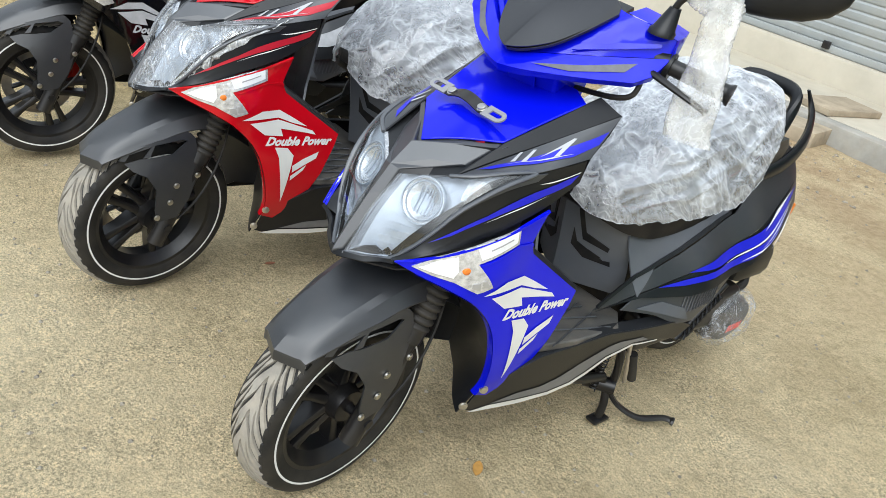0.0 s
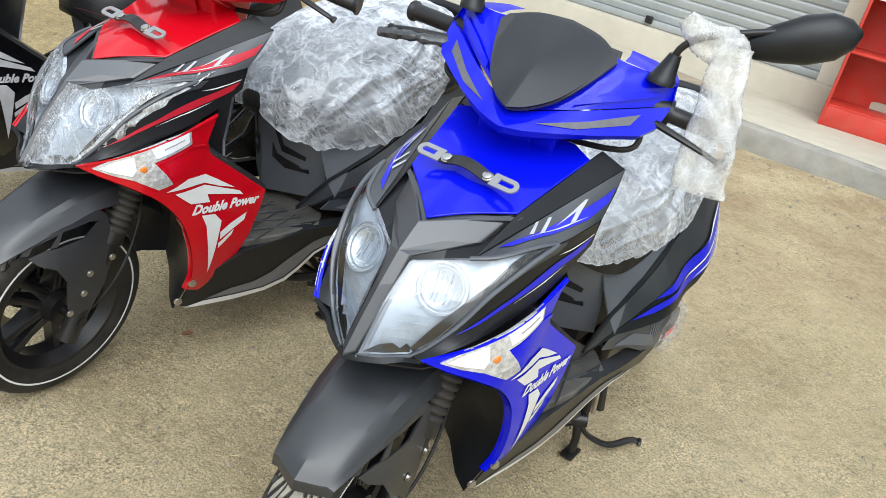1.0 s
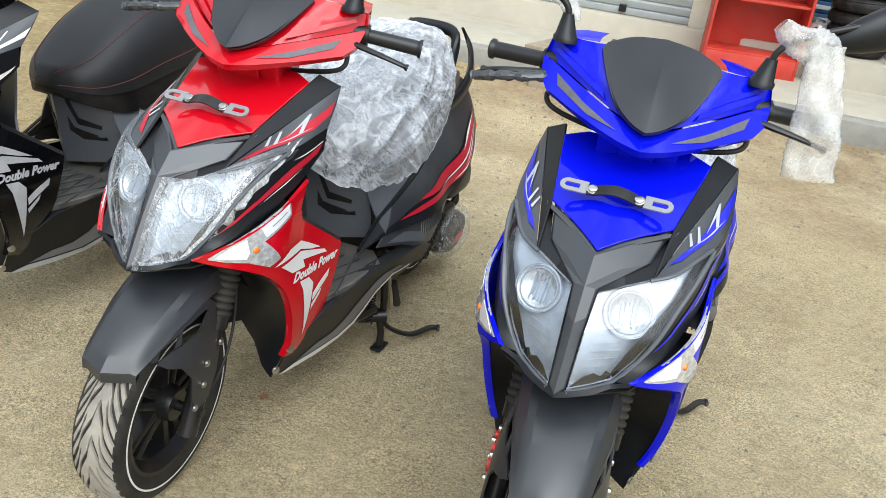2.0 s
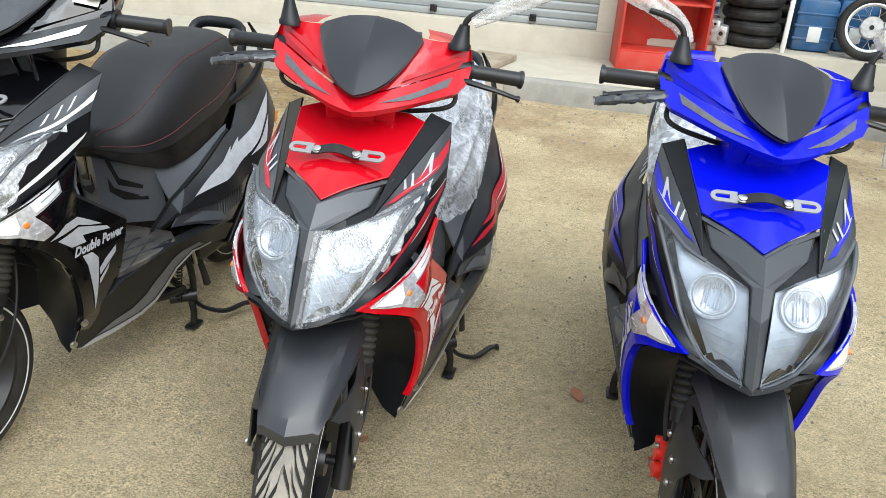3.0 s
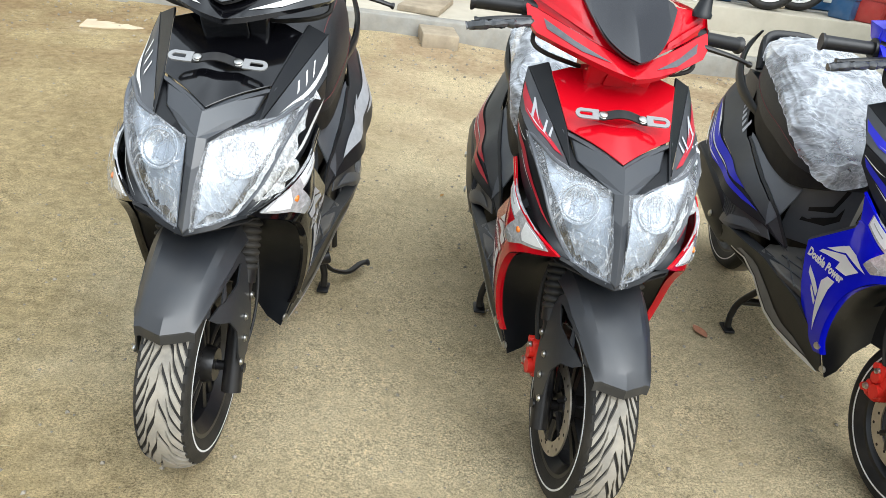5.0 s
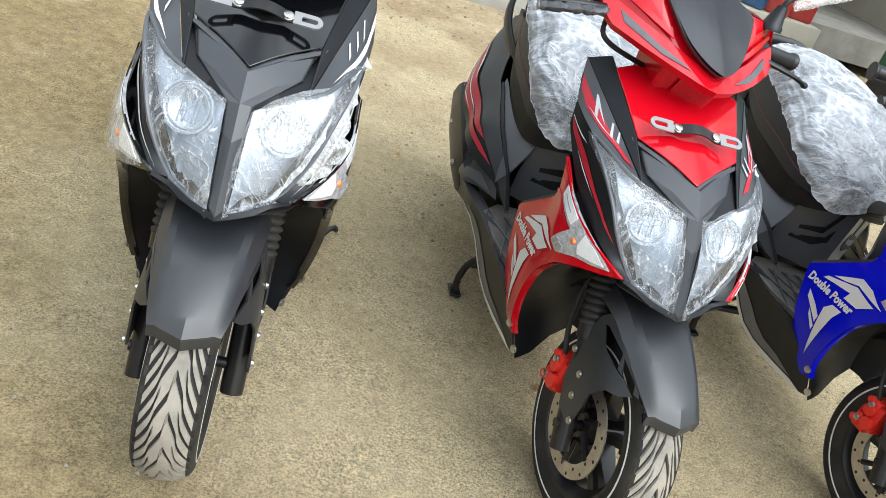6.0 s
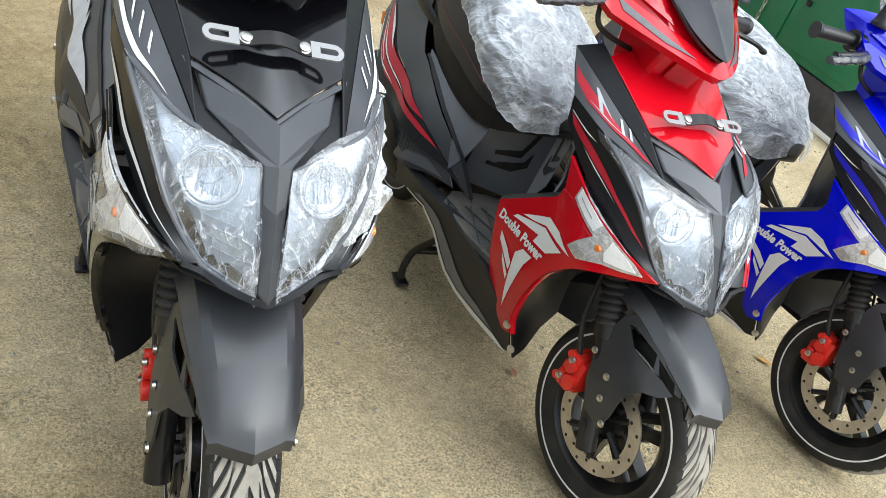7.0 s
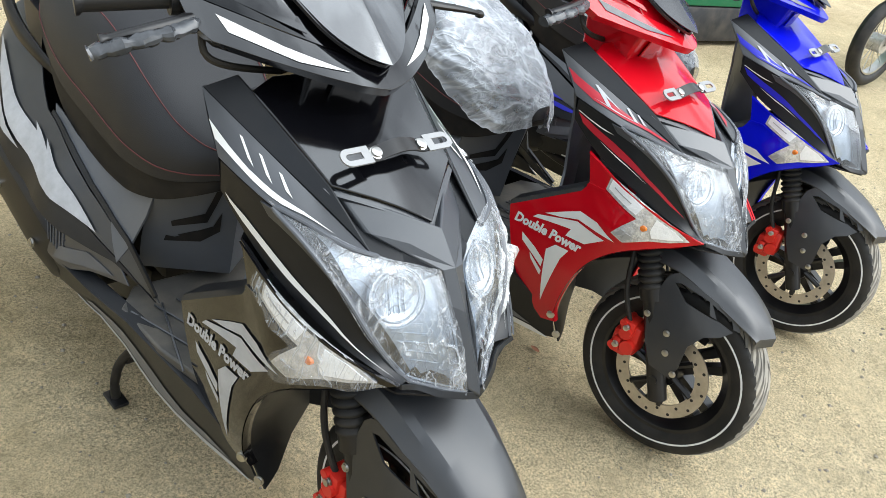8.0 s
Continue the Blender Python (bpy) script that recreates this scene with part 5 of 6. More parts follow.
def seat(s):
    """Dual seat: a padded cushion above a dark pan that tapers inwards."""
    st = [(.574, .03, .655, .622, .028), (.59, .06, .682, .606, .056), (.62, .105, .700, .588, .098), (.67, .140, .732, .566, .132), (.74, .160, .782, .550, .150), (.80, .166, .818, .548, .155), (.88, .169, .854, .556, .158), (1.0, .168, .871, .577, .156), (1.10, .158, .878, .612, .146), (1.20, .135, .872, .662, .122), (1.275, .095, .845, .735, .08)]
    cs = [curve_points([(a[0], a[1], a[2]) for a in st], 48), curve_points([(a[3], a[4], 0) for a in st], 48)]
    rows, pan = [], []
    for p, b in zip(*cs):
        y, hw, zt, zb, hb = p.x, p.y, p.z, b.x, b.y
        zs = zb + .28 * (zt - zb)
        row = []
        for k in range(41):
            a = math.pi * k / 40
            c, sn = math.cos(a), math.sin(a)
            row.append((hw * math.copysign(abs(c) ** .60, c), y, zs + (zt - zs) * abs(sn) ** .66))
        rows.append(row)
        pan.append([(hw * .985, y, zs - .001), (hw * .96, y, zs - .012), (hb + (hw - hb) * .5, y, zb + .45 * (zs - zb)), (hb, y, zb), (-hb, y, zb), (-hb - (hw - hb) * .5, y, zb + .45 * (zs - zb)), (-hw * .96, y, zs - .012), (-hw * .985, y, zs - .001)])
    v, f = fix_normals(*loft_data(rows, True, True))
    st_ob = obj("seat", v, f, VINYL, s, 60, "black vinyl dual seat")
    v, f = fix_normals(*loft_data(pan, True, True))
    obj("seat_pan", v, f, DEEP, st_ob, 50, "black seat pan")
    for sd in (1, -1):
        for k in (1, 12):
            line = [Vector(r[k if sd > 0 else 40 - k]) for r in rows[3:46]]
            line = [Vector((p.x * 1.004, p.y, p.z + .001)) for p in line]
            v, f = tube_data(line, .0013, 0, 5)
            obj("seam", v, f, mat_seam, st_ob, 60)
    return rows


def running_gear(s):
    wheel("rear_wheel", s, None, (0, 1.30, .228), False)
    box("crankcase", (-.09, .80, .14), (.09, 1.08, .32), BLACKM, s, .03)
    v, f = fix_normals(*loft_data([[(.155 if k in (1, 2) else .085, .86 + a, z + dz) for k, dz in ((0, -.07), (1, -.06), (2, .06), (3, .07))] for a, z in ((0, .24), (.2, .235), (.4, .225), (.52, .225))]))
    tr = obj("transmission_case", v, f, BLACKM, s, 30, "black transmission case")
    b = tr.modifiers.new("rounded edges", "BEVEL")
    b.width, b.segments = .02, 3
    box("air_box", (.07, 1.28, .305), (.165, 1.49, .425), PLASTIC, s, .04, label="black air filter box")
    tube("intake_pipe", [(.12, 1.44, .29), (.13, 1.42, .27), (.12, 1.40, .25)], .014, RUBBER, s, 6, 8)
    coil = []
    for i in range(100):
        t = i / 99
        a = t * 2 * math.pi * 9
        coil.append(Vector((.165 + .02 * math.cos(a), 1.06 + .13 * t + .02 * math.sin(a) * .6, .20 + .11 * t + .02 * math.sin(a) * .7)))
    v, f = tube_data(coil, .0045, 0, 6)
    obj("shock_spring", v, f, BLACKM, s, 60, "coil spring of the rear shock absorber")
    tube("shock_body", [(.165, 1.05, .19), (.165, 1.22, .335)], .011, BLACKM, s, 4, 10)
    # muffler on the scooter's right
    sec = []
    for y, z, x, h, w in ((.90, .300, -.205, .03, .03), (.93, .312, -.200, .078, .045), (1.02, .345, -.204, .098, .052), (1.20, .395, -.205, .098, .052), (1.31, .43, -.204, .075, .046), (1.34, .44, -.204, .03, .03)):
        up = Vector((0, -.36, .9)).normalized()
        c = Vector((x, y, z))
        sec.append([c + up * (h * a) + Vector((b * w, 0, 0)) for a, b in ((1, -.15), (.72, -.8), (.1, -1), (-.65, -.75), (-1, -.1), (-.9, .8), (0, 1), (.9, .8))])
    v, f = fix_normals(*loft_data(sec))
    mf = obj("muffler", v, f, PLASTIC, s, 25, "matte black faceted muffler")
    b = mf.modifiers.new("rounded edges", "BEVEL")
    b.width, b.segments = .008, 2
    for at in ((-.255, .99, .33), (-.256, 1.17, .385)):
        v, f = bolt_data(at, (-1, 0, .1), .009, .006)
        obj("bolt", v, f, CHROME, mf)
    box("cooling_shroud", (-.205, .86, .25), (-.085, 1.26, .43), BLACKM, s, .04, label="black cooling shroud beside the muffler")
    tube("exhaust_pipe", [(-.08, .75, .25), (-.13, .82, .23), (-.18, .9, .26), (-.20, .96, .29)], .016, BLACKM, s, 14, 10)
    # centre stand and side stand
    parts = []
    for sd in (1, -1):
        parts.append(tube_data([(sd * .10, .70, .25), (sd * .15, .79, .12), (sd * .168, .80, .06), (sd * .17, .795, .012)], .011, 14, 10))
        parts.append(box_data((sd * .17 - .018, .765, .002), (sd * .17 + .018, .825, .012), .004))
    parts.append(tube_data([(-.15, .79, .115), (.15, .79, .115)], .013, 2, 10))
    v, f = merge(parts)
    cs = obj("centre_stand", v, f, BLACKM, s, 40, "black tubular centre stand")
    tube("pivot_sleeve", [(.105, .770, .102), (.176, .814, .108)], .021, BLACKM, cs, 2, 14)
    tube("stand_bracket", [(.165, .812, .12), (.170, .802, .17), (.168, .785, .24), (.150, .775, .31)], .011, BLACKM, cs, 12, 8)
    tube("return_strut", [(.176, .848, .115), (.176, .832, .17), (.174, .805, .26)], .006, STEEL, cs, 8, 8)
    tube("return_spring", [(.184, .866, .125), (.182, .828, .215)], .012, RUBBER, cs, 4, 10)
    tube("foot_lever", [(.166, .812, .085), (.190, .838, .050), (.234, .885, .024), (.268, .955, .024), (.292, .972, .022)], lambda t: .0105 + .004 * (t > .88), BLACKM, cs, 24, 8, .7)
    coil = []
    for i in range(80):
        t = i / 79
        a = t * 2 * math.pi * 14
        coil.append(Vector((.155 + .009 * math.cos(a), .74 + .02 * t + .009 * math.sin(a), .11 + .14 * t)))
    v, f = tube_data(coil, .0022, 0, 5)
    obj("return_spring", v, f, BLACKM, cs, 60)
    tube("side_stand", [(.13, .55, .20), (.15, .66, .165), (.16, .76, .15)], .013, BLACKM, s, 8, 10)


def wrapped_cover(s):
    """Cooling cover at the rear wheel, still in its clear packing film, with a red label inside."""
    v, f = lathe_data([(0, .0005), (.004, .05), (.0, .085), (-.02, .098), (-.05, .10)], 36, "x")
    cover = obj("gear_cover", [Vector((p.x + .165, p.y * 1.2 + 1.36, p.z * .75 + .175)) for p in v], f, BLACKM, s, 40, "black gear cover still in clear packing film")
    v, f = plate_data([(-.045, -.016), (.03, -.012), (.034, .010), (-.040, .008)], "yz", 0, .001)
    obj("red_label", [p + Vector((.1725, 1.39, .155)) for p in v], f, CALIPER, cover, 40, "red printed label")
    rows = []
    for i in range(25):
        a = math.pi * i / 24
        row = []
        for k in range(36):
            b = 2 * math.pi * k / 36
            p = Vector((math.sin(a) * math.cos(b), math.cos(a), math.sin(a) * math.sin(b)))
            q = p * (1 + .16 * noise.noise(p * 2.1 + Vector((3, 1, 7))) + .10 * (1 - 2 * abs(noise.noise(p * 4.5))))
            row.append(Vector((q.x * .055 + .145, q.y * .125 + 1.365, q.z * .088 + .178)))
        rows.append(row)
    v, f = loft_data(rows, True, False)
    obj("packing_film", v, f, LENSFILM, cover, 180, "crumpled clear packing film")


def bag_cover(m, seed, label, sag=0.0):
    """Crumpled clear plastic bag pulled over the seat; rests on it."""
    # along the scooter: half width, top, lower hem on its right and on its left
    st = [(.562, .03, .668, .632, .632), (.578, .062, .682, .610, .610 - sag * .2), (.61, .116, .708, .600, .600 - sag * .5), (.67, .154, .746, .628, .602 - sag * .8), (.76, .182, .818, .682, .610 - sag), (.90, .189, .872, .752, .608 - sag), (1.02, .186, .892, .792, .612 - sag * .5), (1.12, .176, .898, .815, .650 - sag * .2), (1.22, .148, .892, .825, .690), (1.285, .095, .866, .825, .755), (1.31, .04, .83, .815, .79)]
    na, nk = 200, 190
    a1 = curve_points([(a[0], a[1], a[2]) for a in st], na)
    a2 = curve_points([(a[3], a[4], 0) for a in st], na)
    rnd = random.Random(seed)
    ph = Vector((rnd.uniform(0, 50), rnd.uniform(0, 50), rnd.uniform(0, 50)))

    def ridge(v):
        return 1 - 2.4 * abs(noise.noise(v))
    rows = []
    for i, (p, b) in enumerate(zip(a1, a2)):
        row = []
        for k in range(nk + 1):
            a = math.pi * k / nk
            c, sn = math.cos(a), math.sin(a)
            low = b.y if c > 0 else b.x
            x = p.y * (1 - .38 * max(0, low - .62)) * math.copysign(abs(c) ** .66, c)
            z = low + (p.z - low) * math.copysign(abs(sn) ** .70, sn)
            y = p.x
            q = Vector((x, y, z))
            # folds run from the top of the cushion down and forwards, finer ones lie across them
            w = Vector((x * 9, y * 3.2 + z * 2, z * 13 - y * 5)) + ph
            warp = Vector((noise.noise(q * 7 + ph), noise.noise(q * 7 + ph + Vector((9, 0, 0))), noise.noise(q * 7 + ph + Vector((0, 9, 0))))) * .55
            d = .0075 * ridge(w * 1.1 + warp) + .0034 * ridge(w * 2.6 + warp * 2) + .0007 * ridge(w * 6 + warp * 3) + .016 * noise.noise(q * 5 + ph)
            d = max(d, -.003)
            ease = min(1, k / 8, (nk - k) / 8)
            n = Vector((c, 0, sn))
            row.append(q + n * (d * (.35 + .65 * ease) - .002) + Vector((0, 0, (.012 * noise.noise(Vector((y * 26, k * .02, seed))) + .006 * noise.noise(Vector((y * 70, 3, seed)))) * (1 - ease))))
        rows.append(row)
    v, f = loft_data(rows, False, False)
    ob = obj("seat_cover_bag", v, f, BAGFILM, None, 180)
    ob.matrix_world = m
    for k in (0, nk):
        hv, hf = tube_data([row[k] for row in rows], .0007, 0, 6)
        obj("hem", hv, hf, BAGFILM, ob, 60, "gathered milky hem")
    return tagged(ob, label, "plastic bag", "bags over the seats")


def wrap_sheet(points, widths, m, seed, label, name="bubble_wrap", flat=.55):
    """A crumpled sleeve of bubble wrap along a line, with small raised cells."""
    p = curve_points(points, 70)
    wd = curve_points([(w, 0, 0) for w in widths], 70)
    verts, faces = [], []
    ring = 44
    for i, q in enumerate(p):
        d = (p[min(i + 1, 70)] - p[max(i - 1, 0)]).normalized()
        s = d.cross(Vector((0, 1, 0))).normalized()
        t = d.cross(s)
        for k in range(ring):
            a = 2 * math.pi * k / ring
            cell = .0028 * max(0, math.sin(a * 11 + (i % 2) * 3.14) * math.sin(i * 1.57 + .8))
            n = noise.noise(Vector((i * .11, math.cos(a) * 1.3, math.sin(a) * 1.3 + seed)))
            r = wd[i].x * (1 + .13 * n) + cell
            verts.append(q + s * math.cos(a) * r + t * (math.sin(a) * r * flat + wd[i].x * .25 * noise.noise(Vector((i * .07, math.cos(a) * 1.6, seed + 5)))))
    for i in range(70):
        for k in range(ring):
            a, b = i * ring + k, i * ring + (k + 1) % ring
            faces.append((a, b, b + ring, a + ring))
    ob = obj(name, xf(verts, m), faces, BUBBLE, None, 180)
    return tagged(ob, label, "bubble wrap", "wrapping on the mirrors")


def mirror_head(s, m, sd):
    c = m @ Vector((sd * .365, .49, 1.185))
    ax = (m.to_3x3() @ Vector((sd * .86, .25, .42))).normalized()
    up = (m.to_3x3() @ Vector((-sd * .35, -.1, .93))).normalized()
    fw = ax.cross(up).normalized()
    up = fw.cross(ax)
    rings = []
    for t, h, w in ((-1, .006, .006), (-.8, .020, .016), (-.4, .032, .024), (.1, .041, .028), (.55, .039, .026), (.85, .025, .016), (1, .006, .006)):
        rings.append([c + ax * (t * .095) + up * (math.cos(a) * h) + fw * (math.sin(a) * w) for a in [2 * math.pi * k / 20 for k in range(20)]])
    v, f = fix_normals(*loft_data(rings))
    return obj("mirror", v, f, PLASTIC, s, 60, "black rear view mirror")


mat_slot = mat("grey reflector step", (0.42, 0.42, 0.42), 0.25, metal=0.3)
mat_tab = mat("grey steel tab", (0.33, 0.33, 0.33), 0.4, metal=0.5, bump=0.1, scale=200)
mat_seam = mat("dark red stitching", (0.12, 0.03, 0.03), 0.7)


def scooter(label, place, steer, colour, stripe, stripe_light, ink, accent, film, seed, wraps):
    s = base("scooter", place)
    tagged(s, label, "scooter", "row of scooters")
    axis = Vector((0, -.37, -.77)).normalized()
    pivot = Matrix.Translation((0, .42, 1.0))
    m = pivot @ Matrix.Rotation(radians(-steer), 4, axis) @ pivot.inverted()
    fairing(s, colour, stripe, stripe_light, film, seed)
    for sd in (1, -1):
        wing(s, colour, ink, sd)
    signals(s, film, seed)
    number_bracket(s)
    front_end(s, m)
    handlebar(s, m, colour, accent, wraps, VISORFILM if colour is GLOSSBLACK else VISORFACE)
    floor_and_belly(s, ink)
    tail(s, stripe, ink, SILVERST if colour is BLUE else None)
    seat(s)
    running_gear(s)
    wrapped_cover(s)
    return s, m


BLUE = paint("gloss blue paint", (0.001, 0.005, 0.60), 0.6)
RED = paint("gloss red paint", (0.52, 0.002, 0.010), 0.95)
GLOSSBLACK = mat("gloss black paint", (0.003, 0.003, 0.004), 0.10, spec=0.5, coat=0.6, vary=0.06, vary_scale=3.0)
BLUEST = mat("blue vinyl stripe", (0.010, 0.012, 0.45), 0.35, vary=0.1, vary_scale=30)
REDST = mat("red vinyl stripe", (0.42, 0.010, 0.025), 0.35, vary=0.1, vary_scale=30)
ACCENT = mat("dark grey vinyl graphic", (0.10, 0.10, 0.11), 0.35, vary=0.2, vary_scale=60)

P_BLUE = pose(.852, .033, 0, 0, 0, -.135)
P_RED = pose(0, 0, 0, 0, 0, -1.34)
P_BLACK = pose(-.8595, .009, 0.0185, 0, 0, -2.71)
s_blue, m_blue = scooter("blue and black motor scooter standing on its centre stand", P_BLUE, 8.5, BLUE, BLUEST, WHITE, WHITE, ACCENT, 0.0, 3, {1: "up"})
mirror_head(s_blue, m_blue, 1)
s_red, m_red = scooter("red and black motor scooter with cling film on its headlamps", P_RED, 7.5, RED, REDST, WHITE, WHITE, ACCENT, 0.3, 11, {})
s_black, m_black = scooter("black and silver motor scooter with cling film on its headlamps", P_BLACK, -1.5, GLOSSBLACK, SILVERST, WHITE, SILVERST, WHITE, 1.0, 23, {})
bag_cover(P_BLUE, 5, "crumpled clear plastic bag pulled over the blue scooter's seat")
bag_cover(P_RED, 17, "crumpled clear plastic bag pulled over the red scooter's seat", .06)

wrap_sheet([(.195, .455, 1.155), (.23, .47, 1.13), (.275, .485, 1.12), (.305, .49, 1.105)], [.014, .027, .032, .016], P_BLUE, 4, "white bubble wrap bunched round the blue scooter's mirror stalk")
wrap_sheet([(.285, .475, 1.13), (.293, .462, 1.06), (.306, .452, .97), (.314, .448, .885)], [.028, .036, .044, .048], P_BLUE, 9, "strip of white bubble wrap hanging from the blue scooter's mirror", flat=.3)
wrap_sheet([(-.176, .425, 1.10), (-.2, .43, 1.138), (-.26, .43, 1.175), (-.36, .45, 1.225)], [.012, .017, .022, .032], P_BLUE, 13, "white plastic wrapping round the blue scooter's other mirror stalk")
wrap_sheet([(.216, .45, 1.10), (.26, .46, 1.125), (.32, .47, 1.155), (.40, .475, 1.21), (.50, .48, 1.27)], [.010, .016, .02, .034, .045], P_RED, 21, "white net and plastic wrapping round the red scooter's mirror stalk")

TAG = mat("white paper", (0.74, 0.72, 0.66), 0.7, vary=0.05)
TAGINK = mat("blue ink", (0.03, 0.09, 0.30), 0.6)
v, f = plate_data([(-.03, -.028), (.026, -.03), (.032, .024), (-.028, .03)], "xy", 0, .0012)
tq = P_BLACK @ pose(.175, .42, 1.065, 55, 8, 20)
tag = tagged(obj("price_tag", xf(v, tq), f, TAG), "white paper tag tucked behind the black scooter's handlebar cowl", "tag")
for k in range(2):
    for i in range(5):
        v, f = plate_data([(-.022 + .009 * i, .008 - .018 * k), (-.015 + .009 * i, .009 - .018 * k), (-.014 + .009 * i, .017 - .018 * k), (-.021 + .009 * i, .016 - .018 * k)], "xy", .0012, .0006)
        obj("written_mark", xf(v, tq), f, TAGINK, tag)

# ---- ground and shop front ----



def ground_mat():
    m = bpy.data.materials.new("sandy ground")
    m.use_nodes = True
    nt = m.node_tree
    n, link = nt.nodes, nt.links.new
    b = n["Principled BSDF"]
    b.inputs["Roughness"].default_value = 0.95
    b.inputs["Specular IOR Level"].default_value = 0.2
    co = n.new("ShaderNodeTexCoord")

    def noise_tex(scale, detail=8, rough=0.6):
        t = n.new("ShaderNodeTexNoise")
        t.inputs["Scale"].default_value, t.inputs["Detail"].default_value, t.inputs["Roughness"].default_value = scale, detail, rough
        link(co.outputs["Object"], t.inputs["Vector"])
        return t.outputs["Fac"]

    def ramp(fac, *stops):
        r = n.new("ShaderNodeValToRGB")
        r.color_ramp.elements[0].position, r.color_ramp.elements[0].color = stops[0][0], (*stops[0][1], 1)
        r.color_ramp.elements[1].position, r.color_ramp.elements[1].color = stops[-1][0], (*stops[-1][1], 1)
        for p, c in stops[1:-1]:
            e = r.color_ramp.elements.new(p)
            e.color = (*c, 1)
        link(fac, r.inputs[0])
        return r.outputs[0]

    def mix(mode, fac, a, c):
        x = n.new("ShaderNodeMixRGB")
        x.blend_type = mode
        if isinstance(fac, float):
            x.inputs[0].default_value = fac
        else:
            link(fac, x.inputs[0])
        link(a, x.inputs[1])
        link(c, x.inputs[2])
        return x.outputs[0]
    broad = ramp(noise_tex(0.7, 6), (0.34, (0.65, 0.535, 0.335)), (0.5, (0.73, 0.605, 0.39)), (0.66, (0.80, 0.675, 0.45)))
    mid = ramp(noise_tex(9, 10, 0.8), (0.36, (0.86, 0.84, 0.80)), (0.52, (1.0, 1.0, 1.0)))
    col = mix("MULTIPLY", 0.75, broad, mid)
    # how much grit lies in a patch
    grit = n.new("ShaderNodeMapRange")
    grit.inputs["From Min"].default_value, grit.inputs["From Max"].default_value = 0.36, 0.62
    grit.inputs["To Min"].default_value, grit.inputs["To Max"].default_value = 0.25, 0.85
    link(noise_tex(4.5, 7, 0.7), grit.inputs["Value"])
    grain = ramp(noise_tex(150, 6, 0.75), (0.40, (0.32, 0.315, 0.30)), (0.50, (0.95, 0.95, 0.94)), (0.60, (1.28, 1.27, 1.25)))
    col = mix("MULTIPLY", grit.outputs[0], col, grain)
    fine = ramp(noise_tex(320, 4, 0.7), (0.36, (0.52, 0.51, 0.49)), (0.52, (1.05, 1.05, 1.05)))
    col = mix("MULTIPLY", 0.8, col, fine)
    worn = ramp(noise_tex(1.9, 7, 0.7), (0.36, (0.84, 0.82, 0.78)), (0.48, (1.0, 0.99, 0.97)), (0.64, (1.08, 1.07, 1.05)))
    col = mix("MULTIPLY", 0.85, col, worn)
    clump = ramp(noise_tex(30, 6, 0.65), (0.36, (0.82, 0.815, 0.80)), (0.50, (1.0, 1.0, 1.0)), (0.66, (1.10, 1.09, 1.08)))
    col = mix("MULTIPLY", 0.8, col, clump)
    # loose orange sand towards the shop
    sep = n.new("ShaderNodeSeparateXYZ")
    link(co.outputs["Object"], sep.inputs[0])
    far = n.new("ShaderNodeMapRange")
    far.inputs["From Min"].default_value, far.inputs["From Max"].default_value = 1.2, 4.0
    link(sep.outputs["Y"], far.inputs["Value"])
    nn = n.new("ShaderNodeMath")
    nn.operation = "MULTIPLY"
    link(far.outputs[0], nn.inputs[0])
    patch = n.new("ShaderNodeMapRange")
    patch.inputs["From Min"].default_value, patch.inputs["From Max"].default_value = 0.40, 0.58
    link(noise_tex(1.6, 5), patch.inputs["Value"])
    link(patch.outputs[0], nn.inputs[1])
    sand = ramp(noise_tex(30, 8), (0.35, (0.37, 0.265, 0.15)), (0.65, (0.50, 0.37, 0.23)))
    col = mix("MIX", nn.outputs[0], col, sand)
    # shade at the west end of the yard, put into the ground colour as a darker tone
    west = n.new("ShaderNodeMapRange")
    west.inputs["From Min"].default_value, west.inputs["From Max"].default_value = 0.75, -0.05
    wander = n.new("ShaderNodeMath")
    wander.operation = "MULTIPLY_ADD"
    wander.inputs[1].default_value = 2.6
    link(noise_tex(0.8, 5), wander.inputs[0])
    link(sep.outputs["X"], wander.inputs[2])
    link(wander.outputs[0], west.inputs["Value"])
    west_shade = n.new("ShaderNodeMath")
    west_shade.operation = "MULTIPLY"
    link(west.outputs[0], west_shade.inputs[0])
    tp = n.new("ShaderNodeMapRange")
    tp.inputs["From Min"].default_value, tp.inputs["From Max"].default_value = 0.2, 0.42
    link(noise_tex(2.2, 6), tp.inputs["Value"])
    link(tp.outputs[0], west_shade.inputs[1])
    shade_tone = ramp(noise_tex(24, 8), (0.35, (0.60, 0.565, 0.475)), (0.65, (0.82, 0.775, 0.66)))
    col = mix("MULTIPLY", west_shade.outputs[0], col, shade_tone)
    link(col, b.inputs["Base Color"])
    bp = n.new("ShaderNodeBump")
    bp.inputs["Strength"].default_value, bp.inputs["Distance"].default_value = 1.0, 0.02
    link(noise_tex(90, 8, 0.75), bp.inputs["Height"])
    bp2 = n.new("ShaderNodeBump")
    bp2.inputs["Strength"].default_value, bp2.inputs["Distance"].default_value = 0.4, 0.02
    link(noise_tex(7, 6), bp2.inputs["Height"])
    link(bp.outputs[0], bp2.inputs["Normal"])
    link(bp2.outputs[0], b.inputs["Normal"])
    return m


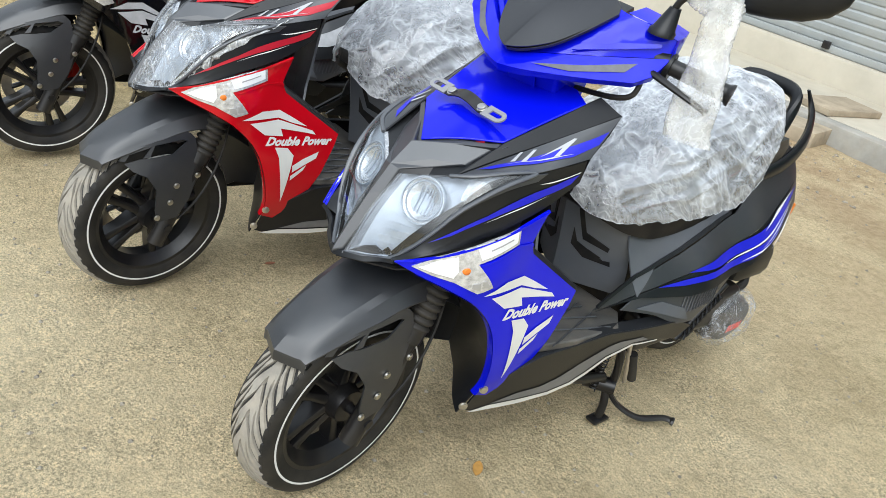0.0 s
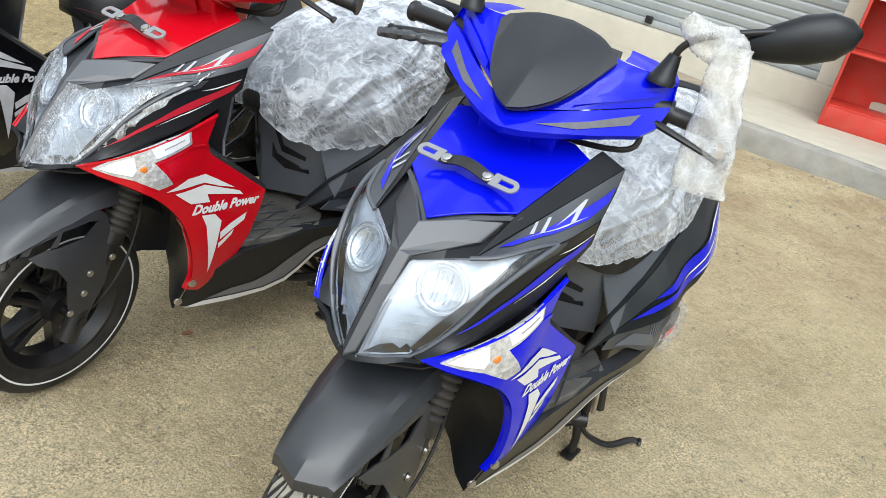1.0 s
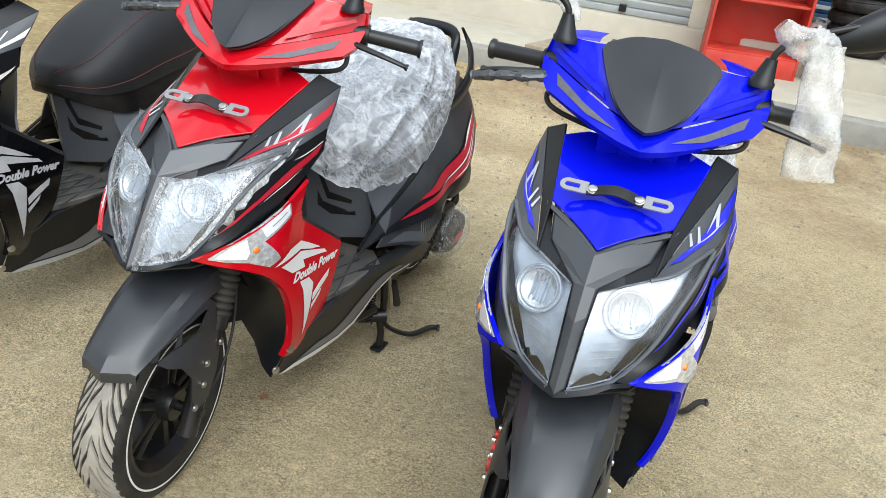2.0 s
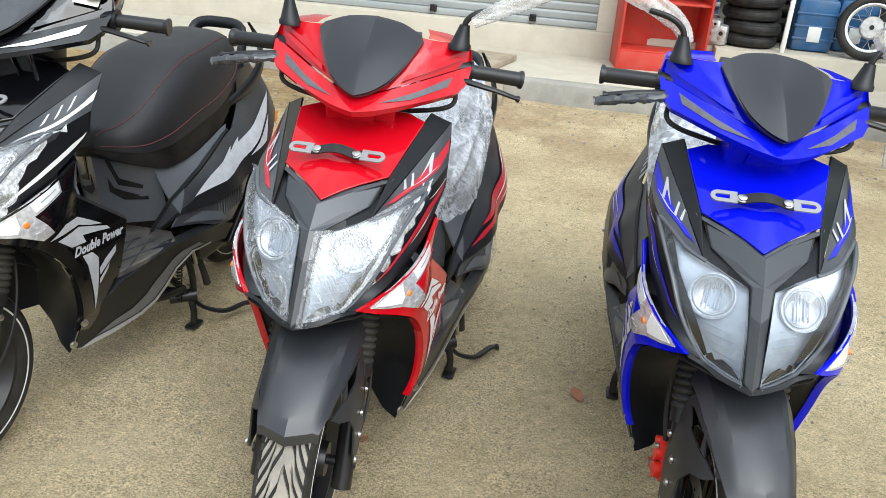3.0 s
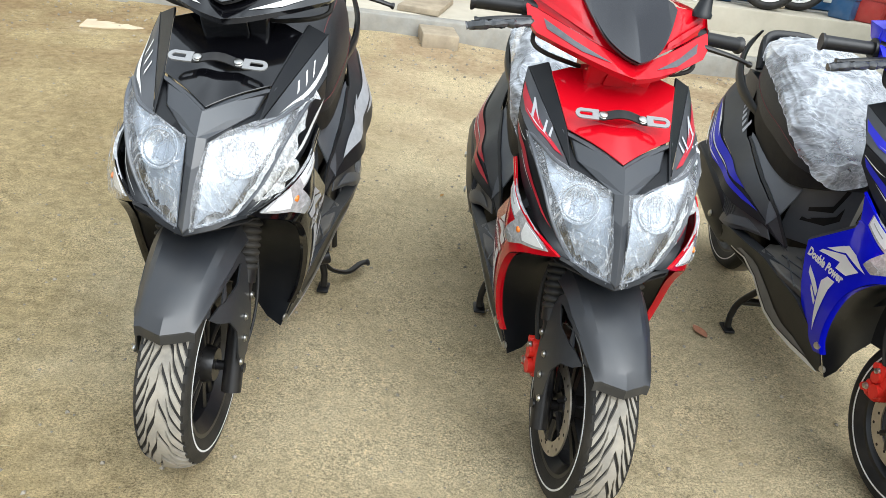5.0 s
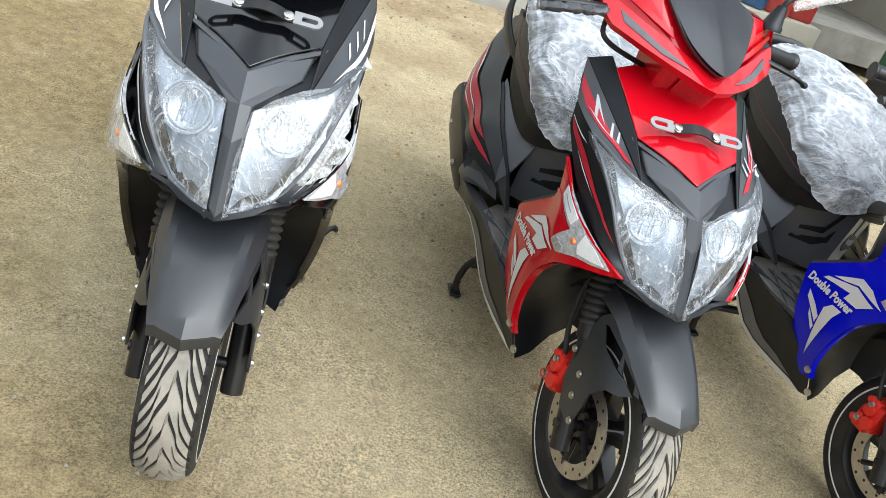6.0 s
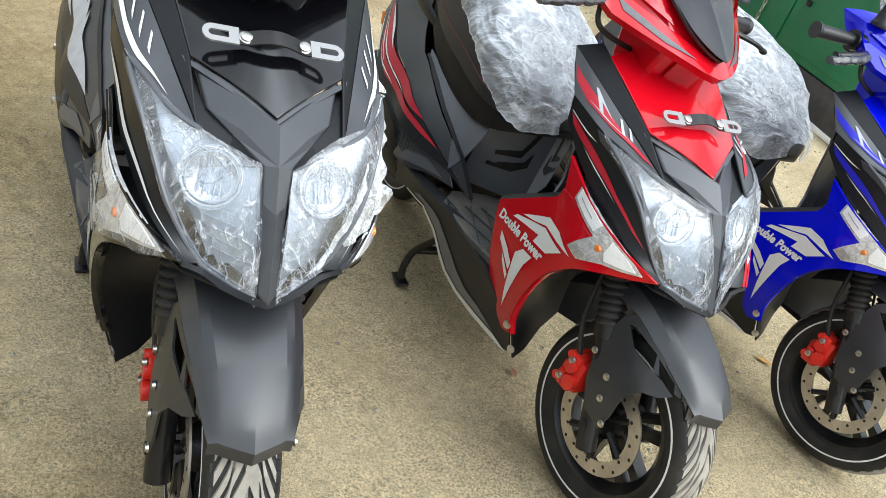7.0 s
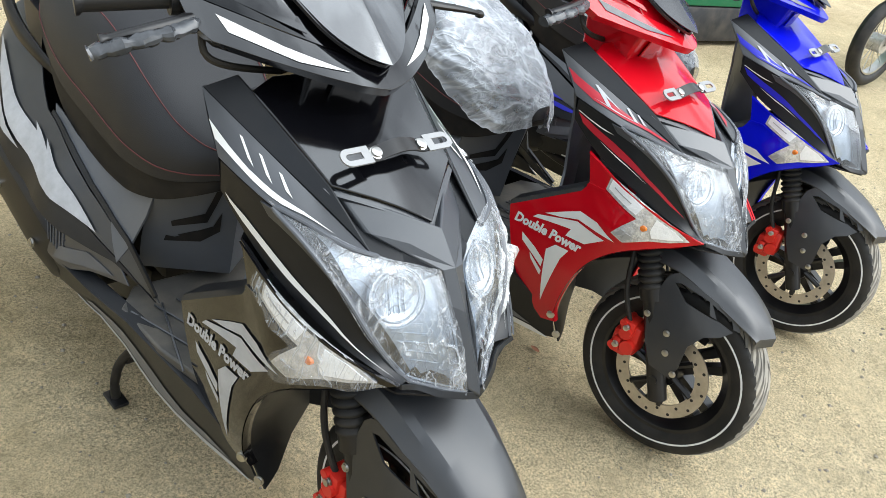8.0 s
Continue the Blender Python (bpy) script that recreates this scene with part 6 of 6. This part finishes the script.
def ground_height(x, y):
    w = max(0.0, 1 - max(0, abs(x) - 6) / 3) * max(0.0, 1 - max(0, abs(y - 1.5) - 5) / 3)
    p = Vector((x, y, 0))
    h = .010 * noise.noise(p * .9) + .005 * noise.noise(p * 5) + .0035 * noise.noise(p * 14) + .0035 * (.3 - abs(noise.noise(p * 22)))
    bank = .05 * max(0, 1 - abs(y - 4.35) / .5) * (.5 + noise.noise(Vector((x * 1.3, y * 2, 4)))) if -2.5 < x < 2.5 else 0
    rise = .0155 * min(1, max(0, (-.35 - x) / .3))   # the yard is a little higher at its west end
    return w * (h + bank + rise) - .006


def graded(lo, hi, step, far):
    core = list(np.arange(lo, hi + step / 2, step))
    out = []
    d = step
    a = hi
    while a < far:
        d *= 1.5
        a += d
        out.append(a)
    neg = []
    d = step
    a = lo
    while a > -far:
        d *= 1.5
        a -= d
        neg.append(a)
    return neg[::-1] + core + out


xs, ys = graded(-2.6, 3.2, .028, 400), graded(-1.0, 4.7, .028, 400)
gv = [(x, y, ground_height(x, y)) for y in ys for x in xs]
gf = [(j * len(xs) + i, j * len(xs) + i + 1, (j + 1) * len(xs) + i + 1, (j + 1) * len(xs) + i) for j in range(len(ys) - 1) for i in range(len(xs) - 1)]
GROUND = ground_mat()
ground = tagged(obj("ground", gv, gf, GROUND, None, 180), "bare sandy ground with grit and faint tracks", "ground", kind="structure")

PEBBLE = mat("pale pebble", (0.28, 0.245, 0.19), 0.9, bump=0.3, scale=80, vary=0.4, vary_scale=3)
rnd = random.Random(7)
pv, pf = [], []
for i in range(4200):
    x, y = rnd.uniform(-3, 3.5), rnd.uniform(-1.0, 4.5)
    r = rnd.choice((.002, .003, .003, .004, .005, .007))
    if y > 3.6:
        r *= 1.8
    k = len(pv)
    z = ground_height(x, y) + r * .3
    a0 = rnd.uniform(0, 6)
    pv += [(x + r * math.cos(a0 + a) * rnd.uniform(.7, 1.3), y + r * math.sin(a0 + a) * rnd.uniform(.7, 1.3), z) for a in (0, 1.57, 3.14, 4.71)] + [(x, y, z + r * .8), (x, y, z - r)]
    for a in range(4):
        pf += [(k + a, k + (a + 1) % 4, k + 4), (k + (a + 1) % 4, k + a, k + 5)]
tagged(obj("gravel", pv, pf, PEBBLE, None, 30), "loose pale grit scattered over the sandy ground", "gravel", kind="stuff")

CEMENT = mat("grey cement", (0.30, 0.29, 0.26), 0.9, bump=0.6, scale=40, vary=0.25, vary_scale=5, dust=0.3)
CREAM = mat("cream painted concrete", (0.47, 0.43, 0.345), 0.7, bump=0.3, scale=30, vary=0.10, vary_scale=3, dust=0.25)
SLAT = mat("galvanised shutter steel", (0.33, 0.352, 0.35), 0.45, metal=0.25, bump=0.1, scale=40, vary=0.12, vary_scale=2, dust=0.15)
REDPAINT = mat("red painted board", (0.52, 0.035, 0.02), 0.5, bump=0.15, scale=50, vary=0.15, vary_scale=4, dust=0.12)
WHITEBOARD = mat("white edging", (0.75, 0.73, 0.70), 0.5, vary=0.08)
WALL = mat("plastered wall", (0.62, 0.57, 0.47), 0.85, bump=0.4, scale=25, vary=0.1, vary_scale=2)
# inner walls: the shop's dimness is put into a darker wall colour
SHADEDWALL = mat("shop wall with shade in its colour", (0.30, 0.28, 0.25), 0.9, bump=0.2, vary=0.15, vary_scale=2)
BLUEDRUM = mat("blue plastic", (0.015, 0.09, 0.22), 0.4, bump=0.1, scale=60, vary=0.2, vary_scale=5, dust=0.15)
WOOD = mat("weathered timber", (0.33, 0.27, 0.19), 0.85, bump=0.6, scale=35, vary=0.3, vary_scale=8, dust=0.3)
CARD = mat("cardboard", (0.56, 0.45, 0.31), 0.85, bump=0.2, vary=0.15)
GREEN = mat("green enamelled steel", (0.005, 0.16, 0.07), 0.4, bump=0.08, scale=60, vary=0.12, vary_scale=3, dust=0.06)
BASEGREY = mat("dark grey frame paint", (0.025, 0.027, 0.032), 0.5, bump=0.1, scale=80, vary=0.2, vary_scale=5, dust=0.15)
ALLOY = mat("cast alloy", (0.55, 0.54, 0.52), 0.4, metal=0.7, bump=0.4, scale=90, vary=0.3, vary_scale=25, dust=0.2)


def slab(name, lo, hi, material, label, category, bevel=.01, m=None):
    return tagged(box(name, lo, hi, material, None, bevel, m), label, category, kind="structure")


KY = 4.62
kerb = slab("kerb", (-12, KY, -.15), (3.95, KY + .16, .149), CEMENT, "rough grey cement kerb edge", "kerb", .015)
slab("pavement", (-12, KY + .16, -.15), (3.95, 5.86, .153), CREAM, "cream painted concrete terrace", "terrace", .01)
slab("step", (-12, 5.86, -.15), (1.42, 6.05, .365), CREAM, "cream concrete step below the shutter", "step", .012)
slab("step_east", (1.42, 5.68, -.15), (3.95, 6.05, .362), CREAM, "cream concrete step at the shop's edge", "step", .012)
slab("floor", (-12, 6.05, .1), (12, 11, .362), CEMENT, "cement shop floor", "floor", .0)
slab("wall_back", (.5, 10.9, .36), (12, 11.1, 3.4), SHADEDWALL, "plain back wall of the shop", "wall", 0)
slab("wall_east", (5.6, 6.0, .36), (5.8, 10.9, 3.4), WALL, "plastered side wall of the shop", "wall", 0)
slab("wall_pillar", (.45, 5.95, .36), (.75, 6.2, 3.4), WALL, "plastered pillar beside the shutter", "wall", .01)
slab("wall_west", (-12, 5.95, .36), (-5.2, 6.2, 3.4), WALL, "plastered front wall", "wall", .01)
slab("wall_partition", (.45, 6.2, .36), (.6, 10.9, 3.4), SHADEDWALL, "plain partition wall", "wall", 0)
slab("wall_lintel", (-5.2, 5.95, 2.75), (5.6, 6.2, 3.4), WALL, "plastered lintel above the openings", "wall", .01)
slab("ceiling", (-12, 5.9, 3.4), (12, 11.1, 3.55), WALL, "plain concrete roof slab", "ceiling", 0)
shutter = base("roller_shutter", pose(0, 0, 0))
tagged(shutter, "closed grey steel roller shutter with a bottom rail", "shutter", kind="structure")
prof = [(0, 0), (-.010, .012), (-.014, .035), (-.012, .060), (-.002, .072), (0, .076)]
me = None
rows = [[(-5.2, 6.03 + dy, dz), (.45, 6.03 + dy, dz)] for dy, dz in prof]
v, f = loft_data(rows, False, False)
for i in range(31):
    z = .42 + i * .076
    if me is None:
        o = obj("slat", [(p.x, p.y, p.z) for p in v], f, SLAT, shutter, 25)
        me = o.data
    else:
        o = new("slat", me)
        o.parent = shutter
    o.location = (0, 0, z)
box("bottom_rail", (-5.2, 5.985, .368), (.45, 6.045, .424), SLAT, shutter, .006, label="steel bottom rail")
for x in (-.98, -2.6, -.10):
    box("latch", (x - .03, 5.955, .39), (x + .03, 5.99, .45), BLACKM, shutter, .006)

# red display shelf on the terrace
def display_shelf():
    s = base("display_shelf", pose(.645, 5.475, .153, 0, 0, 8))
    tagged(s, "red painted wooden display shelf with white edges, standing on the terrace", "shelf")
    W, D, H = .70, .36, 1.55
    box("side_panel", (0, 0, 0), (.02, D, H), REDPAINT, s, .003)
    box("side_panel", (W - .02, 0, 0), (W, D, H), REDPAINT, s, .003)
    box("back_panel", (.02, D - .012, 0), (W - .02, D, H), REDPAINT, s, .001)
    box("plinth_board", (.02, .003, .0), (W - .02, .02, .14), REDPAINT, s, .002)
    for z in (.135, .52, .90, 1.28):
        sh = box("shelf_board", (.02, .02, z), (W - .02, D - .012, z + .018), REDPAINT, s, .001)
        if z > .6:
            box("edge_strip", (-.002, -.006, z - .006), (W + .002, .02, z + .028), WHITEBOARD, sh, .002)


display_shelf()


def plain_tyre(name, label, m, R=.30, r=.055, group="stacked tyres"):
    prof = []
    for k in range(17):
        a = math.pi * 2 * k / 16
        prof.append((math.sin(a) * r * .95, R - r + math.cos(a) * r * (1.0 if math.cos(a) > 0 else .9)))
    prof = [(x, max(q, R - 2 * r * .86)) for x, q in prof]
    v, f = lathe_data(prof, 44, "z")
    ob = obj(name, xf(v, m), f, RUBBER, None, 40)
    rib = []
    for k in range(4):
        zz = -.03 + .02 * k
        rv, rf = lathe_data([(zz - .003, R - .006 * abs(k - 1.5) - .001), (zz, R + .003 - .006 * abs(k - 1.5)), (zz + .003, R - .006 * abs(k - 1.5) - .001)], 44, "z")
        rib.append((rv, rf))
    v, f = merge(rib)
    obj("tread_rib", xf(v, m), f, RUBBER, ob, 40)
    return tagged(ob, label, "tyre", group)


for i in range(7):
    plain_tyre("tyre", "black motorcycle tyre in a stack on the shop floor", pose(1.70 + .01 * math.sin(i * 2), 6.03 + .01 * math.cos(i * 3), .42 + .105 * i, 2 * math.sin(i), 2 * math.cos(i), 0), .235, .056)
for i in range(5):
    plain_tyre("tyre", "black motorcycle tyre in a second stack behind", pose(2.02 + .012 * math.sin(i), 6.60, .42 + .11 * i), .26, .058)


def spoked_wheel(m, label):
    s = base("spoked_wheel", m)
    tagged(s, label, "wheel", "motorcycle wheels")
    v, f = lathe_data([(math.sin(a) * .036, .218 + math.cos(a) * .036) for a in [2 * math.pi * k / 14 for k in range(15)]], 60, "y")
    obj("tyre", v, f, RUBBER, s, 50)
    v, f = lathe_data([(-.028, .180), (-.026, .190), (.026, .190), (.028, .180), (.012, .168), (-.012, .168), (-.028, .180)], 60, "y")
    obj("rim", v, f, mat_rim, s, 40, "white enamelled rim")
    v, f = lathe_data([(-.05, .01), (-.05, .08), (-.035, .088), (.035, .088), (.05, .08), (.05, .01)], 36, "y")
    obj("hub", v, f, ALLOY, s, 35, "cast alloy hub")
    # near-black cap painted as the shade in the axle hole
    v, f = lathe_data([(-.056, .0005), (-.056, .018), (-.049, .018)], 16, "y")
    obj("axle_hole", v, f, GROOVE, s, 40)
    sp = []
    for k in range(18):
        a = 2 * math.pi * k / 18
        b = a + (.35 if k % 2 else -.35)
        y = .03 if k % 4 < 2 else -.03
        sp.append(tube_data([(math.cos(a) * .072, y, math.sin(a) * .072), (math.cos(b) * .172, 0, math.sin(b) * .172)], .0022, 2, 5))
    v, f = merge(sp)
    obj("spokes", v, f, CHROME, s, 40)


mat_rim = mat("white rim enamel", (0.78, 0.78, 0.76), 0.3, coat=0.4, vary=0.05)
spoked_wheel(pose(2.58, 5.835, .612, -12, 0, -14), "black tyred spoked wheel with a white rim leaning on blue crates")
spoked_wheel(pose(2.93, 6.035, .612, -12, 0, -14), "second spoked wheel with a white rim behind the first")


def drum(x, y, label):
    s = base("blue_container", pose(x, y, .364))
    tagged(s, label, "container", "blue containers")
    v, f = box_data((-.16, -.14, 0), (.16, .14, .42), .035)
    obj("body", v, f, BLUEDRUM, s, 40)
    for z in (.10, .2, .3):
        v, f = box_data((-.165, -.145, z - .012), (.165, .145, z + .012), .01)
        obj("rib", v, f, BLUEDRUM, s, 40)
    v, f = box_data((-.05, -.149, .08), (.05, -.140, .2), .002)
    obj("sticker", v, f, WHITE, s, 40, "white and red sticker")


drum(2.20, 6.12, "blue plastic container on the shop floor")
drum(2.56, 6.30, "blue plastic container behind the spoked wheel")
REDPL = mat("red plastic", (0.42, 0.03, 0.025), 0.4, vary=0.2, vary_scale=6, dust=0.1)
for x, y, w, h, col, what, kind in ((3.30, 5.86, .20, .20, BLUEDRUM, "blue cloth-covered tool box on the shop floor", "tool box"), (3.52, 5.84, .24, .22, REDPL, "red plastic crate on the shop floor", "crate"), (3.80, 5.92, .26, .30, REDPL, "tall red plastic crate on the shop floor", "crate")):
    crate = base("crate", pose(x, y, .363, 0, 0, 40 * x))
    tagged(crate, what, kind, "crates by the shop's edge")
    box("body", (-w / 2, -w * .4, 0), (w / 2, w * .4, h), col, crate, .02)
    box("rim", (-w / 2 - .008, -w * .4 - .008, h - .03), (w / 2 + .008, w * .4 + .008, h + .004), col, crate, .006)
    tube("handle", [(-w * .3, 0, h), (-w * .2, 0, h + .05), (w * .2, 0, h + .05), (w * .3, 0, h)], .007, BLACKM, crate, 12, 8)
drum(3.30, 6.32, "blue plastic container beside the spoked wheels")
drum(3.68, 6.36, "blue plastic container at the end of the row")
tagged(box("plank", (-.03, -.012, 0), (.03, .012, .75), WOOD, None, .004, pose(2.80, 5.99, .363, -14, 0, -10)), "narrow brown plank leaning behind the spoked wheels", "plank")
tagged(box("cardboard_box", (2.09, 6.04, .786), (2.32, 6.22, .95), CARD, None, .006), "brown cardboard box on a blue container", "box")


def engine_part(m, label):
    s = base("engine_part", m)
    tagged(s, label, "engine part")
    v, f = merge([box_data((-.10, -.07, 0), (.10, .07, .16), .02), box_data((-.06, -.09, .02), (.04, .09, .2), .02)])
    obj("casing", v, f, ALLOY, s, 35)
    for k, (x, z, r) in enumerate(((-.045, .09, .042), (.055, .1, .032), (.0, .17, .02))):
        v, f = lathe_data([(-.105, r * .55), (-.105, r), (-.07, r), (-.07, r * .6)], 20, "y")
        obj("bore", [p + Vector((x, 0, z)) for p in v], f, ALLOY, s, 35)
        # flat near-black disc in place of the shade inside the bore
        v, f = lathe_data([(-.098, .0004), (-.098, r * .6)], 20, "y")
        obj("bore_shadow", [p + Vector((x, 0, z)) for p in v], f, GROOVE, s, 35)


engine_part(pose(1.42, 5.90, .364, 0, 0, -15), "grey cast engine casing on the shop floor")
engine_part(pose(1.40, 6.22, .364, 0, 0, 30), "second grey cast engine casing on the shop floor")
for i in range(5):
    o = box("oil_can", (1.34 + .002 * i, 6.60, .364 + .10 * i), (1.50, 6.72, .462 + .10 * i), BLUEDRUM, None, .015)
    tagged(o, "blue and white packed carton in a stack", "carton", "stacked cartons")
    box("band", (1.338 + .002 * i, 6.597, .395 + .10 * i), (1.502, 6.61, .43 + .10 * i), WHITE, o, .002)
tagged(box("work_table_leg", (1.93, 5.78, .362), (1.965, 5.815, 1.2), WHITEBOARD, None, .003), "white wooden post of a rack in the shop", "post")

# timber and card lying about
tagged(box("plank", (-.16, -.30, 0), (.16, .30, .045), WOOD, None, .006, pose(-.36, 5.08, .155, 0, 0, -12)), "short weathered plank lying on the terrace", "plank")
tagged(box("timber_block", (-.13, -.16, 0), (.13, .16, .12), WOOD, None, .012, pose(-.26, 4.46, 0, 0, 0, 6)), "rough timber block against the kerb", "timber block")
v, f = plate_data([(-.2, -.12), (-.05, -.14), (.18, -.1), (.22, .06), (.02, .12), (-.17, .09)], "xy", .006, .006)
tagged(obj("cardboard_scrap", xf(v, pose(-2.37, 3.95, .004, 0, 0, 15)), f, CARD, None), "flat torn piece of cardboard on the ground", "cardboard")


def generator():
    s = base("generator", pose(GX, GY, 0, 0, 0, GR))
    tagged(s, "green enclosed diesel generator on a black base frame", "generator")
    L, D, H = 3.1, 1.36, 1.85
    b = box("base_frame", (0, 0, .03), (L, D, .27), BASEGREY, s, .01, label="dark grey steel base frame")
    box("skid", (0, -.014, .0), (L, .05, .035), WHITEBOARD, b, .003)
    for x in (.7, 1.5, 2.3, 3.0):
        box("rib", (x, -.012, .035), (x + .03, .0, .268), BASEGREY, b, .002)
    body = box("canopy", (.0, .0, .274), (L, D, H), GREEN, s, .02, label="green enamelled canopy")
    for x0 in (1.0, 2.0):
        door = box("door", (x0, -.012, .33), (x0 + .92, -.001, H - .1), GREEN, s, .005)
        box("latch", (x0 + .06, -.026, .62), (x0 + .11, -.010, .66), BLACKM, door, .006)
    for k in range(3):
        for i in range(6):
            box("vent", (.52 + .045 * i, -.0045, .35 + .05 * k), (.552 + .045 * i, .002, .382 + .05 * k), DEEP, body, .0)
    chain = []
    for i in range(26):
        z = 1.5 - .05 * i
        chain.append(tube_data([(1.62 + .012 * math.cos(a) * (i % 2), -.03 + .012 * math.cos(a) * ((i + 1) % 2), z + .03 * math.sin(a)) for a in [2 * math.pi * k / 8 for k in range(9)]], .004, 0, 5))
    v, f = merge(chain)
    obj("chain", v, f, STEEL, s, 50, "hanging steel chain")


GX, GY, GR = 4.23, 5.15, -105
generator()


# dry leaves and straw on the ground
LEAF = mat("dry leaf", (0.48, 0.25, 0.06), 0.8, vary=0.3, vary_scale=30)
LEAFRED = mat("reddish dry leaf", (0.36, 0.15, 0.08), 0.8, vary=0.3, vary_scale=30)
STRAW = mat("dry straw", (0.52, 0.43, 0.24), 0.8, vary=0.3, vary_scale=20)
for x, y, r, m_ in ((1.01, .40, .035, LEAF), (.58, .79, .05, LEAFRED), (.033, .405, .022, LEAFRED), (-.26, 1.7, .02, LEAF), (2.1, 2.6, .02, LEAF)):
    rows = []
    for i in range(7):
        t = i / 6
        w = r * .35 * math.sin(math.pi * t) ** .7
        c = Vector((r * (t - .5) * 1.6, 0, .006 + .3 * r * (t - .5) ** 2))
        rows.append([c + Vector((0, -w, .25 * w)), c, c + Vector((0, w, .3 * w))])
    v, f = loft_data(rows, False, False)
    lv = [p - Vector((0, 0, .0006)) for p in v]
    n = len(v)
    ob = obj("leaf", xf(v + lv, pose(x, y, ground_height(x, y), 0, 0, 47 * x + 80)), list(f) + [tuple(i + n for i in q[::-1]) for q in f], m_)
    tagged(ob, "small curled dry leaf lying on the sandy ground", "leaf", "dry leaves")
rnd = random.Random(19)
parts = []
for i in range(170):
    x, y = rnd.uniform(-2.6, 2.8), rnd.uniform(-.9, 4.4)
    a, l = rnd.uniform(0, 6.28), rnd.uniform(.012, .05)
    z = ground_height(x, y) + .003
    parts.append(tube_data([(x, y, z), (x + math.cos(a) * l * .5, y + math.sin(a) * l * .5, z + rnd.uniform(0, .004)), (x + math.cos(a + .3) * l, y + math.sin(a + .3) * l, z)], .0011, 4, 4))
v, f = merge(parts)
tagged(obj("straw", v, f, STRAW), "bits of dry straw scattered on the ground", "straw", kind="stuff")


def motorcycle(m):
    """A plain dark motorcycle, far off."""
    s = base("motorcycle", m)
    tagged(s, "black and dark red motorcycle parked across the yard", "motorcycle")
    for y in (0, 1.25):
        v, f = lathe_data([(math.sin(a) * .045, .255 + math.cos(a) * .045) for a in [2 * math.pi * k / 12 for k in range(13)]], 40)
        w = obj("wheel", [p + Vector((0, y, .30)) for p in v], f, RUBBER, s, 50)
        v, f = lathe_data([(-.03, .205), (.03, .205), (.03, .215), (-.03, .215), (-.03, .205)], 40)
        obj("rim", [p + Vector((0, y, .30)) for p in v], f, CHROME, w, 40)
        v, f = lathe_data([(-.05, .01), (-.05, .06), (.05, .06), (.05, .01)], 20)
        obj("hub", [p + Vector((0, y, .30)) for p in v], f, ALLOY, w, 40)
        for k in range(12):
            a = math.pi * k / 6
            v, f = tube_data([(0, y + math.cos(a) * .06, .30 + math.sin(a) * .06), (0, y + math.cos(a + .3) * .206, .30 + math.sin(a + .3) * .206)], .003, 2, 5)
            obj("spoke", v, f, CHROME, w, 40)
    for sd in (1, -1):
        tube("fork_leg", [(sd * .08, 0, .30), (sd * .08, .25, .85)], .02, BLACKM, s, 4, 10)
        tube("grip", [(sd * .05, .3, 1.0), (sd * .2, .33, 1.05), (sd * .36, .42, 1.03)], .014, RUBBER, s, 8, 8)
    v, f = fix_normals(*loft_data([[(math.cos(a) * w, y, z + math.sin(a) * h) for a in [2 * math.pi * k / 14 for k in range(14)]] for y, w, h, z in ((.3, .07, .07, .86), (.42, .14, .12, .86), (.6, .13, .11, .82), (.72, .07, .06, .78))]))
    obj("fuel_tank", v, f, mat("dark red tank paint", (0.20, 0.01, 0.015), 0.3, coat=0.6), s, 50, "dark red fuel tank")
    v, f = box_data((-.13, .7, .72), (.13, 1.4, .80), .03)
    obj("seat", v, f, VINYL, s, 50)
    v, f = box_data((-.13, .38, .25), (.13, .78, .62), .05)
    obj("engine", v, f, BLACKM, s, 40)
    v, f = box_data((-.09, -.12, .60), (.09, .22, .64), .015)
    obj("mudguard", v, f, BLACKM, s, 40)
    v, f = box_data((-.09, .1, .82), (.09, .2, .98), .03)
    obj("headlamp", v, f, BEZEL, s, 40)
    tube("side_stand", [(.1, .6, .3), (.25, .62, .0)], .012, BLACKM, s, 4, 8)


motorcycle(pose(4.45, 1.05, 0, 0, 0, -100))
